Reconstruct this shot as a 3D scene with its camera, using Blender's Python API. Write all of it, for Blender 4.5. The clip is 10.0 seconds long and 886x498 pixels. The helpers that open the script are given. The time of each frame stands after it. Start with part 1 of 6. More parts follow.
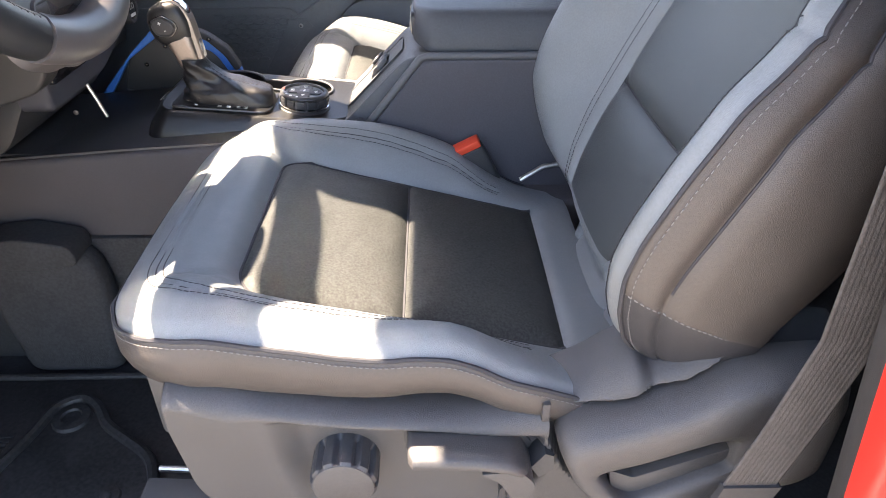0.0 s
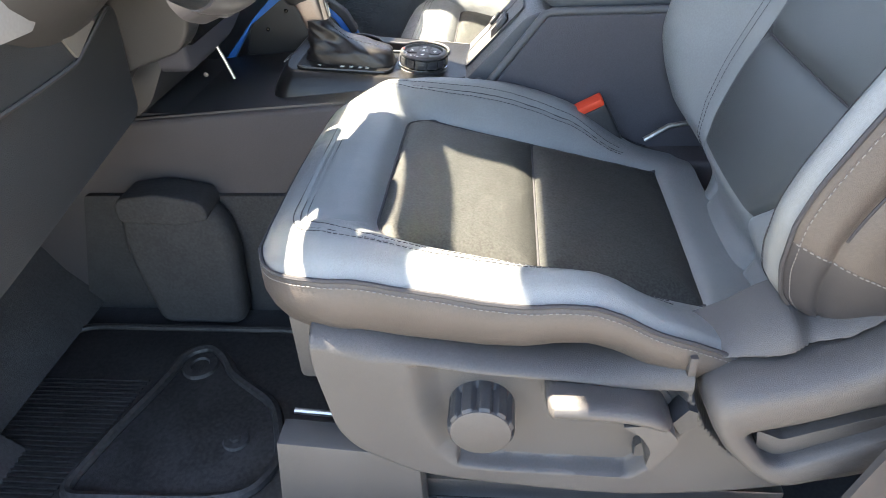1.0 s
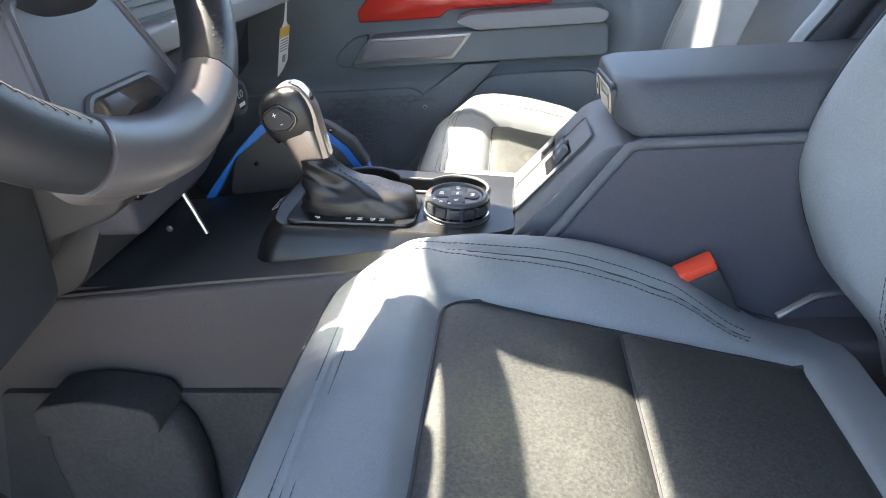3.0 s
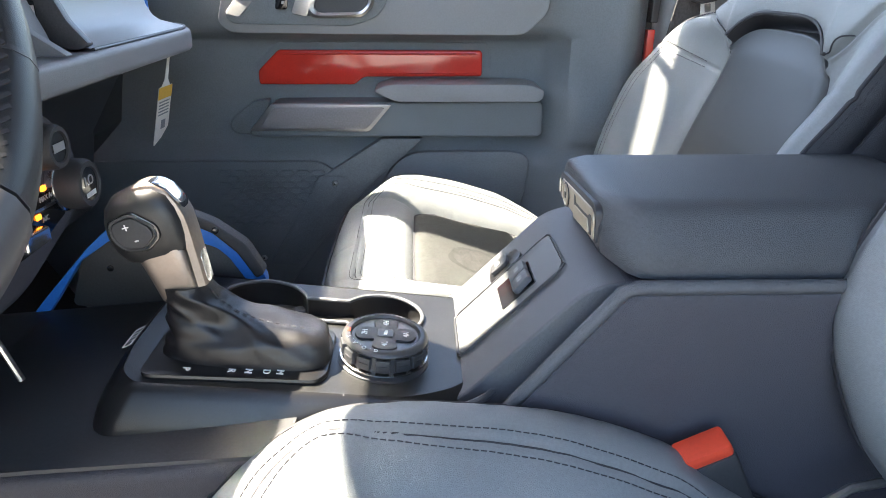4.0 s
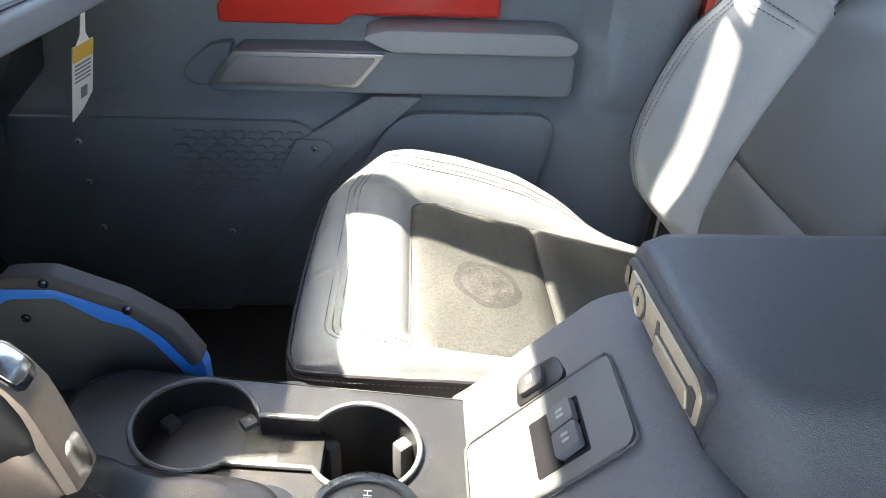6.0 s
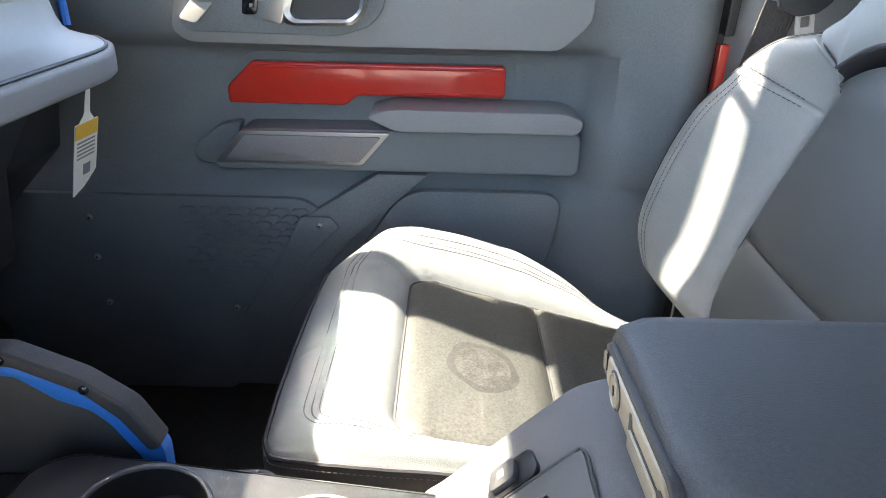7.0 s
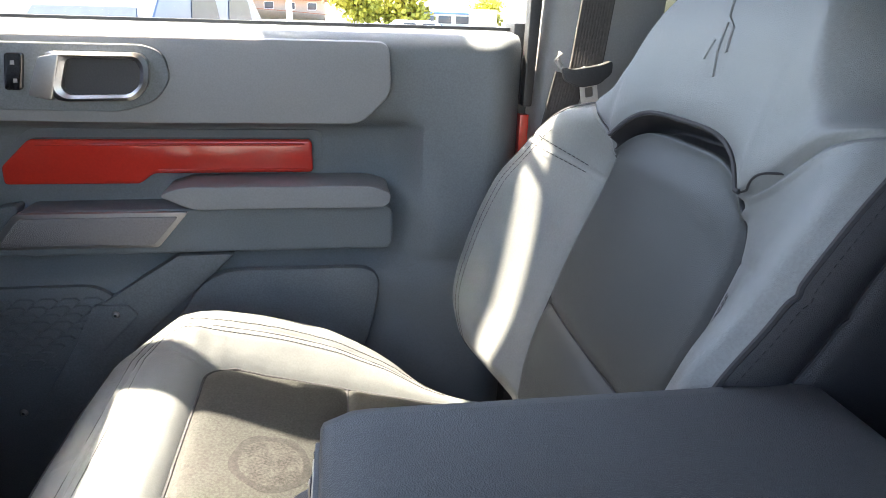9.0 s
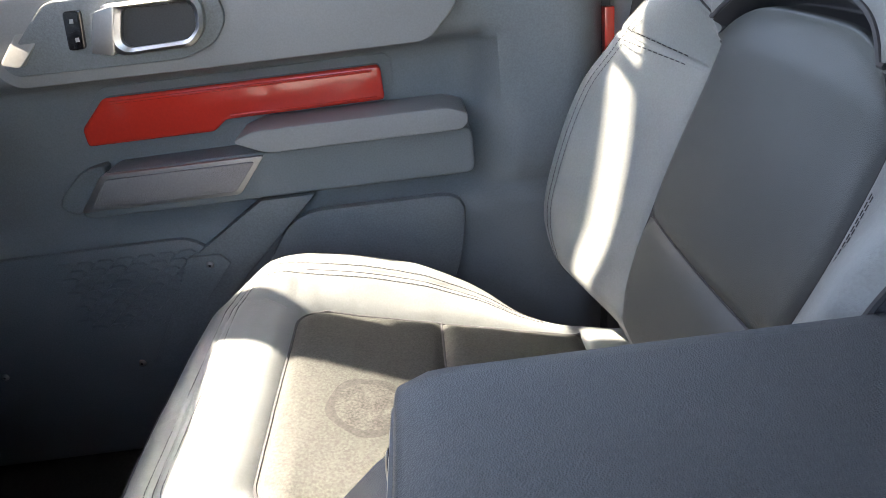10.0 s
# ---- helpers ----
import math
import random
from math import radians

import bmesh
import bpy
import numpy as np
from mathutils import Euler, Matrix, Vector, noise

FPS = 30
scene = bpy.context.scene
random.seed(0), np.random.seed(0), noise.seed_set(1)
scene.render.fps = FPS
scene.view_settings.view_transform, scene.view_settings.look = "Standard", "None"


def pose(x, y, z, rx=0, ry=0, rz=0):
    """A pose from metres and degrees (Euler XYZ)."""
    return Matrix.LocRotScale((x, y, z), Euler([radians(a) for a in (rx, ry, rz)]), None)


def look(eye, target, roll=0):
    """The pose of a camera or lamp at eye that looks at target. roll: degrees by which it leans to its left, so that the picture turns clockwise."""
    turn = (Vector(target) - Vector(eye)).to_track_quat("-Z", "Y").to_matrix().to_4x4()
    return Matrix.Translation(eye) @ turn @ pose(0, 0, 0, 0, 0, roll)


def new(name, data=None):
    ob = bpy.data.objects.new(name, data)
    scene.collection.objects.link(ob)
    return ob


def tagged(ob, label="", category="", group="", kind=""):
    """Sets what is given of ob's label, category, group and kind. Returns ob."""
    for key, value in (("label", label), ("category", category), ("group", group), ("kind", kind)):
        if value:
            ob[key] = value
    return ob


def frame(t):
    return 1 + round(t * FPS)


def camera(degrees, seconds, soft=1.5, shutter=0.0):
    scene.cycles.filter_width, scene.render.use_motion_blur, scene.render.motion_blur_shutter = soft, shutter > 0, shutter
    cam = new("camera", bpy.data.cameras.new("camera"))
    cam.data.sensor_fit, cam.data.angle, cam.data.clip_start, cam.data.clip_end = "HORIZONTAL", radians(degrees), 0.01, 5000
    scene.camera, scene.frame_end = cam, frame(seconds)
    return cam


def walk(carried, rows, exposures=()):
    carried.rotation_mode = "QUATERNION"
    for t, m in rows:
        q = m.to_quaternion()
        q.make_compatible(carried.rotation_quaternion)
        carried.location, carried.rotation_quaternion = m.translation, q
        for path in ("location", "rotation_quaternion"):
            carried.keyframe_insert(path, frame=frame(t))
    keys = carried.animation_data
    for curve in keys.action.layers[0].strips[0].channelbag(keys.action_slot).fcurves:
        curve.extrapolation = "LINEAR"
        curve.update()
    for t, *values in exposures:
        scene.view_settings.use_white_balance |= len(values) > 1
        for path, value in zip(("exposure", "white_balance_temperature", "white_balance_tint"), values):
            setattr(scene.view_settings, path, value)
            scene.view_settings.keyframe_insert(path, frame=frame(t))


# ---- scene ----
cam = camera(67.2, 10.0, soft=0.6)
PATH = [
    (0, (0.061, 0.084, 1.439), (0.096, 1.761, 0.351), -0.0),
    (0.5, (0.02, 0.053, 1.419), (-0.159, 1.697, 0.294), -3.3),
    (1, (-0.005, 0.067, 1.41), (-0.194, 1.708, 0.282), -3.2),
    (1.5, (-0.029, 0.077, 1.41), (-0.194, 1.728, 0.293), -2.8),
    (2, (-0.049, 0.108, 1.411), (-0.186, 1.812, 0.373), -3.5),
    (2.2, (-0.065, 0.144, 1.408), (-0.182, 1.885, 0.431), -3.5),
    (3.3, (-0.069, 0.463, 1.365), (-0.323, 2.265, 0.535), -4.9),
    (3.5, (-0.09, 0.499, 1.371), (-0.276, 2.334, 0.599), -3.7),
    (4, (-0.111, 0.606, 1.367), (-0.036, 2.451, 0.599), 0.5),
    (4.5, (-0.129, 0.676, 1.397), (-0.012, 2.533, 0.664), 0.5),
    (5, (-0.159, 0.778, 1.41), (0.01, 2.579, 0.556), 2.5),
    (5.5, (-0.161, 0.786, 1.441), (-0.089, 2.515, 0.439), 0.3),
    (6, (-0.114, 0.875, 1.423), (-0.024, 2.566, 0.359), 2.3),
    (6.2, (-0.08, 0.895, 1.42), (-0.057, 2.614, 0.397), -0.6),
    (7.3, (-0.06, 0.897, 1.403), (-0.085, 2.713, 0.566), 1.9),
    (7.5, (-0.036, 0.903, 1.394), (-0.068, 2.724, 0.568), 1.9),
    (8, (-0.028, 0.908, 1.399), (-0.019, 2.739, 0.595), 1.1),
    (8.5, (0.015, 0.919, 1.409), (0.076, 2.751, 0.608), -2.9),
    (9, (0.049, 0.927, 1.411), (0.363, 2.786, 0.744), 1.8),
    (9.5, (0.067, 0.944, 1.385), (0.148, 2.765, 0.56), -1.2),
    (10, (0.069, 0.981, 1.399), (0.076, 2.776, 0.517), -7.0),
]
walk(cam, [(t, look(eye, target, roll)) for t, eye, target, roll in PATH], [(0.0, 3.63, 7400, 18), (1.0, 3.71, 7100, 10), (2.2, 3.83, 6850, 8), (3.3, 3.78, 6650, 10), (4.6, 3.70, 6800, 10), (6.2, 3.80, 6780, 9), (8.3, 3.74, 7000, 10), (8.8, 3.38, 7050, 11), (9.1, 3.38, 7050, 11), (9.5, 3.53, 7050, 11), (10.0, 3.58, 7050, 12)])

# ---- world and sun ----
SUN = Vector((-0.58, 0.22, 1.0)).normalized()
elevation = math.asin(SUN.z)
world = bpy.data.worlds.new("sky")
scene.world = world
world.use_nodes = True
wn = world.node_tree.nodes
sky = wn.new("ShaderNodeTexSky")
sky.sky_type = "NISHITA"
sky.sun_disc = False
sky.sun_elevation = elevation
sky.sun_rotation = math.atan2(SUN.x, SUN.y)
wn["Background"].inputs["Strength"].default_value = 0.084
world.node_tree.links.new(sky.outputs[0], wn["Background"].inputs["Color"])
sun_data = bpy.data.lights.new("sun", "SUN")
sun_data.energy, sun_data.angle, sun_data.color = 3.9, radians(0.6), (1.0, 0.91, 0.76)
sun = new("sun", sun_data)
sun.matrix_world = look(SUN * 20, (0, 0, 0))


# ---- materials ----
def material(name, colour, rough=0.5, metal=0.0, vary=0.12, scale=8.0, bump=0.0, grain=900.0, coat=0.0, spec=0.5, voronoi=False):
    m = bpy.data.materials.new(name)
    m.use_nodes = True
    nt = m.node_tree
    b = nt.nodes["Principled BSDF"]
    geo = nt.nodes.new("ShaderNodeTexCoord")
    n1 = nt.nodes.new("ShaderNodeTexNoise")
    n1.inputs["Scale"].default_value, n1.inputs["Detail"].default_value = scale, 5
    n2 = nt.nodes.new("ShaderNodeTexNoise")
    n2.inputs["Scale"].default_value, n2.inputs["Detail"].default_value = grain * 0.35, 2
    nt.links.new(geo.outputs["Object"], n1.inputs["Vector"])
    nt.links.new(geo.outputs["Object"], n2.inputs["Vector"])
    mix = nt.nodes.new("ShaderNodeMath")
    mix.operation = "MULTIPLY_ADD"
    mix.inputs[1].default_value = 0.55
    nt.links.new(n2.outputs["Fac"], mix.inputs[0])
    half = nt.nodes.new("ShaderNodeMath")
    half.operation = "MULTIPLY"
    half.inputs[1].default_value = 0.45
    nt.links.new(n1.outputs["Fac"], half.inputs[0])
    nt.links.new(half.outputs[0], mix.inputs[2])
    ramp = nt.nodes.new("ShaderNodeValToRGB")
    lo, hi = [tuple(min(1.0, c * k) for c in colour) + (1.0,) for k in (1 - vary, 1 + vary)]
    ramp.color_ramp.elements[0].position, ramp.color_ramp.elements[1].position = 0.37, 0.63
    ramp.color_ramp.elements[0].color, ramp.color_ramp.elements[1].color = lo, hi
    nt.links.new(mix.outputs[0], ramp.inputs[0])
    nt.links.new(ramp.outputs[0], b.inputs["Base Color"])
    rr = nt.nodes.new("ShaderNodeMapRange")
    rr.inputs["To Min"].default_value, rr.inputs["To Max"].default_value = max(0.02, rough - 0.08), min(1.0, rough + 0.08)
    nt.links.new(n1.outputs["Fac"], rr.inputs["Value"])
    nt.links.new(rr.outputs[0], b.inputs["Roughness"])
    b.inputs["Metallic"].default_value = metal
    b.inputs["Coat Weight"].default_value = coat
    b.inputs["Coat Roughness"].default_value = 0.08
    b.inputs["Specular IOR Level"].default_value = spec
    if bump:
        if voronoi:
            g = nt.nodes.new("ShaderNodeTexVoronoi")
            g.inputs["Scale"].default_value = grain
            out = g.outputs["Distance"]
        else:
            g = nt.nodes.new("ShaderNodeTexNoise")
            g.inputs["Scale"].default_value, g.inputs["Detail"].default_value = grain, 3
            out = g.outputs["Fac"]
        nt.links.new(geo.outputs["Object"], g.inputs["Vector"])
        bp = nt.nodes.new("ShaderNodeBump")
        bp.inputs["Strength"].default_value, bp.inputs["Distance"].default_value = bump, 0.001
        nt.links.new(out, bp.inputs["Height"])
        nt.links.new(bp.outputs[0], b.inputs["Normal"])
    return m


def glass(name, colour, rough=0.02):
    m = bpy.data.materials.new(name)
    m.use_nodes = True
    b = m.node_tree.nodes["Principled BSDF"]
    b.inputs["Base Color"].default_value = (*colour, 1)
    b.inputs["Roughness"].default_value = rough
    b.inputs["Transmission Weight"].default_value = 1.0
    b.inputs["IOR"].default_value = 1.05
    return m


def lit(name, colour, power):
    m = bpy.data.materials.new(name)
    m.use_nodes = True
    b = m.node_tree.nodes["Principled BSDF"]
    b.inputs["Base Color"].default_value = (*colour, 1)
    b.inputs["Emission Color"].default_value = (*colour, 1)
    b.inputs["Emission Strength"].default_value = power
    return m


# Cool tops and warm sides: skylight and ground bounce are tinted into these colours.
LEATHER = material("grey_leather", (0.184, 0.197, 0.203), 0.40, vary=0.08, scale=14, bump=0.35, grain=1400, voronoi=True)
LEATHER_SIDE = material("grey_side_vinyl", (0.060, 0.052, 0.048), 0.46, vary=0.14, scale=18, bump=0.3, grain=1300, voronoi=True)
INSERT = material("dark_seat_fabric", (0.0345, 0.0360, 0.0340), 0.6, vary=0.4, scale=320, bump=0.4, grain=1100, spec=0.3)
BACK_INSERT = material("dark_back_vinyl", (0.048, 0.054, 0.056), 0.37, vary=0.10, scale=12, bump=0.3, grain=1400, voronoi=True)
BLACK_VINYL = material("black_vinyl", (0.030, 0.030, 0.035), 0.5, vary=0.15, scale=12, bump=0.3, grain=1300, voronoi=True)
THREAD = material("grey_thread", (0.17, 0.165, 0.16), 0.8)
THREAD_DARK = material("dark_thread", (0.03, 0.03, 0.035), 0.8)
SHIELD = material("grey_seat_plastic", (0.064, 0.061, 0.061), 0.42, vary=0.14, scale=9, bump=0.4, grain=1500, voronoi=True)
BLACK = material("black_plastic", (0.038, 0.039, 0.042), 0.45, vary=0.2, scale=10, bump=0.25, grain=1400)
DARK = material("dark_console_plastic", (0.062, 0.061, 0.073), 0.5, vary=0.10, scale=10, bump=0.5, grain=1300, voronoi=True)
CONSOLE_MID = material("grey_console_plastic", (0.090, 0.094, 0.101), 0.45, vary=0.10, scale=12, bump=0.4, grain=1300, voronoi=True)
SWITCH_PLATE = material("grey_switch_plate", (0.085, 0.089, 0.090), 0.5, vary=0.06, scale=12, bump=0.3, grain=1500)
LID = material("armrest_vinyl", (0.057, 0.062, 0.069), 0.46, vary=0.12, scale=9, bump=0.4, grain=1100, voronoi=True)
TUNNEL = material("tunnel_side_plastic", (0.06, 0.055, 0.06), 0.6, vary=0.12, scale=10, bump=0.4, grain=1200, voronoi=True)
CARPET = material("black_carpet", (0.038, 0.038, 0.040), 0.85, vary=0.25, scale=20, bump=0.8, grain=700)
RUBBER = material("black_rubber_mat", (0.030, 0.028, 0.028), 0.5, vary=0.5, scale=14, bump=0.5, grain=500)
DOOR_TRIM = material("dark_door_plastic", (0.194, 0.213, 0.230), 0.5, vary=0.10, scale=8, bump=0.4, grain=1200, voronoi=True)
DOOR_LOW = material("black_door_plastic", (0.186, 0.202, 0.214), 0.55, vary=0.15, scale=8, bump=0.4, grain=1200, voronoi=True)
DOOR_PANEL = material("grey_door_panel", (0.281, 0.285, 0.290), 0.5, vary=0.06, scale=10, bump=0.35, grain=1300, voronoi=True)
BEZEL_GREY = material("grey_handle_bezel", (0.312, 0.312, 0.305), 0.45, vary=0.05, scale=10)
DASH = material("grey_dash_panel", (0.300, 0.319, 0.338), 0.42, vary=0.05, scale=10, bump=0.2, grain=1500)
DASH_LIP = material("dash_lip_vinyl", (0.188, 0.194, 0.206), 0.5, vary=0.06, scale=10, bump=0.3, grain=1300)
COLUMN = material("column_plastic", (0.048, 0.046, 0.046), 0.46, vary=0.08, scale=9, bump=0.15, grain=1300, voronoi=True)
WHEEL = material("wheel_leather", (0.018, 0.020, 0.023), 0.42, vary=0.1, scale=20, bump=0.12, grain=1500, voronoi=True)
WHEEL_GREY = material("wheel_grey_plastic", (0.080, 0.076, 0.080), 0.38, vary=0.05, scale=9)
RED = material("red_gloss_trim", (0.70, 0.045, 0.03), 0.16, vary=0.04, scale=6, coat=0.7)
RED_PAINT = material("red_body_paint", (0.65, 0.03, 0.02), 0.3, vary=0.04, scale=6, coat=1.0)
BLUE = material("blue_handle_trim", (0.02, 0.16, 0.55), 0.45, vary=0.06, scale=10)
HANDLE_RUBBER = material("dark_handle_rubber", (0.035, 0.035, 0.038), 0.6, vary=0.1, scale=20, bump=0.4, grain=1200)
CHROME = material("bright_chrome", (0.75, 0.75, 0.76), 0.17, metal=1.0, vary=0.03)
SATIN = material("satin_silver", (0.55, 0.54, 0.53), 0.34, metal=1.0, vary=0.05)
GRILLE = material("speaker_grille_metal", (0.32, 0.30, 0.31), 0.45, metal=0.6, vary=0.1, bump=0.6, grain=900, voronoi=True)
KNEE = material("dark_knee_plastic", (0.039, 0.042, 0.046), 0.5, vary=0.12, scale=9, bump=0.4, grain=1300, voronoi=True)
DARK_SATIN = material("dark_satin_frame", (0.42, 0.40, 0.40), 0.38, metal=0.8, vary=0.05)
WARM_GREY = material("warm_grey_wedge", (0.17, 0.155, 0.135), 0.5, vary=0.08, scale=30, bump=0.3, grain=1300)
BEIGE = material("beige_latch_plate", (0.42, 0.37, 0.28), 0.4, metal=0.5, vary=0.05)
GLOSS_BLACK = material("gloss_black", (0.012, 0.012, 0.014), 0.12, vary=0.1, coat=0.6)
WHITE_INK = material("white_print", (0.75, 0.75, 0.73), 0.6)
PAPER = material("white_tag_paper", (0.75, 0.73, 0.68), 0.7, vary=0.04)
YELLOW = material("yellow_tag_band", (0.75, 0.45, 0.06), 0.7, vary=0.05)
BUCKLE_RED = material("orange_red_button", (0.75, 0.07, 0.03), 0.4, vary=0.04)
WEBBING = material("belt_webbing", (0.055, 0.05, 0.048), 0.7, vary=0.25, scale=60, bump=0.6, grain=700)
COLLAR = material("warm_satin_collar", (0.30, 0.255, 0.225), 0.46, metal=0.9, vary=0.06)
TONGUE = material("bright_tongue_steel", (0.72, 0.71, 0.68), 0.3, metal=0.35, vary=0.05)
STEEL = material("bare_steel", (0.5, 0.5, 0.5), 0.3, metal=1.0, vary=0.06)
HEADLINER = material("headliner_cloth", (0.10, 0.10, 0.10), 0.9, vary=0.05, scale=30)
SATIN_BLACK = material("satin_black_plate", (0.010, 0.010, 0.011), 0.30, vary=0.15, scale=14, bump=0.15, grain=1500)
CUP_PLATE = material("cup_plate_plastic", (0.017, 0.017, 0.017), 0.33, vary=0.15, scale=14, bump=0.25, grain=1300)
TINTED = glass("tinted_rear_glass", (0.10, 0.11, 0.11))
INDICATOR = lit("orange_indicator", (1.0, 0.25, 0.02), 0.35)
PANE = glass("window_glass", (0.96, 0.98, 0.98))
ASPHALT = material("asphalt", (0.26, 0.245, 0.225), 0.85, vary=0.2, scale=3, bump=0.5, grain=120)


# ---- mesh helpers ----
def finish(name, verts, faces, mat, parent=None, label="", angle=38.0):
    me = bpy.data.meshes.new(name)
    me.from_pydata([tuple(v) for v in verts], [], faces)
    return dress(name, me, mat, parent, label, angle)


def dress(name, me, mat, parent=None, label="", angle=38.0):
    me.materials.append(mat)
    me.validate()
    for p in me.polygons:
        p.use_smooth = True
    me.set_sharp_from_angle(angle=radians(angle))
    ob = new(name, me)
    if parent is not None:
        ob.parent = parent
        if parent.type == "EMPTY":
            ob.matrix_parent_inverse = Matrix.Translation(-Vector(parent.location))
    if label:
        ob["label"] = label
    return ob


def part(name, bm, mat, parent=None, label="", angle=38.0):
    me = bpy.data.meshes.new(name)
    bmesh.ops.recalc_face_normals(bm, faces=bm.faces[:])
    bm.to_mesh(me)
    bm.free()
    return dress(name, me, mat, parent, label, angle)


def thing(name, at, label, category, group="", kind=""):
    ob = new(name)
    ob.location = at
    ob.empty_display_size = 0.05
    return tagged(ob, label, category, group, kind)


def lerp_table(table):
    """A smooth curve through a table of points, without overshoot."""
    xs, ys = [p[0] for p in table], [p[1] for p in table]
    n = len(xs)
    sl = [(ys[i + 1] - ys[i]) / (xs[i + 1] - xs[i]) for i in range(n - 1)]
    tg = [sl[0]] + [0.0 if sl[i - 1] * sl[i] <= 0 else 2 * sl[i - 1] * sl[i] / (sl[i - 1] + sl[i]) for i in range(1, n - 1)] + [sl[-1]]

    def curve(v):
        if v <= xs[0]:
            return ys[0]
        if v >= xs[-1]:
            return ys[-1]
        i = int(np.searchsorted(xs, v)) - 1
        h = xs[i + 1] - xs[i]
        t = (v - xs[i]) / h
        return (1 + 2 * t) * (1 - t) ** 2 * ys[i] + t * (1 - t) ** 2 * h * tg[i] + t * t * (3 - 2 * t) * ys[i + 1] + t * t * (t - 1) * h * tg[i + 1]
    return curve


def smooth(t):
    t = min(1.0, max(0.0, t))
    return t * t * (3 - 2 * t)


def rounded(pts, r, n=4):
    """A polygon with its corners rounded."""
    out = []
    k = len(pts)
    for i in range(k):
        a, b, c = (Vector(pts[j % k]) for j in (i - 1, i, i + 1))
        da, dc = (a - b), (c - b)
        q = min(r, da.length * 0.45, dc.length * 0.45)
        p0, p1 = b + da.normalized() * q, b + dc.normalized() * q
        for j in range(n + 1):
            t = j / n
            out.append(tuple((1 - t) ** 2 * p0 + 2 * t * (1 - t) * b + t * t * p1))
    return out


def lift(p, axis, h):
    if axis == "y":
        return (p[0], h, p[1])
    if axis == "z":
        return (p[0], p[1], h)
    return (h, p[0], p[1])


def prism(pts, axis, lo, hi, bevel=0.0, seg=2, bm=None, m=None):
    """A polygon pushed along an axis from lo to hi, with bevelled edges."""
    own = bmesh.new()
    f = own.faces.new([own.verts.new(lift(p, axis, lo)) for p in pts])
    g = bmesh.ops.extrude_face_region(own, geom=[f])
    d = Vector(lift((0, 0), axis, hi - lo))
    bmesh.ops.translate(own, verts=[v for v in g["geom"] if isinstance(v, bmesh.types.BMVert)], vec=d)
    bmesh.ops.recalc_face_normals(own, faces=own.faces[:])
    if bevel:
        edges = [e for e in own.edges if len(e.link_faces) == 2 and e.calc_face_angle(0) > radians(30)]
        bmesh.ops.bevel(own, geom=edges, offset=bevel, offset_type="OFFSET", segments=seg, profile=0.6, affect="EDGES", clamp_overlap=True)
    if m is not None:
        bmesh.ops.transform(own, matrix=m, verts=own.verts[:])
    if bm is None:
        return own
    return joined(bm, own)


def joined(bm, own):
    me = bpy.data.meshes.new("tmp")
    own.to_mesh(me)
    own.free()
    bm.from_mesh(me)
    bpy.data.meshes.remove(me)
    return bm


def box(x0, x1, y0, y1, z0, z1, bevel=0.004, seg=2, bm=None, m=None):
    return prism([(x0, y0), (x1, y0), (x1, y1), (x0, y1)], "z", z0, z1, bevel, seg, bm, m)


def resample(pts, n, closed=True):
    p = np.array(pts, float)
    if closed:
        p = np.vstack([p, p[:1]])
    s = np.r_[0, np.cumsum(np.linalg.norm(np.diff(p, axis=0), axis=1))]
    t = np.linspace(0, s[-1], n + 1)[:-1] if closed else np.linspace(0, s[-1], n)
    return [tuple(np.interp(v, s, p[:, k]) for k in range(p.shape[1])) for v in t]


def loft(rings, closed=True, cap=True):
    """Verts and faces from rings of equally many points."""
    n = len(rings[0])
    verts = [v for r in rings for v in r]
    faces = []
    for i in range(len(rings) - 1):
        for j in range(n if closed else n - 1):
            k = (j + 1) % n
            faces.append((i * n + j, i * n + k, (i + 1) * n + k, (i + 1) * n + j))
    if cap and closed:
        faces.append(tuple(range(n))[::-1])
        faces.append(tuple((len(rings) - 1) * n + j for j in range(n)))
    return verts, faces


def tube(path, r, n=8, closed=False):
    pts = [Vector(p) for p in path]
    rings = []
    k = len(pts)
    up = Vector((0, 0, 1))
    for i, p in enumerate(pts):
        if closed:
            t = pts[(i + 1) % k] - pts[i - 1]
        else:
            t = pts[min(i + 1, k - 1)] - pts[max(i - 1, 0)]
        t.normalize()
        a = t.cross(up)
        if a.length < 0.05:
            a = t.cross(Vector((1, 0, 0)))
        a.normalize()
        b = a.cross(t)
        rr = r(i / max(1, k - 1)) if callable(r) else r
        rings.append([p + rr * (math.cos(2 * math.pi * j / n) * a + math.sin(2 * math.pi * j / n) * b) for j in range(n)])
    if closed:
        rings.append(rings[0])
    return loft(rings, cap=not closed)


def lathe(profile, n, m, wave=None):
    """Turned shape: profile of (radius, height) round local z, laid by m. wave(angle, i) scales the radius."""
    rings = []
    for i, (r, h) in enumerate(profile):
        ring = []
        for j in range(n):
            a = 2 * math.pi * j / n
            q = r * (wave(a, i) if wave else 1.0)
            ring.append(m @ Vector((q * math.cos(a), q * math.sin(a), h)))
        rings.append(ring)
    return loft(rings)


def to_bm(vf):
    bm = bmesh.new()
    vs = [bm.verts.new(v) for v in vf[0]]
    for f in vf[1]:
        try:
            bm.faces.new([vs[i] for i in f])
        except ValueError:
            pass
    return bm


def merged(items):
    verts, faces = [], []
    for v, f in items:
        o = len(verts)
        verts += list(v)
        faces += [tuple(i + o for i in q) for q in f]
    return verts, faces


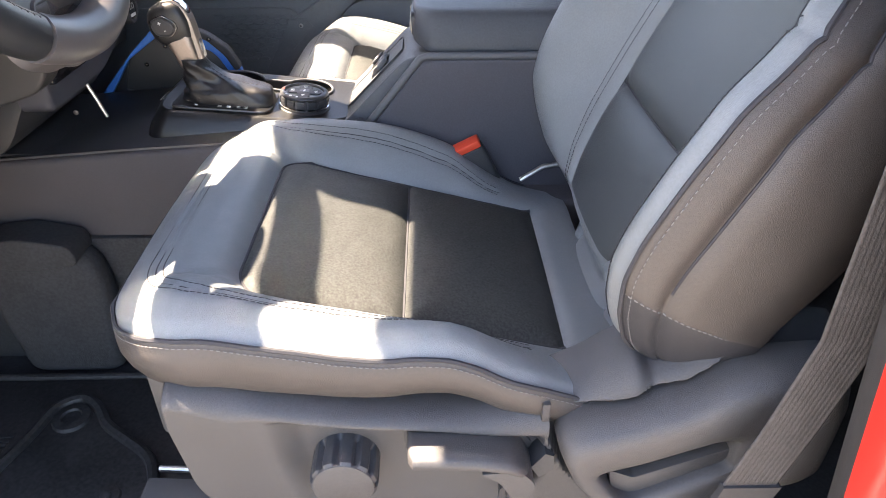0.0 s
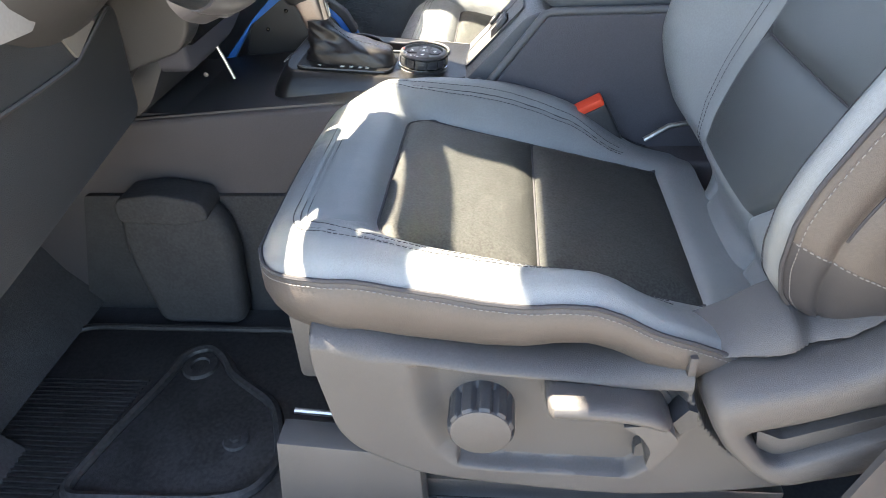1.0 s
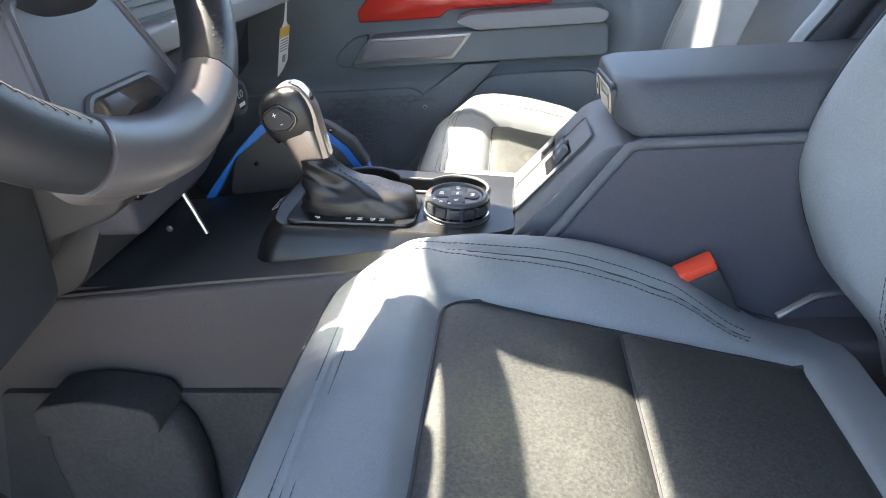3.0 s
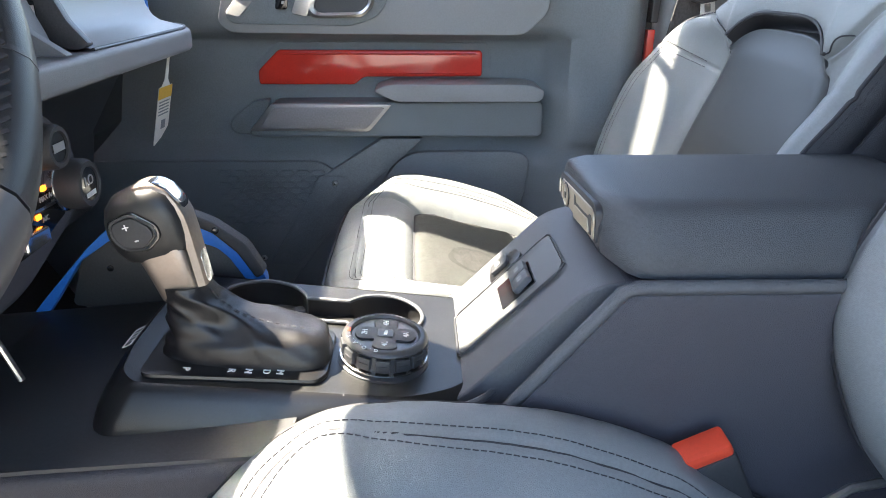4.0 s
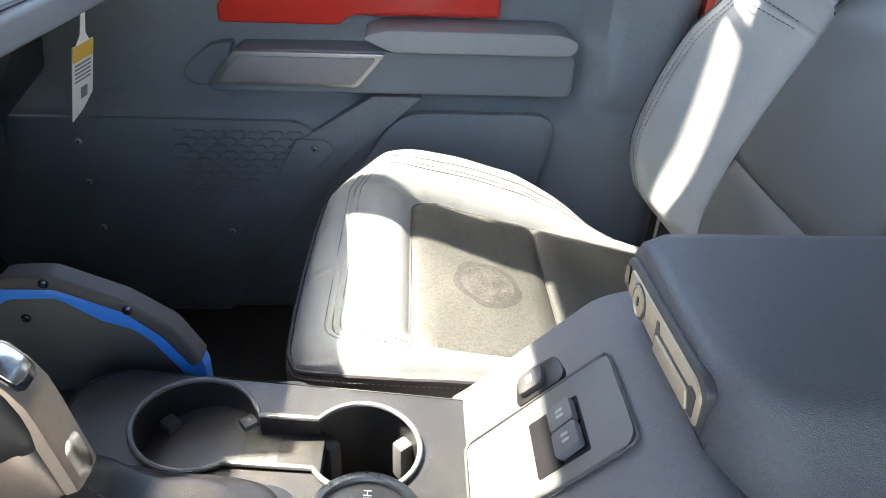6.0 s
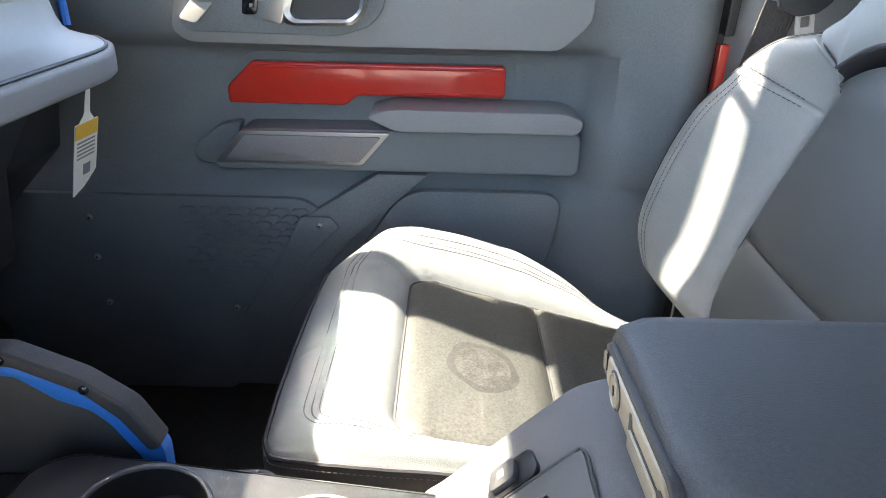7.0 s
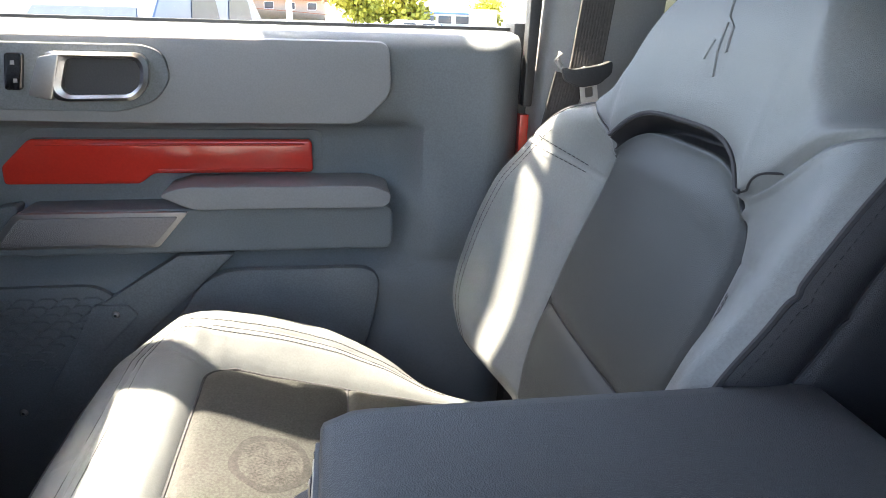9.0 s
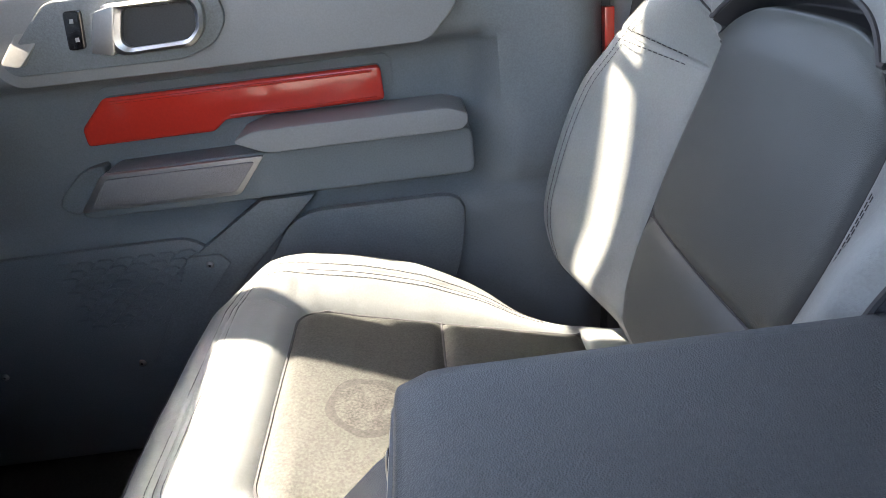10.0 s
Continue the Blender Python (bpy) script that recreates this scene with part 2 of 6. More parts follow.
def dashes(path, length=0.0042, gap=0.0026, r=0.0007, off=(0, 0, 0.0006)):
    """Stitches along a path, as short bars joined in one mesh."""
    p = np.array([tuple(q) for q in path], float) + np.array(off)
    s = np.r_[0, np.cumsum(np.linalg.norm(np.diff(p, axis=0), axis=1))]
    at = lambda v: Vector([np.interp(v, s, p[:, k]) for k in range(3)])
    items, d = [], 0.0
    while d + length < s[-1]:
        items.append(tube([at(d), at(d + length)], r, 5))
        d += length + gap
    return merged(items)


def plate(outer, holes, axis, lo, hi, depth_of_holes=None):
    """A flat plate with holes that go through it."""
    bm = bmesh.new()
    loops = []
    for pts in [outer, *holes]:
        vs = [bm.verts.new(lift(p, axis, hi)) for p in pts]
        loops.append([bm.edges.new((vs[i], vs[(i + 1) % len(vs)])) for i in range(len(vs))])
    bmesh.ops.triangle_fill(bm, use_beauty=True, edges=[e for l in loops for e in l])
    g = bmesh.ops.extrude_face_region(bm, geom=bm.faces[:])
    bmesh.ops.translate(bm, verts=[v for v in g["geom"] if isinstance(v, bmesh.types.BMVert)], vec=Vector(lift((0, 0), axis, lo - hi)))
    return bm


def circle(cx, cy, r, n=40):
    return [(cx + r * math.cos(2 * math.pi * i / n), cy + r * math.sin(2 * math.pi * i / n)) for i in range(n)]


def lettering(name, words, size, m, mat, parent, extrude=0.0004):
    cu = bpy.data.curves.new(name, "FONT")
    cu.body, cu.size, cu.extrude, cu.align_x, cu.align_y = words, size, extrude, "CENTER", "CENTER"
    tmp = bpy.data.objects.new("tmp", cu)
    me = bpy.data.meshes.new_from_object(tmp)
    bpy.data.objects.remove(tmp)
    me.transform(m)
    return dress(name, me, mat, parent)


def frame_of(origin, xdir, ydir):
    """A matrix whose local x and y follow the two directions."""
    x = Vector(xdir).normalized()
    z = x.cross(Vector(ydir)).normalized()
    y = z.cross(x)
    return Matrix.Translation(Vector(origin)) @ Matrix((x, y, z)).transposed().to_4x4()

# ---- the cabin shell ----
FLOOR = 0.63
ground = finish("ground", [(-900, -900, 0), (900, -900, 0), (900, 900, 0), (-900, 900, 0)], [(0, 1, 2, 3)], ASPHALT)
tagged(ground, "sunlit grey asphalt of a parking lot", "ground", kind="structure")

floor = part("floor", box(-0.85, 1.6, 0.43, 1.94, FLOOR - 0.06, FLOOR, 0.0), CARPET)
tagged(floor, "black carpeted cabin floor", "floor", kind="structure")
toe = part("toe_board", prism([(-0.95, FLOOR - 0.05), (-0.76, FLOOR + 0.012), (-0.82, FLOOR + 0.08), (-1.0, 1.05), (-1.05, 1.30), (-1.1, 1.30), (-1.1, FLOOR - 0.05)], "y", 0.43, 1.94, 0.01), CARPET)
tagged(toe, "black carpeted toe board below the dash", "toe board", kind="structure")

rest = part("foot_rest", prism(rounded([(-0.70, FLOOR), (-0.73, FLOOR + 0.03), (-0.86, 0.82), (-1.0, 0.92), (-1.0, FLOOR)], 0.02), "y", 0.475, 0.66, 0.02, 3), CARPET)
tagged(rest, "black carpeted foot rest in the footwell", "foot rest", kind="structure")
sill = part("door_sill", prism(rounded([(0.30, 0.50), (0.43, 0.50), (0.45, 0.66), (0.40, 0.68), (0.31, 0.62)], 0.02), "x", -1.1, 0.36, 0.0), BLACK)
tagged(sill, "black plastic sill below the open doorway", "sill", kind="structure")
kick = part("kick_panel", prism([(-1.1, FLOOR - 0.05), (-0.80, FLOOR - 0.05), (-0.72, 1.0), (-0.70, 1.35), (-1.1, 1.35)], "y", 0.40, 0.47, 0.012), BLACK)
tagged(kick, "black plastic kick panel beside the footwell", "panel", kind="structure")

# Roof, header, rails and pillars.
roof = part("ceiling", box(-0.52, 1.75, 0.45, 1.875, 1.93, 1.99, 0.02), HEADLINER)
tagged(roof, "pale cloth headliner under the roof", "ceiling", kind="structure")
outer_roof = part("roof_skin", box(-0.52, 1.80, 0.435, 1.938, 1.992, 2.02, 0.01), BLACK)
tagged(outer_roof, "black hard top roof", "roof", kind="structure")
for ys, nm in ((1, "a_pillar_right"), (-1, "a_pillar_left")):
    y = 1.165 + ys * 0.735
    rings = []
    for t in np.linspace(0, 1, 8):
        x, z, yy = -0.95 + 0.41 * t, 1.33 + 0.64 * t, y - ys * 0.06 * t
        rings.append([(x + dx, yy + dy, z + dz) for dx, dy, dz in ((-0.05, -0.04, 0.02), (0.03, -0.04, -0.02), (0.05, 0.0, -0.03), (0.03, 0.045, -0.02), (-0.05, 0.045, 0.02))])
    ob = finish(nm, *loft(rings), BLACK)
    tagged(ob, "black windscreen pillar", "pillar", kind="structure")
    rail = part("roof_rail_" + ("right" if ys > 0 else "left"), box(-0.55, 1.75, y - ys * 0.06 - 0.04, y - ys * 0.06 + (0.074 if ys > 0 else 0.04), 1.89, 1.96, 0.015), BLACK)
    tagged(rail, "black padded roof rail", "rail", kind="structure")

windscreen = finish("windscreen", [(-0.98, 0.50, 1.38), (-0.98, 1.83, 1.38), (-0.55, 1.78, 1.96), (-0.55, 0.55, 1.96)], [(0, 1, 2, 3)], PANE)
windscreen.visible_shadow = False
tagged(windscreen, "clear upright windscreen", "window", kind="structure")
cowl = part("cowl", box(-2.2, -0.94, 0.42, 1.92, 1.10, 1.36, 0.04), RED_PAINT)
tagged(cowl, "red bonnet ahead of the windscreen", "bonnet", kind="structure")

# Unseen bar added over the roof edge to shade the passenger's outer bolster.
rack = thing("sun_blocker_bar", (-0.28, 1.99, 2.02), "unseen black bar added to shade the passenger bolster", "rack")
part("bar", box(-0.43, -0.15, 1.972, 2.07, 2.034, 2.058, 0.006), BLACK, rack)
for x0 in (-0.43, -0.16):
    part("foot", box(x0, x0 + 0.01, 1.90, 2.0, 2.018, 2.04, 0.002), BLACK, rack)

# Rear-view mirror with its sensor housing below the header.
mirror = thing("rear_view_mirror", (-0.53, 1.165, 1.93), "black rear-view mirror with a sensor housing under the header", "mirror")
part("sensor_housing", prism(rounded([(-0.60, 1.93), (-0.475, 1.93), (-0.47, 1.85), (-0.50, 1.79), (-0.58, 1.81)], 0.02), "y", 1.06, 1.31, 0.015, 3), BLACK, mirror)
part("mirror_back", prism(rounded([(1.045, 1.715), (1.055, 1.795), (1.310, 1.795), (1.318, 1.715), (1.305, 1.69), (1.06, 1.69)], 0.015), "x", -0.535, -0.492, 0.010, 3), BLACK, mirror, "black mirror shell")
part("mirror_glass", prism(rounded([(1.055, 1.715), (1.063, 1.788), (1.300, 1.788), (1.308, 1.715)], 0.01), "x", -0.4915, -0.4885, 0.001), CHROME, mirror, "clear mirror glass")

# Rear of the cabin.
rear = part("wall_rear", box(1.70, 1.76, 0.40, 1.95, 0.6, 1.40, 0.01), BLACK)
tagged(rear, "black rear wall of the cabin", "wall", kind="structure")
q_low = part("wall_quarter", box(0.52, 1.72, 1.90, 1.97, 0.6, 1.38, 0.015), BLACK)
tagged(q_low, "black quarter panel behind the front door", "wall", kind="structure")
q_left = part("wall_quarter_left", box(0.50, 1.72, 0.36, 0.43, 0.6, 1.38, 0.015), BLACK)
tagged(q_left, "black quarter panel behind the doorway", "wall", kind="structure")
for nm, (x0, x1, y0, y1) in (("window_rear", (1.725, 1.735, 0.44, 1.92)), ("window_quarter_right", (0.55, 1.72, 1.935, 1.945)), ("window_quarter_left", (0.555, 1.72, 0.39, 0.40))):
    tinted = part(nm, box(x0, x1, y0, y1, 1.382, 1.93, 0.0), TINTED)
    tagged(tinted, "dark tinted rear cabin glass", "window", kind="structure")
rear_bench = part("rear_bench", prism(rounded([(0.95, 0.63), (1.45, 0.63), (1.62, 1.42), (1.50, 1.45), (1.36, 1.03), (0.95, 1.05)], 0.05), "y", 0.55, 1.78, 0.02), BLACK_VINYL)
tagged(rear_bench, "black vinyl rear bench in the shaded back", "bench")

# Passenger side B pillar: padded trim, belt slot, red painted edge.
pillar = thing("b_pillar_right", (0.42, 1.95, 0.6), "dark grey plastic pillar trim beside the passenger seat", "pillar", kind="structure")
prof = [(0.352, 1.965), (0.356, 1.945), (0.372, 1.925), (0.41, 1.915), (0.50, 1.915), (0.54, 1.93), (0.54, 1.985), (0.352, 1.985)]
rings = [[(x + 0.045 * max(0, (z - 1.30)), y - 0.03 * max(0, z - 1.5), z) for x, y in prof] for z in (0.62, 1.0, 1.30, 1.42, 1.6, 1.93)]
part("trim", to_bm(loft(rings)), DOOR_PANEL, pillar)
part("seal", prism(rounded([(0.334, 1.28), (0.348, 1.28), (0.356, 1.50), (0.385, 1.93), (0.37, 1.93), (0.336, 1.50)], 0.004), "y", 1.925, 1.95, 0.003), BLACK, pillar, "black rubber door seal")
part("painted_edge", prism([(0.331, 1.00), (0.345, 1.00), (0.345, 1.268), (0.331, 1.268)], "y", 1.926, 1.944, 0.002), RED_PAINT, pillar, "red painted body edge")

# Driver side B pillar, beside the open doorway.
pl = thing("b_pillar_left", (0.45, 0.40, 0.6), "grey plastic pillar trim beside the open doorway", "pillar", kind="structure")
prof = [(0.40, 0.452), (0.47, 0.452), (0.55, 0.44), (0.55, 0.40), (0.40, 0.40), (0.392, 0.43)]
rings = [[(x - 0.13 * (z - 1.0) * (z < 1.3) - 0.039 * (z >= 1.3), y, z) for x, y in prof] for z in (0.62, 0.85, 1.0, 1.15, 1.3, 1.6, 1.93)]
part("trim", to_bm(loft(rings)), COLUMN, pl)
prof = [(0.372, 0.399), (0.55, 0.399), (0.55, 0.30), (0.44, 0.30), (0.385, 0.35)]
rings = [[(x - 0.13 * (z - 1.0) * (z < 1.3) - 0.039 * (z >= 1.3), y, z) for x, y in prof] for z in (0.55, 0.85, 1.0, 1.15, 1.3, 1.6, 1.95)]
part("painted_jamb", to_bm(loft(rings)), RED_PAINT, pl, "glossy red painted door jamb")

# ---- passenger door ----
jamb = part("door_jamb", box(0.325, 0.56, 1.972, 2.03, 0.60, 1.40, 0.004), BLACK)
tagged(jamb, "black inner jamb behind the passenger door", "jamb", kind="structure")

door = thing("door_1", (-0.2, 1.96, 0.62), "closed passenger door with dark grey plastic trim and red inlay", "door", kind="structure")
DY = 1.955
part("outer_skin", box(-0.92, 0.33, 2.02, 2.06, 0.62, 1.36, 0.01), RED_PAINT, door, "red painted outer skin")
# Main trim: a sheet whose depth follows the belt, the recess and the lower bulge.
depth = lerp_table([(0.62, 1.925), (0.80, 1.905), (1.02, 1.902), (1.06, 1.93), (1.240, 1.957), (1.265, 1.905), (1.30, 1.893), (1.355, 1.893), (1.366, 1.897), (1.376, 1.908), (1.382, 1.922), (1.3855, 1.945), (1.387, 1.972), (1.3875, 2.001)])
xs = list(np.linspace(-0.92, 0.27, 40)) + [0.29, 0.31, 0.322, 0.33, 0.332]
zs = [0.62, 0.7, 0.8, 0.9, 1.0, 1.02, 1.035, 1.05, 1.06, 1.1, 1.15, 1.2, 1.225, 1.24, 1.247, 1.255, 1.265, 1.275, 1.3, 1.33, 1.355, 1.364, 1.372, 1.376, 1.379, 1.382, 1.384, 1.3855, 1.3862, 1.387, 1.3875]
verts, faces = [], []
for z in zs:
    for x in xs:
        flat = smooth((x - 0.145) / 0.03) * smooth((z - 1.03) / 0.03) * smooth((1.362 - z) / 0.01)
        d = depth(z) * (1 - flat) + 1.896 * flat + (0.0 if x < 0.30 else 1.6 * (x - 0.30))
        verts.append((x, d, z))
n = len(xs)
for i in range(len(zs) - 1):
    for j in range(n - 1):
        faces.append((i * n + j, i * n + j + 1, (i + 1) * n + j + 1, (i + 1) * n + j))
part("door_trim", to_bm((verts, faces)), DOOR_TRIM, door, "", 60)
part("belt_seal", box(-0.92, 0.335, 1.994, 2.02, 1.380, 1.3925, 0.002), BLACK, door, "black window seal")
pane = finish("pane", [(-0.90, 2.0, 1.39), (0.34, 2.0, 1.39), (0.38, 1.92, 1.93), (-0.45, 1.92, 1.93)], [(0, 1, 2, 3)], PANE, door)
pane.visible_shadow = False
# Upper grey panel with clipped lower corner.
part("upper_panel", prism(rounded([(-0.440, 1.372), (0.126, 1.372), (0.130, 1.302), (0.086, 1.260), (-0.20, 1.260), (-0.445, 1.262), (-0.466, 1.280), (-0.462, 1.300)], 0.016), "y", 1.872, 1.90, 0.006), DOOR_PANEL, door, "mid grey upper door panel")
# Handle surround, rim, pull handle and lock button.
bz = part("handle_bezel", prism(rounded([(-0.452, 1.292), (-0.438, 1.278), (-0.225, 1.276), (-0.182, 1.290), (-0.160, 1.318), (-0.166, 1.352), (-0.19, 1.362), (-0.375, 1.362)], 0.014), "y", 1.866, 1.88, 0.004), DOOR_LOW, door, "dark handle surround")
part("bezel_rim", prism(rounded([(-0.447, 1.297), (-0.422, 1.290), (-0.368, 1.352), (-0.205, 1.354), (-0.205, 1.366), (-0.29, 1.383), (-0.388, 1.380)], 0.006), "y", 1.856, 1.888, 0.005, m=Matrix(((1, 0, 0, 0), (0, 1, 0.5, -0.5 * 1.297), (0, 0, 1, 0), (0, 0, 0, 1)))), BEZEL_GREY, bz, "light grey moulded rim")
ring_o = resample(rounded([(-0.305, 1.352), (-0.192, 1.352), (-0.183, 1.340), (-0.187, 1.310), (-0.205, 1.292), (-0.295, 1.290), (-0.307, 1.302)], 0.008), 48)
ring_i = resample(rounded([(-0.280, 1.344), (-0.200, 1.344), (-0.193, 1.336), (-0.196, 1.312), (-0.210, 1.300), (-0.283, 1.298), (-0.292, 1.307)], 0.006), 48)
def ring_prism(o, i, axis, lo, hi):
    mid_o = [lift(p, axis, lo) for p in o]
    return to_bm(loft([[lift(p, axis, hi) for p in o], mid_o, [lift((p[0] * 0.5 + q[0] * 0.5, p[1] * 0.5 + q[1] * 0.5), axis, lo - 0.003 * (1 if hi > lo else -1)) for p, q in zip(o, i)], [lift(p, axis, lo) for p in i], [lift(p, axis, hi) for p in i]], cap=False))
part("door_handle", ring_prism(ring_o, ring_i, "y", 1.855, 1.870), SATIN, bz, "satin silver pull handle")
part("handle_cup", prism(ring_i, "y", 1.8635, 1.867, 0.0), BLACK, bz, "black handle recess")
part("handle_paddle", prism(rounded([(-0.312, 1.345), (-0.286, 1.350), (-0.303, 1.292), (-0.330, 1.298)], 0.004), "y", 1.852, 1.864, 0.003), SATIN, bz, "silver handle pivot")
part("lock_switch", prism(rounded([(-0.353, 1.349), (-0.331, 1.349), (-0.339, 1.303), (-0.360, 1.303)], 0.005), "y", 1.861, 1.868, 0.002), GLOSS_BLACK, bz, "black lock button")
for z in (1.315, 1.337):
    part("symbol", prism([(-0.348, z - 0.0025), (-0.343, z - 0.0025), (-0.3425, z + 0.0025), (-0.347, z + 0.0025)], "y", 1.8605, 1.8612, 0.0), BEZEL_GREY, bz)
# Red inlay.
part("red_inlay", prism(rounded([(-0.416, 1.162), (-0.416, 1.188), (-0.375, 1.227), (0.012, 1.227), (0.016, 1.222), (0.016, 1.178), (-0.213, 1.177), (-0.233, 1.162)], 0.006), "y", 1.935, 1.96, 0.006, 3), RED, door, "glossy red inlay strip")
for x0, x1, z, r in ((-0.366, 0.004, 1.2205, 0.0022), (-0.205, 0.006, 1.1825, 0.0018)):
    part("inlay_bead", to_bm(tube([(x0, 1.9350, z), (x0 + 0.01, 1.9345, z), (x1 - 0.01, 1.9345, z), (x1, 1.9350, z)], r, 8)), RED, door, "raised red bead")
part("inlay_bed", prism(rounded([(-0.432, 1.152), (-0.432, 1.192), (-0.380, 1.239), (0.025, 1.239), (0.032, 1.228), (0.032, 1.168), (-0.20, 1.166), (-0.222, 1.152)], 0.01), "y", 1.9545, 1.962, 0.002), DOOR_TRIM, door)
# Arm rest and pocket shelf.
part("armrest", prism(rounded([(-0.195, 1.162), (-0.16, 1.1735), (0.10, 1.1735), (0.128, 1.163), (0.128, 1.150), (0.118, 1.141), (-0.15, 1.141)], 0.012), "y", 1.865, 1.95, 0.010, 3), DOOR_PANEL, door, "padded grey arm rest")
part("pull_shelf", prism(rounded([(-0.385, 1.135), (0.125, 1.139), (0.133, 1.13), (0.133, 1.078), (0.125, 1.070), (-0.425, 1.070), (-0.434, 1.078)], 0.010), "y", 1.888, 1.95, 0.012, 3), DOOR_TRIM, door, "dark shelf below the arm rest")
part("pocket_end", prism(rounded([(-0.395, 1.137), (-0.432, 1.130), (-0.470, 1.100), (-0.480, 1.082), (-0.465, 1.068), (-0.42, 1.068)], 0.010), "y", 1.922, 1.95, 0.010, 3), DOOR_LOW, door, "dark end of the pocket")
sp = part("speaker_cover", prism(rounded([(-0.430, 1.083), (-0.386, 1.134), (-0.158, 1.134), (-0.203, 1.082)], 0.006), "y", 1.880, 1.90, 0.003), DARK_SATIN, door, "slanted dark satin speaker frame")
part("grille", prism(rounded([(-0.413, 1.088), (-0.380, 1.128), (-0.172, 1.128), (-0.207, 1.088)], 0.005), "y", 1.876, 1.882, 0.001), GRILLE, sp, "fine metal speaker mesh")
# Lower pocket: diagonal ribs, honeycomb field and torx screws.
part("rib", prism([(-0.30, 0.99), (-0.18, 1.066), (-0.10, 1.066), (-0.235, 0.94), (-0.36, 0.80), (-0.42, 0.80)], "y", 1.889, 1.915, 0.006), DOOR_LOW, door)
part("lower_panel", prism(rounded([(-0.92, 0.64), (-0.92, 1.02), (-0.30, 1.02), (-0.22, 0.955), (-0.36, 0.78), (-0.45, 0.64)], 0.02), "y", 1.893, 1.91, 0.005), DOOR_LOW, door, "black lower pocket panel")
part("pocket_face", prism(rounded([(-0.14, 1.04), (0.12, 1.04), (0.10, 0.92), (-0.02, 0.70), (-0.30, 0.70), (-0.30, 0.80)], 0.045), "y", 1.890, 1.91, 0.02), DOOR_LOW, door)
hexes = []
for i in range(8):
    for j in range(10):
        x, z = -0.490 + 0.0305 * i + (0.0152 if j % 2 else 0), 0.998 - 0.0122 * j
        if x > -0.285 - (0.995 - z) * 0.9:
            continue
        o = [(x + 0.0145 * q, z + 0.0056 * r) for q, r in ((-1, 0), (-0.62, -1), (0.62, -1), (1, 0), (0.62, 1), (-0.62, 1))]
        n = [(x + (p[0] - x) * 0.86, z + (p[1] - z) * 0.72) for p in o]
        v, f = loft([[lift(p, "y", 1.8935) for p in o], [lift(p, "y", 1.8900) for p in n]], cap=False)
        f.append(tuple(range(6, 12)))
        hexes.append((v, f))
hc = part("honeycomb", to_bm(merged(hexes)), DOOR_LOW, door, "raised honeycomb texture")
hc["kind"] = "stuff"
part("screw_plate", prism(rounded([(-0.335, 0.935), (-0.305, 0.992), (-0.258, 0.992), (-0.244, 0.975), (-0.30, 0.915)], 0.004), "y", 1.884, 1.895, 0.002), DOOR_LOW, door)
for x, z in ((-0.275, 0.977), (-0.345, 0.903), (-0.43, 0.815), (-0.653, 0.979), (-0.654, 0.907), (-0.65, 0.82)):
    yq = 1.884 if x > -0.3 else 1.893
    m = frame_of((x, yq, z), (1, 0, 0), (0, 0, 1))
    s = part("screw", to_bm(lathe([(0.0, 0.0035), (0.003, 0.0034), (0.0052, 0.002), (0.006, 0.0), (0.006, -0.002)], 20, m)), STEEL, door, "small silver torx screw")
    part("socket", to_bm(lathe([(0.0022, 0.0037), (0.0018, 0.0036), (0.0, 0.0036)], 6, m)), BLACK, s)

# ---- dash ----
dash = thing("dashboard", (-0.6, 1.1, 1.2), "pale grey dashboard with a dark underside and a padded lip", "dashboard")
part("dash_core", prism([(-0.93, 1.37), (-0.62, 1.425), (-0.56, 1.41), (-0.52, 1.283), (-0.49, 1.257), (-0.58, 1.215), (-0.64, 1.12), (-0.66, 0.99), (-0.80, 0.97), (-1.06, 1.05)], "y", 0.475, 1.715, 0.012), BLACK, dash, "black lower dash")
part("dash_end", prism([(-0.93, 1.37), (-0.68, 1.42), (-0.63, 1.30), (-0.67, 1.10), (-0.80, 0.97), (-1.06, 1.05)], "y", 1.7155, 1.890, 0.006), BLACK, dash, "black end of the dash beside the door")
# Passenger tray: a short shelf that turns up into the dash face, rounded off at its outer end.
tray = [(-0.447, 1.2895), (-0.462, 1.2925), (-0.480, 1.297), (-0.492, 1.305), (-0.499, 1.318), (-0.503, 1.335), (-0.505, 1.36), (-0.507, 1.39), (-0.512, 1.44), (-0.525, 1.462)]
ys = list(np.linspace(1.34, 1.62, 12)) + [1.64, 1.66, 1.68, 1.70, 1.715, 1.725, 1.73]
bend = lambda y: 0.055 * max(0.0, (y - 1.62) / 0.11) ** 2
rings = [[(x - bend(y), y, z) for x, z in tray] for y in ys]
part("tray_panel", to_bm(loft(rings, closed=False)), DASH, dash, "pale grey panel above the lip", 70)
part("lip", prism(rounded([(-0.438, 0.98), (-0.438, 1.625), (-0.446, 1.66), (-0.470, 1.71), (-0.495, 1.735), (-0.56, 1.735), (-0.56, 0.98)], 0.01), "z", 1.258, 1.2875, 0.007, 3), DASH_LIP, dash, "padded grey lip")
part("lip_gap", to_bm(tube([(-0.4475 - bend(y), y, 1.289) for y in ys], 0.0022, 6)), BLACK, dash)
brow = lambda y: -0.466 - 0.03 * max(0.0, (y - 1.55) / 0.25) ** 1.5
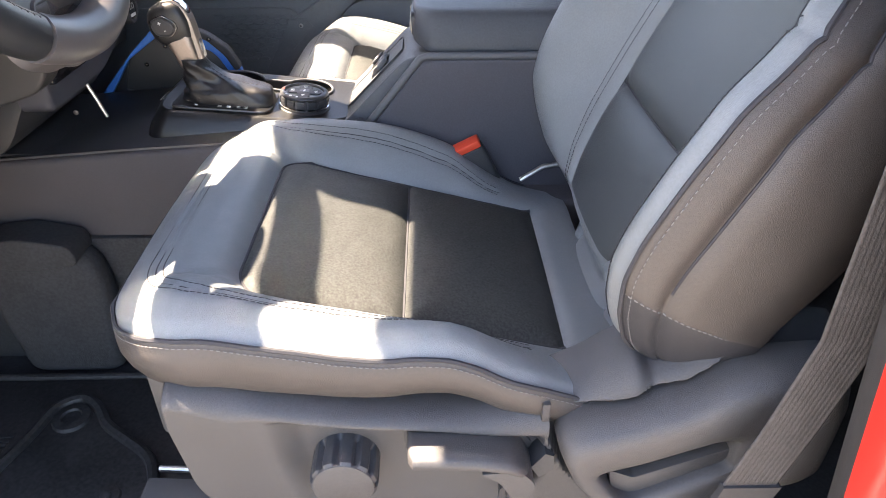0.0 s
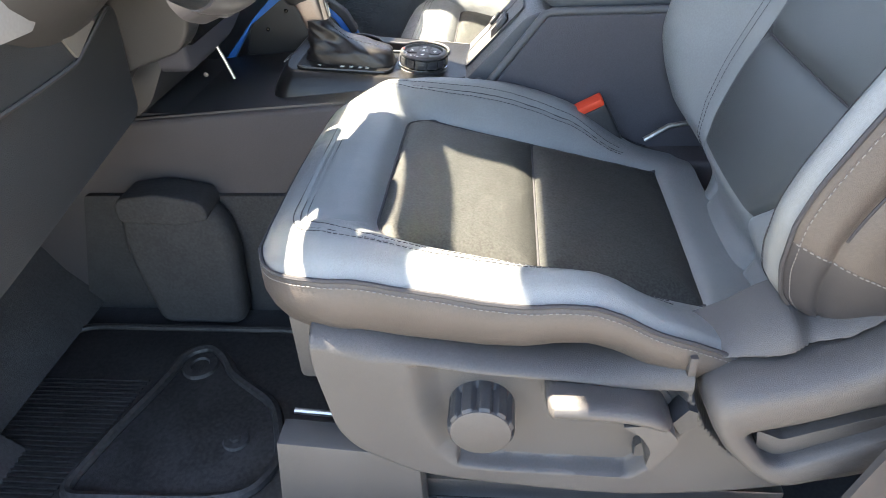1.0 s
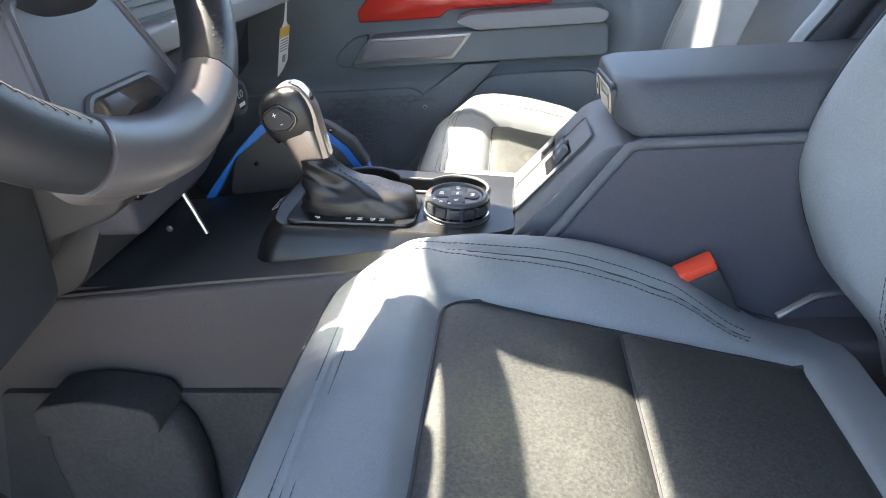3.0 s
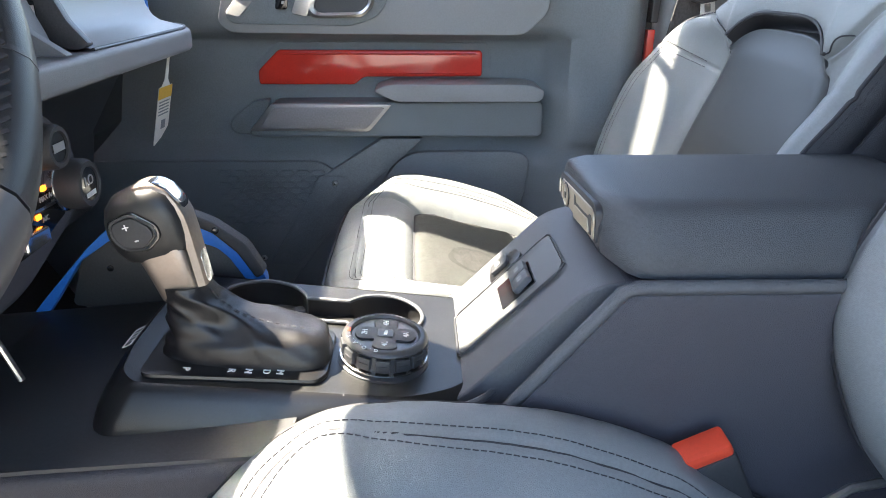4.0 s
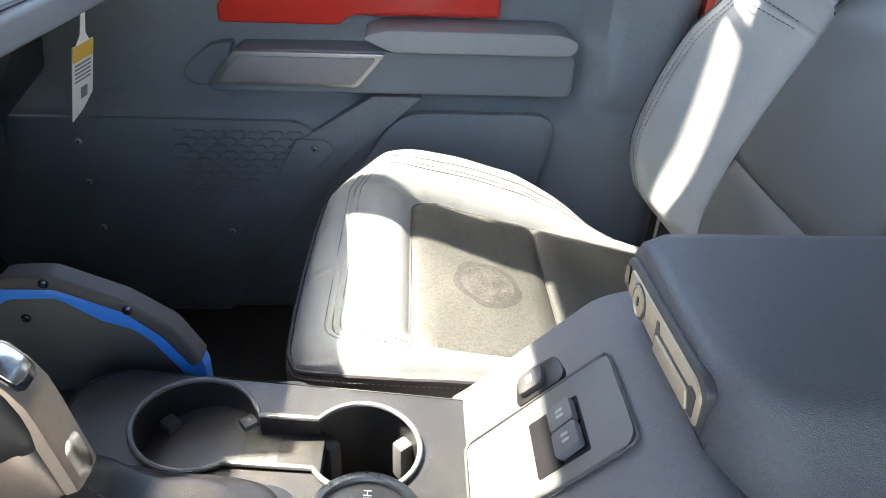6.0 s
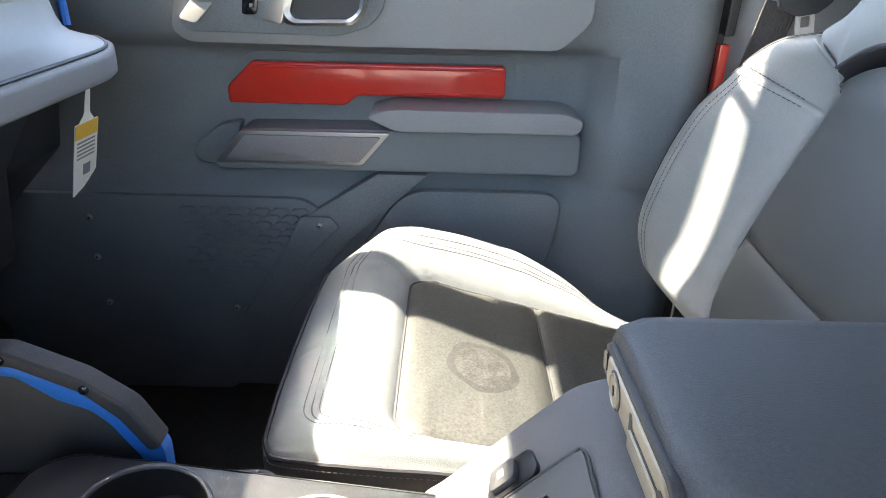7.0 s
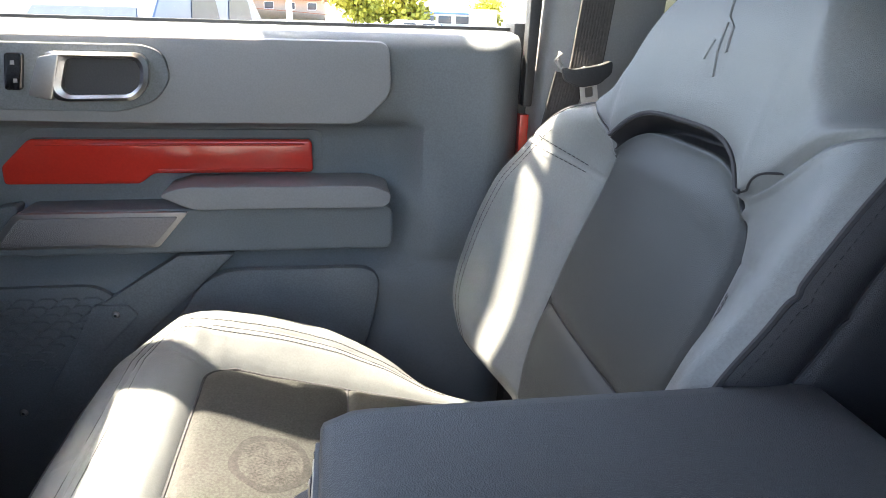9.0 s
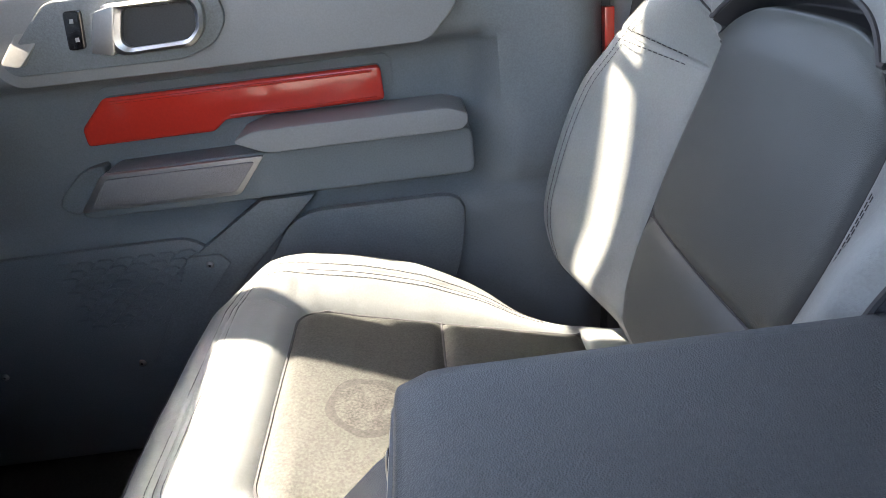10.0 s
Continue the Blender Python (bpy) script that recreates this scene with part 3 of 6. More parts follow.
rings = [[(-0.53, y, 1.458), (brow(y) - 0.012, y, 1.474), (brow(y) - 0.002, y, 1.482), (brow(y), y, 1.490), (brow(y) - 0.004, y, 1.499), (brow(y) - 0.02, y, 1.506), (-0.60, y, 1.515), (-0.74, y, 1.512), (-0.86, y, 1.46), (-0.88, y, 1.40), (-0.60, y, 1.41)] for y in np.linspace(1.315, 1.835, 22)]
part("top_pad", to_bm(loft(rings)), BLACK_VINYL, dash, "dark padded top of the dash", 50)
part("centre_screen", prism(rounded([(0.99, 1.425), (1.31, 1.425), (1.31, 1.535), (0.99, 1.535)], 0.012), "x", -0.545, -0.512, 0.005), GLOSS_BLACK, dash, "dark wide centre screen")
# Raised maker's name on the panel, as plain bars.
for i in range(6):
    y0 = 1.452 + i * 0.037
    part("raised_bar", prism(rounded([(y0, 1.341), (y0 + 0.028, 1.341), (y0 + 0.028, 1.360), (y0, 1.360)], 0.002), "x", -0.512 - bend(y0), -0.5025 - bend(y0), 0.001), BEZEL_GREY, dash)
# Unseen hood, added so that the driver cushion's front edge lies in shade.
part("instrument_hood", prism(rounded([(-0.62, 1.405), (-0.505, 1.415), (-0.490, 1.515), (-0.502, 1.530), (-0.62, 1.522)], 0.012), "y", 0.60, 0.975, 0.012, 3), BLACK_VINYL, dash, "dark hood over the instruments, unseen, added for its shade")
part("end_grip", to_bm(tube([(-0.555, 1.735, 1.30), (-0.560, 1.742, 1.36), (-0.60, 1.745, 1.42)], 0.016, 12)), HANDLE_RUBBER, dash, "black grab bar at the dash end")
part("end_grip_trim", to_bm(tube([(-0.537, 1.738, 1.30), (-0.541, 1.744, 1.36), (-0.58, 1.747, 1.42)], 0.005, 8)), BLUE, dash, "blue trim of the grab bar")
# Centre stack upper: a dark open tray with sockets, then the screen surround.
pod = part("screen_pod", prism(rounded([(-0.60, 1.44), (-0.525, 1.425), (-0.475, 1.30), (-0.475, 1.255), (-0.60, 1.25)], 0.01), "y", 0.98, 1.315, 0.008), DASH_LIP, dash, "grey moulded screen surround")
part("fin", prism(rounded([(-0.58, 1.45), (-0.495, 1.43), (-0.478, 1.345), (-0.466, 1.318), (-0.447, 1.294), (-0.46, 1.289), (-0.58, 1.30)], 0.004), "y", 1.333, 1.345, 0.005), BLACK, pod)
part("fin", prism(rounded([(-0.56, 1.40), (-0.495, 1.345), (-0.476, 1.312), (-0.442, 1.2895), (-0.56, 1.289)], 0.004), "y", 1.275, 1.287, 0.004), DASH_LIP, pod)
part("screen_gloss", prism(rounded([(1.00, 1.33), (1.235, 1.33), (1.235, 1.43), (1.00, 1.43)], 0.01), "x", -0.53, -0.505, 0.003), GLOSS_BLACK, pod, "dark glossy screen edge")
part("socket_plate", prism(rounded([(1.296, 1.318), (1.330, 1.318), (1.330, 1.338), (1.296, 1.338)], 0.004), "x", -0.52, -0.492, 0.002), GLOSS_BLACK, pod, "black socket plate")
for k in range(3):
    part("socket", prism([(1.303 + k * 0.008, 1.323), (1.308 + k * 0.008, 1.323), (1.308 + k * 0.008, 1.333), (1.303 + k * 0.008, 1.333)], "x", -0.4925, -0.4905, 0.0), WHITE_INK, pod)
for k, z in enumerate((1.285, 1.305, 1.325)):
    part("shelf_groove", prism(rounded([(0.985, z), (1.225, z), (1.215, z + 0.007), (0.995, z + 0.007)], 0.002), "x", -0.478, -0.4725 + 0.001 * k, 0.001), BLACK, pod)

# Climate panel with two dials and switch rows.
cp = part("climate_panel", prism(rounded([(1.00, 1.245), (1.23, 1.250), (1.285, 1.232), (1.318, 1.19), (1.318, 1.15), (1.29, 1.122), (1.18, 1.085), (1.00, 1.08)], 0.02), "x", -0.56, -0.475, 0.010, 3), DARK, dash, "dark climate control panel")
def dial(y, z, r):
    m = frame_of((-0.476, y, z), (0, 1, 0), (0, 0, 1))
    part("chrome_ring", to_bm(lathe([(r * 1.0, 0.0), (r * 1.12, 0.003), (r * 1.10, 0.010), (r * 0.98, 0.012)], 40, m)), CHROME, cp)
    knob = part("climate_knob", to_bm(lathe([(r * 1.0, 0.008), (r * 1.02, 0.018), (r, 0.030), (r * 0.9, 0.034), (r * 0.72, 0.034), (r * 0.68, 0.031), (0, 0.031)], 60, m, lambda a, i: 1 + 0.012 * math.cos(30 * a) * (i < 3))), HANDLE_RUBBER, cp, "ribbed black climate knob")
    part("knob_screen", to_bm(lathe([(r * 0.67, 0.0315), (r * 0.66, 0.0325), (0, 0.0328)], 40, m)), GLOSS_BLACK, knob, "glossy black knob display")
    return m, knob
mk, kn = dial(1.268, 1.166, 0.025)
lettering("readout", "LO", 0.014, mk @ pose(0, 0.003, 0.0331), BEZEL_GREY, kn)
part("readout_bar", box(-0.010, 0.010, -0.013, -0.008, 0.0329, 0.0333, 0.0, m=mk), WHITE_INK, kn)
mk2, kn2 = dial(1.226, 1.214, 0.021)
part("readout_bar", box(-0.010, 0.010, -0.004, 0.004, 0.0329, 0.0333, 0.0, m=mk2), BEZEL_GREY, kn2)
sw = part("switch_band", prism(rounded([(1.01, 1.12), (1.20, 1.122), (1.262, 1.138), (1.25, 1.162), (1.20, 1.178), (1.01, 1.182)], 0.006), "x", -0.478, -0.468, 0.002), GLOSS_BLACK, cp, "glossy black switch band")
part("chrome_strip", prism([(1.01, 1.166), (1.250, 1.153), (1.250, 1.156), (1.01, 1.1695)], "x", -0.469, -0.4665, 0.0), CHROME, sw)
for y, z in ((1.224, 1.171), (1.197, 1.172), (1.206, 1.148)):
    part("indicator", prism(rounded([(y, z), (y + 0.008, z), (y + 0.008, z + 0.005), (y, z + 0.005)], 0.001), "x", -0.4685, -0.4665, 0.0), INDICATOR, sw, "glowing orange indicator")
lettering("label_text", "MAX A/C", 0.007, frame_of((-0.4675, 1.232, 1.164), (0, 1, 0), (0, 0, 1)), BEZEL_GREY, sw)
lettering("label_text", "A/C", 0.007, frame_of((-0.4675, 1.222, 1.145), (0, 1, 0), (0, 0, 1)), BEZEL_GREY, sw)
part("fan_symbol", to_bm(lathe([(0.004, 0.0), (0.004, 0.0006), (0.0, 0.0006)], 8, frame_of((-0.4678, 1.205, 1.162), (0, 1, 0), (0, 0, 1)))), BEZEL_GREY, sw)
part("toggle", prism(rounded([(1.165, 1.130), (1.205, 1.130), (1.205, 1.145), (1.165, 1.147)], 0.003), "x", -0.470, -0.456, 0.003), CHROME, sw, "chrome toggle switch")

# Column shroud, knee panel and stack leg on the driver side.
col = part("column_shroud", to_bm(loft([[(x0 + 0.0, 0.790 + wy * math.cos(a), z0 + wz * math.sin(a)) for a in [2 * math.pi * k / 24 for k in range(24)]] for x0, z0, wy, wz in ((-0.395, 1.355, 0.070, 0.045), (-0.415, 1.335, 0.110, 0.07), (-0.50, 1.285, 0.145, 0.085), (-0.60, 1.255, 0.155, 0.095), (-0.70, 1.25, 0.16, 0.10))])), COLUMN, dash, "warm grey steering column shroud")
part("knee_panel", prism(rounded([(0.475, 1.30), (0.475, 1.168), (0.78, 1.173), (0.87, 1.21), (0.93, 1.30)], 0.01), "x", -0.60, -0.50, 0.008), KNEE, dash, "dark knee panel under the column")
part("knee_lower", prism(rounded([(0.475, 1.20), (0.475, 0.98), (0.62, 1.00), (0.93, 1.05), (0.95, 1.20)], 0.02), "x", -0.66, -0.53, 0.012), KNEE, dash, "dark lower knee bolster")
part("knee_edge", to_bm(tube([(-0.499, 0.48, 1.1675), (-0.499, 0.70, 1.170), (-0.499, 0.782, 1.1735), (-0.499, 0.87, 1.2095)], 0.003, 6)), COLUMN, dash)
part("pale_panel", prism(rounded([(0.62, 1.282), (0.706, 1.281), (0.722, 1.275), (0.726, 1.254), (0.695, 1.234), (0.62, 1.237)], 0.003), "x", -0.49, -0.472, 0.004), BEZEL_GREY, dash, "pale bevelled panel under the column")
part("trim_wedge", prism(rounded([(0.765, 1.212), (0.842, 1.205), (0.785, 1.177)], 0.004), "x", -0.503, -0.497, 0.001), WARM_GREY, dash, "warm grey wedge beside the knee panel")
part("stack_leg", prism(rounded([(-0.428, 1.25), (-0.430, 1.20), (-0.437, 1.155), (-0.458, 1.13), (-0.54, 1.105), (-0.607, 1.026), (-0.665, 1.02), (-0.64, 1.10), (-0.60, 1.25)], 0.02), "y", 0.945, 0.99, 0.014, 3), COLUMN, dash, "warm grey leg between dash and tunnel")
part("stack_leg_far", prism(rounded([(-0.50, 1.12), (-0.56, 1.02), (-0.72, 0.97), (-0.72, 1.12)], 0.03), "y", 1.00, 1.31, 0.012), BLACK, dash)

# ---- steering wheel ----
WC, WR, WT = Vector((-0.36, 0.80, 1.42)), 0.186, 0.353
wm = frame_of(WC, (0, 1, 0), (-math.sin(WT), 0, math.cos(WT)))
wheel = thing("steering_wheel", WC, "black leather steering wheel with grey plastic spokes", "steering wheel")
def rim(a0, a1, n, r):
    return tube([wm @ Vector((WR * math.cos(a), WR * 0.98 * math.sin(a), 0)) for a in np.linspace(a0, a1, n)], r, 14)
part("rim", to_bm(rim(radians(-62), radians(242), 110, 0.0225)), WHEEL, wheel, "black stitched leather rim")
part("lower_rim", to_bm(rim(radians(243), radians(297), 30, 0.0235)), WHEEL_GREY, wheel, "smooth grey lower rim")
for a in (-36, 216):
    part("rim_seam", to_bm(rim(radians(a), radians(a + 1.0), 3, 0.0228)), BLACK, wheel)
st = []
for a in np.arange(-60, 240, 2.4):
    r0 = WR - 0.0160
    c = lambda d, k, h: wm @ Vector(((r0 + k) * math.cos(radians(a + d)), (r0 + k) * math.sin(radians(a + d)), h))
    st.append(tube([c(0, 0.0, 0.0160), c(1.7, 0.0045, 0.0200)], 0.0015, 5))
    st.append(tube([c(0, 0.0, 0.0160), c(1.7, -0.0040, 0.0105)], 0.0015, 5))
stc = part("rim_stitching", to_bm(merged(st)), THREAD_DARK, wheel, "braided dark stitching")
stc["kind"] = "stuff"
hub = part("hub_pad", to_bm(loft([[wm @ Vector((w * math.copysign(abs(math.cos(a)) ** 0.65, math.cos(a)), -0.025 + h * math.copysign(abs(math.sin(a)) ** 0.65, math.sin(a)), d)) for a in [2 * math.pi * k / 48 for k in range(48)]] for w, h, d in ((0.056, 0.062, -0.07), (0.062, 0.068, -0.03), (0.060, 0.066, -0.014), (0.050, 0.055, -0.002), (0.03, 0.03, 0.003))])), WHEEL, wheel, "black padded hub")
for sx in (1, -1):
    spk = part("spoke", prism(rounded([(0.06 * sx, 0.010), (0.182 * sx, 0.005), (0.186 * sx, -0.050), (0.06 * sx, -0.070)], 0.012), "z", -0.034, -0.014, 0.006, m=wm), WHEEL, wheel, "dark plastic side spoke")
    part("thumb_switch", prism(rounded([(0.095 * sx, -0.002), (0.150 * sx, -0.004), (0.150 * sx, -0.040), (0.095 * sx, -0.045)], 0.008), "z", -0.0145, -0.0095, 0.002, m=wm), BLACK, spk)
ls_o = rounded([(-0.050, -0.075), (0.050, -0.075), (0.080, -0.165), (0.070, -0.186), (0.032, -0.202), (-0.032, -0.202), (-0.070, -0.186), (-0.080, -0.165)], 0.012)
ls_i = rounded([(-0.036, -0.138), (0.036, -0.138), (0.050, -0.152), (0.052, -0.166), (0.036, -0.178), (-0.036, -0.178), (-0.052, -0.166), (-0.050, -0.152)], 0.006)
bm = plate(ls_o, [ls_i], "z", -0.040, -0.012)
bmesh.ops.transform(bm, matrix=wm, verts=bm.verts[:])
lsp = part("lower_spoke", bm, WHEEL_GREY, wheel, "wide grey lower spoke with a pocket")
part("pocket_lip", to_bm(tube([wm @ Vector((p[0], p[1], -0.0125)) for p in ls_i], 0.0032, 8, True)), WHEEL_GREY, lsp)
part("outer_lip", to_bm(tube([wm @ Vector((p[0], p[1], -0.0130)) for p in ls_o], 0.0035, 8, True)), WHEEL_GREY, lsp)
for sx in (1, -1):
    part("grip_pad", prism(rounded([(0.004 * sx, -0.177), (0.036 * sx, -0.177), (0.051 * sx, -0.166), (0.049 * sx, -0.153), (0.024 * sx, -0.158)], 0.005), "z", -0.040, -0.020, 0.002, m=wm), COLUMN, lsp, "darker grip pad")
# ---- seats ----
base_u = lerp_table([(-0.270, 1.010), (-0.266, 1.020), (-0.258, 1.030), (-0.245, 1.039), (-0.22, 1.047), (-0.19, 1.048), (-0.165, 1.043), (-0.145, 1.033), (0.03, 0.987), (0.21, 0.943), (0.27, 0.930)])
# Heights of the cushion's edges: outer and inner flank of the driver seat, outer and inner flank of the passenger seat.
EDGE = {
    (1, -1): lerp_table([(-0.270, 1.010), (-0.262, 1.019), (-0.245, 1.030), (-0.22, 1.040), (-0.18, 1.049), (-0.15, 1.050), (-0.094, 1.040), (-0.013, 1.026), (0.02, 1.023), (0.045, 1.025), (0.072, 1.024), (0.098, 1.015), (0.136, 0.994), (0.165, 0.983), (0.22, 0.955), (0.27, 0.930)]),
    (1, 1): lerp_table([(-0.270, 1.010), (-0.262, 1.019), (-0.245, 1.028), (-0.22, 1.035), (-0.178, 1.041), (-0.125, 1.044), (-0.06, 1.041), (-0.004, 1.034), (0.083, 1.004), (0.155, 0.960), (0.20, 0.938), (0.27, 0.922)]),
    (-1, -1): lerp_table([(-0.270, 1.010), (-0.25, 1.028), (-0.22, 1.044), (-0.18, 1.059), (-0.15, 1.062), (-0.10, 1.056), (-0.05, 1.044), (0.0, 1.028), (0.06, 0.996), (0.095, 0.970), (0.14, 0.930), (0.18, 0.905), (0.27, 0.885)]),
    (-1, 1): lerp_table([(-0.270, 1.010), (-0.262, 1.019), (-0.245, 1.030), (-0.22, 1.040), (-0.18, 1.046), (-0.09, 1.042), (0.0, 1.028), (0.08, 1.004), (0.155, 0.962), (0.22, 0.934), (0.27, 0.922)]),
}
VI, HALF, CORNER, CROSS, INR = 0.158, 0.258, 0.110, 0.115, 0.040
bell = lambda d, w: math.exp(-(d / w) ** 2)


def half_u(u):
    if u >= -0.27 + CORNER:
        return HALF - 0.012 * smooth((u - 0.14) / 0.1)
    return HALF - CROSS + CROSS * math.sqrt(max(0.0, 1 - ((-0.27 + CORNER - u) / CORNER) ** 2))


def rounded_rect(u, v, u0, u1, hv, r):
    """Signed distance to a rectangle with rounded corners, negative inside."""
    qu, qv = abs(u - 0.5 * (u0 + u1)) - 0.5 * (u1 - u0) + r, abs(v) - hv + r
    return math.hypot(max(qu, 0.0), max(qv, 0.0)) + min(max(qu, qv), 0.0) - r


LOOP_HALF = lerp_table([(-0.23, 0.204), (-0.05, 0.206), (0.08, 0.198), (0.16, 0.180), (0.3, 0.17)])
insert_gap = lambda u, v: rounded_rect(u, v, -0.145, 0.21, VI - 0.02 * (u - 0.03), INR if u < 0.03 else 0.010)
loop_gap = lambda u, v: rounded_rect(u, v, -0.225, 0.60, LOOP_HALF(u), 0.066)


def seat_height(u, v, m):
    a = abs(v)
    base, edge = base_u(u), EDGE[(m, -1 if v < 0 else 1)](u)
    h = base
    g = insert_gap(u, v)
    t = min(1.0, max(0.0, (a - VI) / max(0.03, half_u(u) - VI)))
    h += (edge - base) * smooth(t * 1.12) + 0.016 * 4 * t * (1 - t) * smooth((u + 0.25) / 0.07) * smooth((0.20 - u) / 0.12) - 0.005 * smooth((t - 0.86) / 0.14)
    # Pillowed panels that dive into the sewn seams.
    if g < 0:
        d = min(-g, abs(u - 0.03))
        h += 0.013 * (1 - math.exp(-d / 0.013)) - 0.006
    else:
        h += (0.011 * (1 - math.exp(-g / 0.008)) - 0.006) * (1 - 0.5 * smooth((t - 0.5) / 0.5))
    w = loop_gap(u, v)
    fade = smooth((0.175 - u) / 0.02)
    h -= (0.0030 * bell(w, 0.0030) + 0.0010 * (bell(w - 0.0075, 0.0022) + bell(w + 0.0075, 0.0022))) * fade
    # Short joining seams of the front panel and soft creases in the leather.
    h -= 0.0022 * bell(v - 0.035 + 0.3 * (u + 0.24), 0.0022) * smooth((w - 0.004) / 0.01) * smooth((-0.19 - u) / 0.02)
    h -= 0.0030 * bell(a - 0.150 + 0.55 * (u + 0.165), 0.004) * smooth((g - 0.003) / 0.012) * smooth((-w - 0.010) / 0.02) * smooth((-0.14 - u) / 0.02)
    h += 0.0011 * noise.noise(Vector((u * 26, v * 19 + 7 * m, 1.3))) + 0.0005 * noise.noise(Vector((u * 75, v * 60, 4.1)))
    return h


back_w = lerp_table([(0.0, 0.215), (0.05, 0.243), (0.10, 0.266), (0.22, 0.275), (0.32, 0.262), (0.345, 0.248), (0.365, 0.230), (0.39, 0.203), (0.41, 0.188), (0.43, 0.183), (0.45, 0.177), (0.49, 0.157), (0.53, 0.131), (0.555, 0.108), (0.575, 0.08), (0.585, 0.05)])
back_in = lerp_table([(0.0, 0.215), (0.05, 0.245), (0.10, 0.268), (0.17, 0.278), (0.24, 0.276), (0.32, 0.272), (0.375, 0.266), (0.41, 0.250), (0.44, 0.226), (0.47, 0.206), (0.51, 0.184), (0.55, 0.145), (0.575, 0.095), (0.585, 0.055)])
back_h = lerp_table([(-0.05, -0.062), (0.0, -0.012), (0.035, 0.022), (0.070, 0.055), (0.11, 0.079), (0.155, 0.088), (0.21, 0.091), (0.255, 0.089), (0.30, 0.077), (0.355, 0.060), (0.42, 0.026), (0.46, 0.008), (0.72, 0.0)])
back_i = lerp_table([(0.0, 0.080), (0.033, 0.098), (0.07, 0.124), (0.14, 0.142), (0.24, 0.148), (0.32, 0.145), (0.36, 0.140), (0.385, 0.136), (0.42, 0.134)])
head_f = lerp_table([(0.0, 0.0), (0.30, 0.0), (0.36, 0.004), (0.40, 0.012), (0.415, 0.024), (0.44, 0.033), (0.50, 0.043), (0.54, 0.038), (0.565, 0.022), (0.585, -0.015)])
def arch(a, v):
    """How far the rows near the neck recess bow: down to its corners, up along the shoulders."""
    b = abs(v)
    o = -0.043 * (b / 0.134) ** 4 if b < 0.134 else -0.043 + 0.62 * (b - 0.134)
    return o * smooth((a - 0.30) / 0.12) * smooth((0.54 - a) / 0.11)


NECK = 0.412


def back_depth(a, v, w, seam, sa=0.0):
    b = abs(v)
    vi = back_i(min(a, 0.42))
    d = head_f(a) * smooth((w - b) / 0.05 + 0.2)
    d += back_h(a + sa * smooth((0.30 - a) / 0.25)) * smooth((b - vi) / max(0.03, w - vi - 0.012))
    d -= 0.008 * smooth((b - (w - 0.022)) / 0.022) ** 2
    d += 0.006 * max(0.0, 1 - (b / vi) ** 2) * smooth((0.39 - a) / 0.04)
    if a < 0.40:
        d -= 0.008 * math.exp(-abs(b - vi) / 0.0055) * smooth((0.40 - a) / 0.02)
    d += (0.010 * (1 - math.exp(-abs(a - seam) / 0.012)) - 0.010) * smooth((vi - b) / 0.01)
    d -= 0.003 * bell(a - 0.325, 0.003) * smooth((b - vi) / 0.01)
    d -= 0.040 * smooth((a - 0.394) / 0.014) * smooth((NECK - a) / 0.003) * smooth((0.138 - b) / 0.012)
    d -= 0.006 * bell(a - NECK, 0.004) * smooth((b - 0.134) / 0.01)
    d -= 0.050 * smooth((0.036 - a) / 0.055)
    return d


def grid_parts(P, us, qs, zone, names, parent):
    """A sheet of points P[i][j], cut into parts by zone(i, j)."""
    nu, nq = len(us), len(qs)
    cut = {}
    for i in range(nu - 1):
        for j in range(nq - 1):
            cut.setdefault(zone(i, j), []).append((i, j))
    for key, cells in cut.items():
        index, verts, faces = {}, [], []
        for i, j in cells:
            f = []
            for a, b in ((i, j), (i, j + 1), (i + 1, j + 1), (i + 1, j)):
                if (a, b) not in index:
                    index[(a, b)] = len(verts)
                    verts.append(P[a][b])
                f.append(index[(a, b)])
            faces.append(tuple(f))
        nm, mat, label = names[key]
        bm = to_bm((verts, faces))
        part(nm, bm, mat, parent, label, 80)


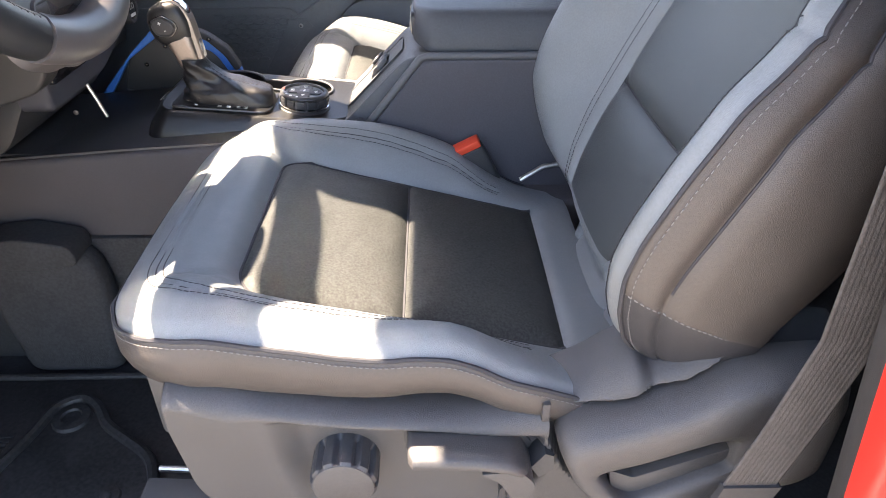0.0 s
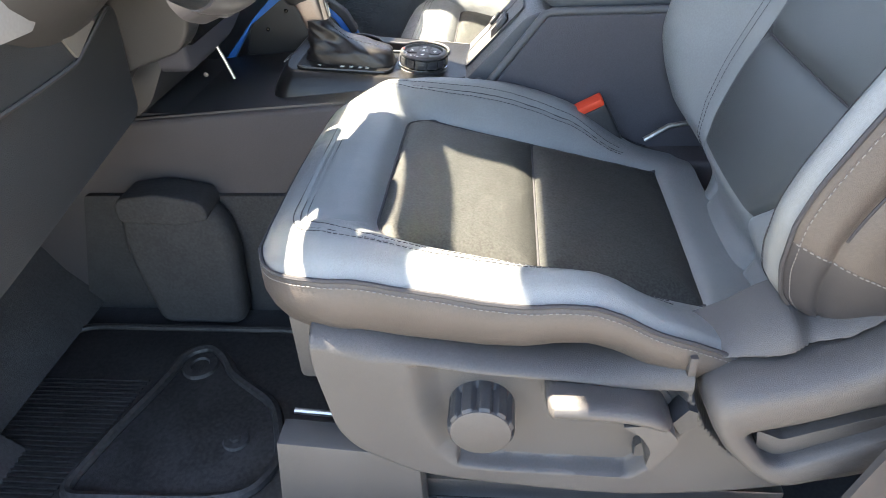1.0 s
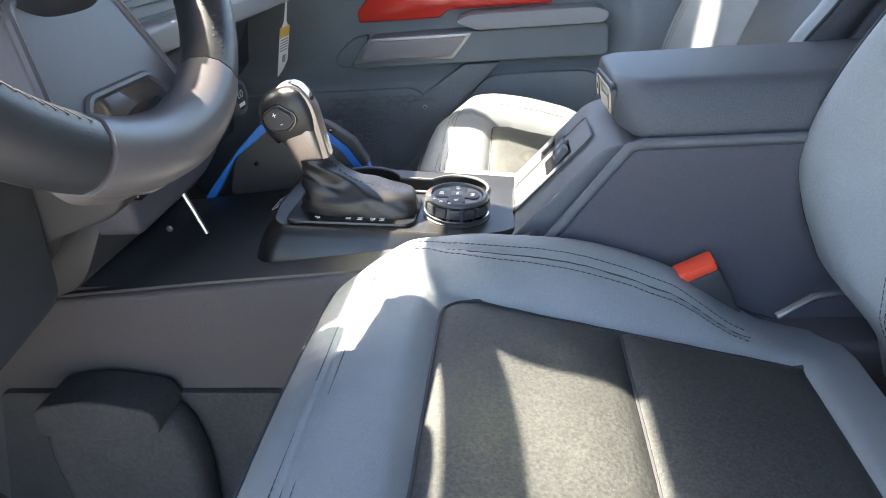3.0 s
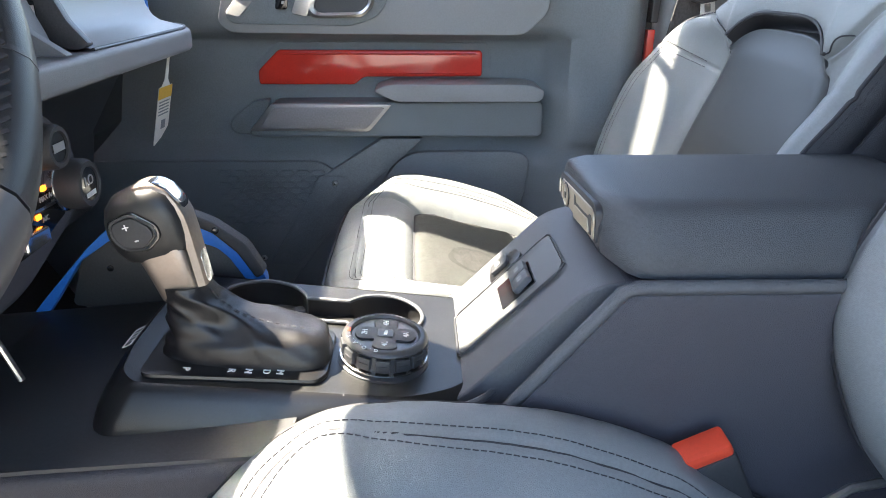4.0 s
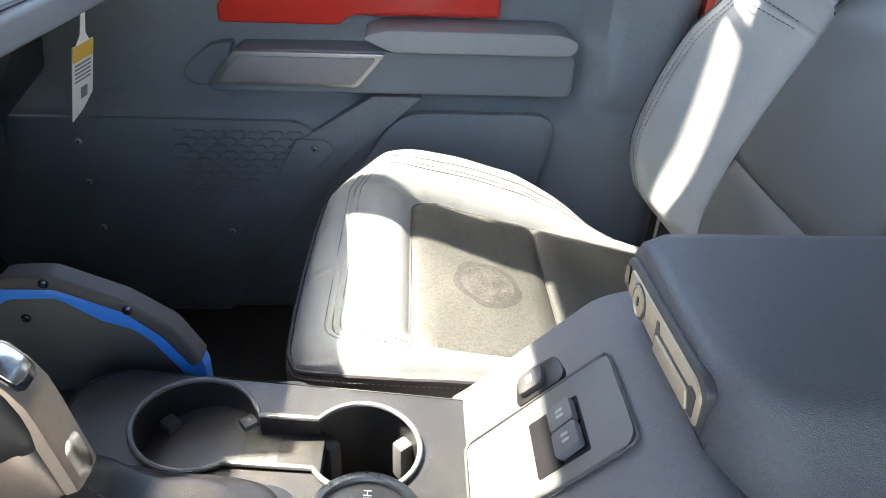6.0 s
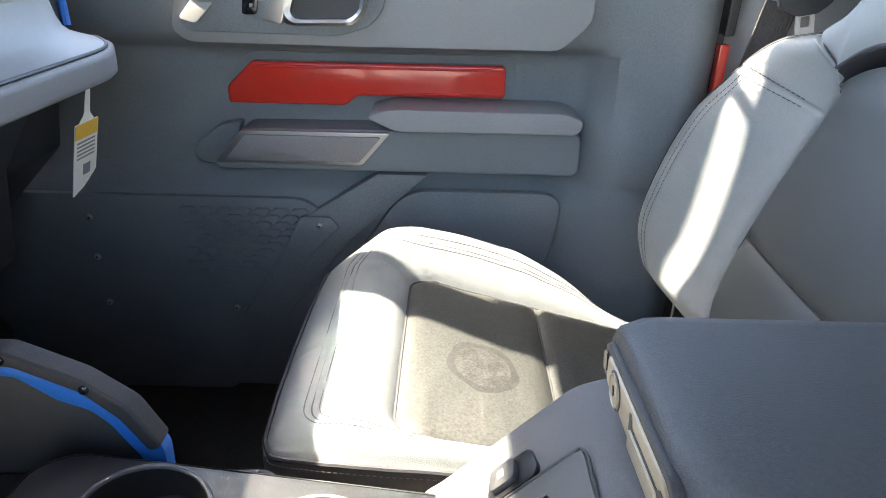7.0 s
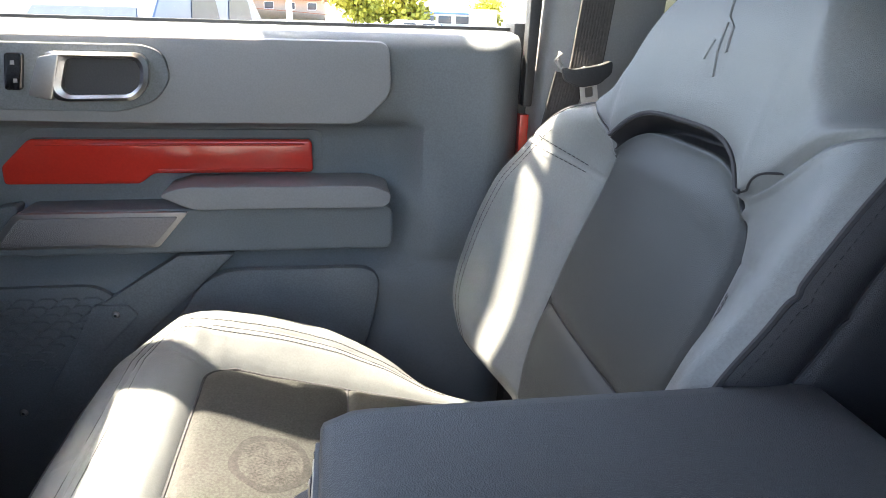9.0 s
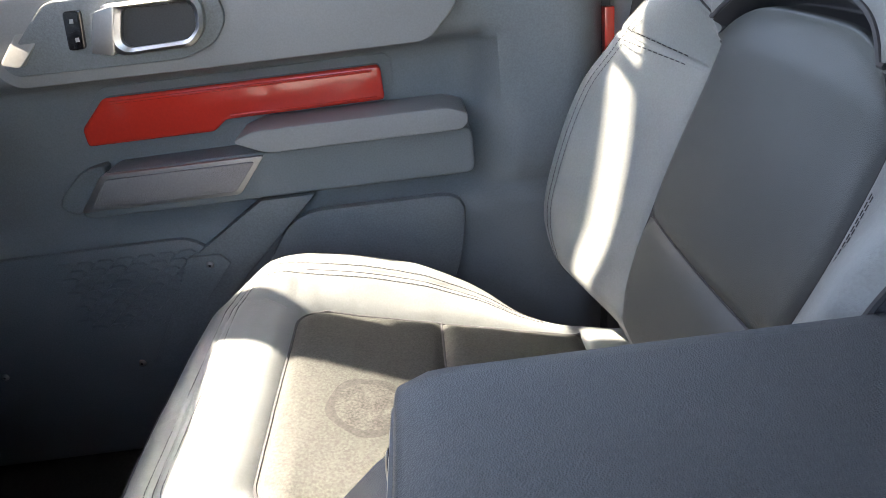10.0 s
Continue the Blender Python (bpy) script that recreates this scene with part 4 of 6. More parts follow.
def seat(label, yc, m, dz, dx, recline, bite, sa, wide, seam_at, yb):
    me = thing("front_seat", (0.05 + dx, yc, FLOOR), label, "seat", "front seats")
    # The passenger cushion sits outboard of its back and is narrow beside the console.
    spread = lerp_table([(-0.30, -0.310), (-0.258, -0.268), (-0.158, -0.184), (0.158, 0.138), (0.258, 0.196), (0.30, 0.22)]) if m < 0 else (lambda v: v)
    Y = lambda v: yc + m * spread(v)

    def top(u, v):
        return Vector((dx + u + 0.012 * (v / HALF) ** 2 * smooth((-0.10 - u) / 0.17), Y(v), seat_height(u, v, m) + dz))

    us = sorted(set([round(x, 4) for x in np.r_[[-0.27 + CORNER * (1 - math.cos(k * math.pi / 40)) for k in range(21)], np.linspace(-0.23, 0.27, 140), [-0.145 + INR * (1 - math.cos(k * math.pi / 32)) for k in range(17)], 0.03, 0.21]]))
    inner = np.linspace(-1, 1, 61)
    outer = np.linspace(0, 1, 33)[1:]
    NI, NO = len(inner), len(outer)

    def vi_of(u):
        e = -0.145 + INR - u
        hv = VI - 0.02 * (u - 0.03)
        if e > 0:
            hv -= INR - math.sqrt(max(0.0, INR * INR - min(e, INR) ** 2))
        return min(hv, half_u(u) - 0.03)

    vs_of = lambda u: [-vi_of(u) - (half_u(u) - vi_of(u)) * t for t in outer[::-1]] + [vi_of(u) * t for t in inner] + [vi_of(u) + (half_u(u) - vi_of(u)) * t for t in outer]
    nv = NI + 2 * NO
    P = [[top(u, v) for v in vs_of(u)] for u in us]

    def zone(i, j):
        u, mid = 0.5 * (us[i] + us[i + 1]), NO <= j < NO + NI - 1
        if mid and -0.145 < u < 0.03:
            return "f"
        if mid and 0.03 < u < 0.21:
            return "r"
        return "c"

    grid_parts(P, us, range(nv), zone, {"f": ("front_insert", INSERT, "dark perforated fabric insert"), "r": ("rear_insert", INSERT, "dark perforated fabric insert"), "c": ("cushion_cover", LEATHER, "grey leather cushion cover")}, me)
    # Sewn seams round the two inserts, thickened and dark for the creases' shade.
    arc = [(-0.145 + INR * (1 - math.sin(q)), VI + 0.0035 - INR * (1 - math.cos(q))) for q in np.linspace(0, math.pi / 2, 14)]
    hv_at = lambda u: VI - 0.02 * (u - 0.03)
    rim = [(u, -hv_at(u)) for u in np.linspace(0.21, -0.145 + INR, 60)] + [(u, -v) for u, v in arc[1:]] + [(-0.145, v) for v in np.linspace(-(VI + 0.0035 - INR), VI + 0.0035 - INR, 40)[1:-1]] + arc[:0:-1] + [(u, hv_at(u)) for u in np.linspace(-0.145 + INR, 0.21, 60)]
    part("insert_seam", to_bm(tube([top(u, v) + Vector((0, 0, 0.0003)) for u, v in rim], 0.0021, 6)), THREAD_DARK, me, "sewn seam with painted crease shade round the inserts")
    part("cross_seam", to_bm(tube([top(0.03, v) + Vector((0, 0, 0.0002)) for v in np.linspace(-VI, VI, 40)], 0.0019, 6)), THREAD_DARK, me)
    # Skirt below the piping.
    k0 = [i for i, u in enumerate(us) if u <= 0.215]
    edge = [P[i][0] for i in reversed(k0)] + [P[0][j] for j in range(1, nv - 1)] + [P[i][nv - 1] for i in k0]
    edge = [Vector(p) for p in resample(edge, 170, closed=False)]
    rows = []
    drop = [(0.0, 0.0), (0.003, -0.005), (0.0055, -0.016), (0.0055, -0.030), (0.001, -0.046), (-0.008, -0.064), (-0.022, -0.080), (-0.045, -0.092)]
    outs = []
    for i, p in enumerate(edge):
        t = edge[min(i + 3, len(edge) - 1)] - edge[max(i - 3, 0)]
        o = Vector((t.y, -t.x, 0)).normalized()
        if (p + o - Vector((dx, yc, 0))).to_2d().length < (p - o - Vector((dx, yc, 0))).to_2d().length:
            o = -o
        outs.append(o)
    outs = [sum((outs[k] for k in range(max(0, i - 7), min(len(outs), i + 8))), Vector()).normalized() for i in range(len(outs))]
    for d, h in drop:
        rows.append([p + o * d + Vector((0, 0, h * (0.75 + 0.25 * smooth((0.15 - p.x + dx) / 0.3)))) for p, o in zip(edge, outs)])
    part("cushion_side", to_bm(loft(rows, closed=False)), LEATHER_SIDE, me, "grey vinyl cushion side with warm bounce tint", 80)
    part("piping", to_bm(tube([p + o * 0.002 + Vector((0, 0, 0.0005)) for p, o in zip(edge, outs)], 0.0024, 6)), THREAD_DARK, me, "dark edge piping")
    items = [dashes([p + o * 0.0046 + Vector((0, 0, -0.0060)) for p, o in zip(edge, outs)], 0.0032, 0.0026, 0.0005, (0, 0, 0))]
    white = part("edge_stitching", to_bm(merged(items)), THREAD, me, "pale edge stitching")
    white["kind"] = "stuff"
    items = []
    for off in (-0.0078, 0.0078):
        r, f0 = 0.066 + off, -0.225 - off
        lp = [(u, -LOOP_HALF(u) - off) for u in np.linspace(0.165, f0 + r, 70)]
        lp += [(f0 + r * (1 - math.sin(q)), -(LOOP_HALF(-0.19) + off - r * (1 - math.cos(q)))) for q in np.linspace(0, math.pi / 2, 16)]
        lp += [(u, -v) for u, v in lp[::-1]]
        items.append(dashes([top(u, v) for u, v in lp], 0.0046, 0.0016, 0.00055))
    lp = [(u, v) for u, v in [(u, -LOOP_HALF(u)) for u in np.linspace(0.165, -0.159, 70)] + [(-0.225 + 0.066 * (1 - math.sin(q)), -(LOOP_HALF(-0.19) - 0.066 * (1 - math.cos(q)))) for q in np.linspace(0, math.pi / 2, 16)]]
    lp += [(u, -v) for u, v in lp[::-1]]
    part("loop_seam", to_bm(tube([top(u, v) - Vector((0, 0, 0.0003)) for u, v in lp], 0.0011, 6)), THREAD_DARK, me, "dark sewn seam round the cushion top")
    ds = part("seam_stitching", to_bm(merged(items)), THREAD_DARK, me, "dark twin stitching")
    ds["kind"] = "stuff"
    part("seat_pan", box(-0.20 + dx, 0.26 + dx, yc - (0.20 if m > 0 else 0.13), yc + 0.20, 0.80 + dz, 0.925 + dz, 0.01), BLACK, me, "dark seat pan")
    part("seat_pan", box(-0.24 + dx, -0.05 + dx, yc - (0.20 if m > 0 else 0.13), yc + 0.20, 0.86 + dz, 0.965 + dz, 0.01), BLACK, me, "dark seat pan")
    for s in (-1, 1):
        # The passenger's tracks are coloured black in place of shade on steel.
        rl = part("seat_track", box(-0.27 + dx, 0.33 + dx, yc + s * 0.19 - 0.02, yc + s * 0.19 + 0.02, 0.665, 0.70, 0.004), STEEL if m > 0 else BLACK, me, "steel sliding track" if m > 0 else "sliding track blackened in place of shade")
        part("track_riser", prism([(-0.30 + dx, FLOOR - 0.005), (-0.26 + dx, 0.664), (0.32 + dx, 0.664), (0.36 + dx, FLOOR - 0.005)], "y", yc + s * 0.19 - 0.026, yc + s * 0.19 + 0.026, 0.004), BLACK, me)
        part("pan_leg", box(-0.18 + dx, 0.24 + dx, yc + s * 0.19 - 0.012, yc + s * 0.19 + 0.012, 0.70, 0.82 + dz, 0.003), BLACK, me)

    # Back rest.
    rec = radians(recline)
    up, fw = Vector((math.sin(rec), 0, math.cos(rec))), Vector((-math.cos(rec), 0, math.sin(rec)))
    org = Vector((bite[0], yb, bite[1]))

    def bp(a, v, w):
        return org + up * (a + arch(a, v)) + fw * back_depth(a, v, w, seam_at, sa) + Vector((0, m * v, 0))

    As = sorted(set([round(x, 4) for x in np.r_[np.linspace(-0.05, 0.585, 150), 0.035, 0.09, seam_at, NECK, np.linspace(0.37, 0.43, 40)]]))
    inner_w = lambda a: back_in(a) * wide
    rowsv = []
    for a in As:
        w, vi = back_w(a) * wide, back_i(min(a, 0.42))
        vi = min(vi, w - 0.03)
        wi = inner_w(a)
        rowsv.append([-vi - (w - vi) * t for t in outer[::-1]] + [vi * t for t in inner] + [vi + (wi - vi) * t for t in outer])
    P = [[bp(a, v, back_w(a) * wide if v < 0 else inner_w(a)) for v in row] for a, row in zip(As, rowsv)]

    def zone2(i, j):
        a, mid = 0.5 * (As[i] + As[i + 1]), NO <= j < NO + NI - 1
        if a > NECK:
            return "h"
        if mid:
            if a < 0.035:
                return "b"
            return "l" if a < seam_at else ("i" if a < 0.398 else "n")
        return "c" if j < NO else "d"

    grid_parts(P, As, range(nv), zone2, {"b": ("lower_band", LEATHER, "grey leather lower band"), "l": ("lumbar_insert", BACK_INSERT, "dark lower back insert"), "i": ("back_insert", BACK_INSERT, "smooth dark back insert"), "n": ("neck_recess", BLACK_VINYL, "black recess below the head rest"), "h": ("headrest", LEATHER, "grey integrated head rest"), "c": ("back_bolster", LEATHER, "grey leather side bolster"), "d": ("back_bolster", LEATHER, "grey leather side bolster")}, me)
    for s in (-1, 1):
        part("insert_seam", to_bm(tube([bp(a, s * min(back_i(a), back_w(a) * wide - 0.03), back_w(a) * wide) + fw * 0.0003 for a in np.linspace(0.035, 0.388, 70)], 0.0013, 6)), THREAD_DARK, me)
    part("lumbar_seam", to_bm(tube([bp(seam_at, v, back_w(seam_at) * wide) + fw * 0.0003 for v in np.linspace(-back_i(seam_at), back_i(seam_at), 40)], 0.0014, 6)), THREAD_DARK, me)
    # Sides and rear shell.
    edges = {}
    for s, j in ((-1, 0), (1, nv - 1)):
        front = [P[i][j] for i in range(len(As))]
        edges[s] = front
        rows = []
        for d, o in ((0.0, 0.0), (0.008, 0.005), (0.022, 0.009), (0.033, 0.009), (0.0345, 0.007), (0.0375, 0.007), (0.039, 0.0095), (0.06, 0.012), (0.10, 0.008), (0.14, -0.004), (0.165, -0.03)):
            rows.append([p - fw * d * (0.85 + 0.35 * bell(a - 0.18, 0.16)) * (1 - 0.5 * smooth((a - 0.4) / 0.12)) + Vector((0, m * s * o, 0)) for a, p in zip(As, front)])
        kk = As.index(0.09)
        part("back_side", to_bm(loft([r[kk:] for r in rows], closed=False)), LEATHER_SIDE if s < 0 else BLACK_VINYL, me, "grey side panel with warm bounce tint" if s < 0 else "black inner side panel", 80)
        part("lower_side", to_bm(loft([r[:kk + 1] for r in rows], closed=False)), BLACK_VINYL, me, "dark lower side panel", 80)
        seam = part("side_seam", to_bm(tube([p + Vector((0, m * s * 0.0005, 0)) for p in rows[5][kk + 6:-26]], 0.0014, 6)), THREAD_DARK, me)
        hem = part("hem_stitching", to_bm(merged([dashes([r[kk + q] + Vector((0, m * s * 0.0006, 0)) for r in rows[:-2]], 0.0034, 0.0028, 0.0005, (0, 0, 0)) for q in (0, 1)])), THREAD, me, "twin stitching of the hem")
        hem["kind"] = "stuff"
        part("back_piping", to_bm(tube([p + Vector((0, m * s * 0.002, 0)) for p in front], 0.0022, 6)), THREAD_DARK, me)
        w = part("back_stitching", to_bm(dashes([p - fw * 0.008 + Vector((0, m * s * 0.0056, 0)) for p in front], 0.0034, 0.0028, 0.0005, (0, 0, 0))), THREAD if s < 0 else THREAD_DARK, me, "fine edge stitching")
        w["kind"] = "stuff"
        edges[s] = rows[-1]
    rows = [edges[-1], [p * 0.5 + q * 0.5 - fw * 0.01 for p, q in zip(edges[-1], edges[1])], edges[1]]
    part("back_shell", to_bm(loft(rows, closed=False)), BLACK_VINYL, me, "black rear shell", 80)
    part("head_top", to_bm(loft([P[-1], [p - fw * 0.05 + up * 0.004 for p in P[-1]], [p - fw * 0.10 for p in P[-1]]], closed=False)), LEATHER, me)
    items = []
    for off in (-0.0055, 0.0055):
        for s in (-1, 1):
            if s < 0:
                items.append(dashes([bp(0.325 + off, s * v, back_w(0.325)) + fw * 0.0012 for v in np.linspace(0.172, 0.243, 14)], 0.005, 0.0022, 0.0007, (0, 0, 0)))
            edge = (lambda a: back_w(a) * wide - 0.032) if s < 0 else (lambda a: min(back_i(a) + 0.020, back_w(a) * wide - 0.03))
            items.append(dashes([bp(a, s * (edge(a) + off * 0.6), back_w(a) * wide) + fw * 0.0012 for a in np.linspace(0.01, 0.345 if s < 0 else 0.30, 66)], 0.0045, 0.0016, 0.00042, (0, 0, 0)))
    d2 = part("bolster_stitching", to_bm(merged(items)), THREAD_DARK, me, "dark twin stitching")
    d2["kind"] = "stuff"
    # Edge roll above the neck recess, and an embossed emblem as a plain shape.
    part("neck_piping", to_bm(tube([bp(NECK + 0.002, v, back_w(0.42)) + fw * 0.001 for v in np.linspace(-0.137, 0.137, 60)], 0.0026, 6)), THREAD_DARK, me)
    for s in (-1, 1):
        part("shoulder_seam", to_bm(tube([bp(NECK + 0.002, s * v, back_w(0.42)) + fw * 0.0004 for v in np.linspace(0.137, 0.182, 20)], 0.0011, 6)), THREAD_DARK, me)
    for p0, p1 in (((0.0, 0.535), (0.014, 0.512)), ((0.014, 0.512), (0.030, 0.502)), ((0.030, 0.502), (0.036, 0.480)), ((0.018, 0.506), (0.022, 0.478)), ((0.022, 0.478), (0.028, 0.458)), ((0.004, 0.532), (-0.010, 0.552)), ((0.010, 0.490), (0.003, 0.472))):
        q = [(p0[0] + (p1[0] - p0[0]) * t, p0[1] + (p1[1] - p0[1]) * t) for t in np.linspace(0, 1, 6)]
        part("emblem_stroke", to_bm(tube([bp(a, v - 0.01 * m, back_w(a)) + fw * 0.0002 for v, a in q], 0.0016, 6)), LEATHER, me)
    return me, top, bp


d_seat, d_top, d_bp = seat("grey leather driver seat with dark fabric insert, patched with sunlight", 0.80, 1, 0.0, 0.0, 26.5, (0.237, 0.992), 0.0, 1.0, 0.173, 0.80)
p_seat, p_top, p_bp = seat("grey leather passenger seat with dark fabric insert, mostly sunlit cushion", 1.53, -1, -0.05, 0.028, 22.0, (0.258, 0.925), 0.035, 1.05, 0.148, 1.55)

# Round dark mark on the passenger cushion.
RING_MARK = material("dark_ring", (0.024, 0.0245, 0.024), 0.65, vary=0.45, scale=120, bump=0.4, grain=1100, spec=0.25)
DISC_MARK = material("dark_disc", (0.031, 0.031, 0.030), 0.62, vary=0.7, scale=60, bump=0.4, grain=1100, spec=0.28)
on_seat = lambda r, a: p_top(-0.052 + 1.15 * r * math.cos(a), 0.018 + 1.15 * r * math.sin(a)) + Vector((0, 0, 0.0008 - 0.0006 * (r / 0.037) ** 4))
turn = [2 * math.pi * k / 48 for k in range(48)]
part("round_mark", to_bm(loft([[on_seat(r + 0.0012 * math.sin(5 * a) * (r > 0.03), a) for a in turn] for r in (0.0285, 0.032, 0.0360)], cap=False)), RING_MARK, p_seat, "faint dark ring on the insert")
part("mark_disc", to_bm(loft([[on_seat(r, a) for a in turn] for r in (0.0285, 0.02, 0.010, 0.002)], cap=True)), DISC_MARK, p_seat)

# Driver seat outer shield with knob, lever and handle pocket.
def polygon_gap(p, poly):
    """Signed distance of a point to a polygon, negative inside."""
    x, z = p
    best, inside = 1e9, False
    for (x0, z0), (x1, z1) in zip(poly, poly[1:] + poly[:1]):
        ex, ez = x1 - x0, z1 - z0
        t = min(1.0, max(0.0, ((x - x0) * ex + (z - z0) * ez) / (ex * ex + ez * ez + 1e-12)))
        best = min(best, math.hypot(x - x0 - t * ex, z - z0 - t * ez))
        if (z0 > z) != (z1 > z) and x < x0 + (z - z0) / (z1 - z0) * ex:
            inside = not inside
    return -best if inside else best


shield_top = lerp_table([(-0.1975, 0.986), (-0.19, 0.988), (-0.10, 0.970), (0.0, 0.954), (0.09, 0.949), (0.165, 0.956), (0.21, 0.976), (0.240, 0.998), (0.256, 1.005), (0.272, 0.998), (0.290, 1.006), (0.329, 1.028), (0.36, 1.036), (0.413, 1.027), (0.46, 1.02)])
shield_low = lerp_table([(-0.1975, 0.975), (-0.196, 0.945), (-0.190, 0.898), (-0.183, 0.852), (-0.174, 0.832), (-0.161, 0.816), (-0.13, 0.796), (-0.101, 0.781), (-0.044, 0.770), (0.125, 0.757), (0.20, 0.764), (0.30, 0.785), (0.41, 0.83), (0.46, 0.87)])
shoulder = lerp_table([(-0.2, 0.018), (-0.14, 0.028), (-0.105, 0.018), (0.05, 0.016), (0.145, 0.028), (0.19, 0.034), (0.24, 0.040), (0.30, 0.030), (0.46, 0.028)])
RECESS = [(-0.108, 0.99), (-0.100, 0.88), (-0.083, 0.825), (-0.062, 0.801), (-0.02, 0.796), (0.128, 0.792), (0.147, 0.810), (0.186, 0.893), (0.172, 0.913), (0.166, 0.99)]
GRIP_BED = [(0.176, 0.921), (0.178, 0.944), (0.195, 0.956), (0.25, 0.973), (0.30, 0.993), (0.335, 1.018), (0.37, 1.031), (0.47, 1.035), (0.47, 0.885), (0.38, 0.860), (0.275, 0.816), (0.252, 0.820), (0.220, 0.846), (0.194, 0.880)]


def shield_face(x, z):
    """How far out the moulded face of the shield stands."""
    d, h = shield_top(x) - z, shoulder(x)
    y = 0.533
    if d < h:
        f = 1 - max(0.0, d) / h
        y += 0.046 * (1 - math.sqrt(max(0.0, 1 - 0.97 * f * f)))
    e = min(z - shield_low(x), (x + 0.1975) * 3 + 0.002)
    if e < 0.012:
        y += 0.016 * (1 - math.sqrt(max(0.0, 1 - (1 - max(0.0, e) / 0.012) ** 2)))
    g = polygon_gap((x, z), RECESS)
    wide = 0.034 if x < -0.055 else 0.010
    y += 0.019 * smooth(-g / wide) * smooth((d - h + 0.002) / 0.010)
    y += 0.026 * smooth((-polygon_gap((x, z), GRIP_BED) + 0.002) / 0.005)
    return y


sx = sorted(set([round(float(v), 4) for v in np.r_[np.linspace(-0.1975, -0.16, 26), np.linspace(-0.16, 0.46, 175)]]))
st_ = np.r_[np.linspace(0, 0.08, 8), np.linspace(0.08, 0.80, 62)[1:], np.linspace(0.80, 1.0, 26)[1:]]
rows = [[(x, 0.60, shield_low(x) + 0.004) for x in sx]]
rows += [[(x, shield_face(x, shield_low(x) + (shield_top(x) - shield_low(x)) * t), shield_low(x) + (shield_top(x) - shield_low(x)) * t) for x in sx] for t in st_]
rows += [[(x, 0.61, shield_top(x) + 0.001) for x in sx]]
shield = part("side_shield", to_bm(loft(rows, closed=False)), SHIELD, d_seat, "grey moulded plastic side shield", 50)
ro = resample(rounded([(0.182, 0.922), (0.184, 0.941), (0.199, 0.951), (0.25, 0.967), (0.30, 0.986), (0.335, 1.010), (0.37, 1.024), (0.43, 1.028), (0.45, 1.0), (0.45, 0.89), (0.38, 0.866), (0.275, 0.823), (0.256, 0.827), (0.226, 0.851), (0.199, 0.882)], 0.014), 110)
ri = resample(rounded([(0.220, 0.900), (0.262, 0.914), (0.33, 0.944), (0.350, 0.944), (0.350, 0.905), (0.264, 0.857), (0.246, 0.862)], 0.008), 110)
def nearest_start(o, i):
    k = min(range(len(i)), key=lambda q: (i[q][0] - o[0][0]) ** 2 + (i[q][1] - o[0][1]) ** 2)
    return i[k:] + i[:k]
ri = nearest_start(ro, ri)
mixed = lambda k, y: [lift((p[0] * (1 - k) + q[0] * k, p[1] * (1 - k) + q[1] * k), "y", y) for p, q in zip(ro, ri)]
part("grip_frame", to_bm(loft([mixed(0, 0.555), mixed(0, 0.530), mixed(0.02, 0.522), mixed(0.10, 0.508), mixed(0.22, 0.502), mixed(0.40, 0.500), mixed(0.84, 0.502), mixed(0.96, 0.505), mixed(1, 0.512), mixed(1, 0.548)], cap=False)), SHIELD, shield, "rounded grip frame", 50)
part("grip_ledge", prism(rounded([(0.240, 0.868), (0.262, 0.855), (0.352, 0.902), (0.352, 0.922), (0.262, 0.880), (0.236, 0.892)], 0.004), "y", 0.518, 0.549, 0.004), SHIELD, shield)
part("grip_floor", prism(rounded([(0.214, 0.898), (0.264, 0.920), (0.335, 0.950), (0.356, 0.948), (0.356, 0.90), (0.264, 0.852), (0.244, 0.858)], 0.008), "y", 0.5465, 0.5495, 0.0), SHIELD, shield)
km = frame_of((-0.029, 0.552, 0.880), (1, 0, 0), (0, 0, 1))
lobes = lambda a, i: 1.0 - (0.13 * max(0.0, math.cos(11 * a)) ** 1.5 if 1 <= i <= 3 else 0.0)
kb = part("lumbar_knob", to_bm(lathe([(0.0345, 0.0), (0.0345, 0.006), (0.0345, 0.030), (0.0335, 0.036), (0.0305, 0.0385), (0.029, 0.037), (0.0, 0.037)], 176, km, lobes)), BLACK, shield, "fluted dark round knob", 30)
part("knob_cap", to_bm(lathe([(0.0312, 0.0365), (0.0305, 0.0392), (0.028, 0.0402), (0.0, 0.0405)], 60, km)), SHIELD, kb, "smooth grey knob cap")
rings = []
for x, k, dzl in ((0.0345, 0.55, -0.003), (0.0365, 0.86, -0.001), (0.041, 1.0, 0.0), (0.075, 1.0, -0.001), (0.11, 1.0, -0.004), (0.130, 1.0, -0.008), (0.143, 0.98, -0.015), (0.151, 0.88, -0.023), (0.156, 0.70, -0.031)):
    prof = [(0.560, 0.930), (0.535, 0.9315), (0.514, 0.933), (0.504, 0.932), (0.499, 0.928), (0.4985, 0.922), (0.504, 0.915), (0.53, 0.908), (0.560, 0.904)]
    rings.append([(x, 0.56 + (y - 0.56) * k, 0.919 + (z - 0.919) * k + dzl) for y, z in prof])
# Flat black outline that paints the lever's shade onto the shield.
part("lever_shade", prism(rounded([(0.031, 0.902), (0.031, 0.935), (0.112, 0.932), (0.146, 0.922), (0.163, 0.898), (0.155, 0.886), (0.12, 0.898)], 0.006), "y", 0.5485, 0.556, 0.0), BLACK, shield, "black sheet painted as shade round the lever")
lv = part("height_lever", to_bm(loft(rings)), SHIELD, shield, "grey height adjusting lever", 50)
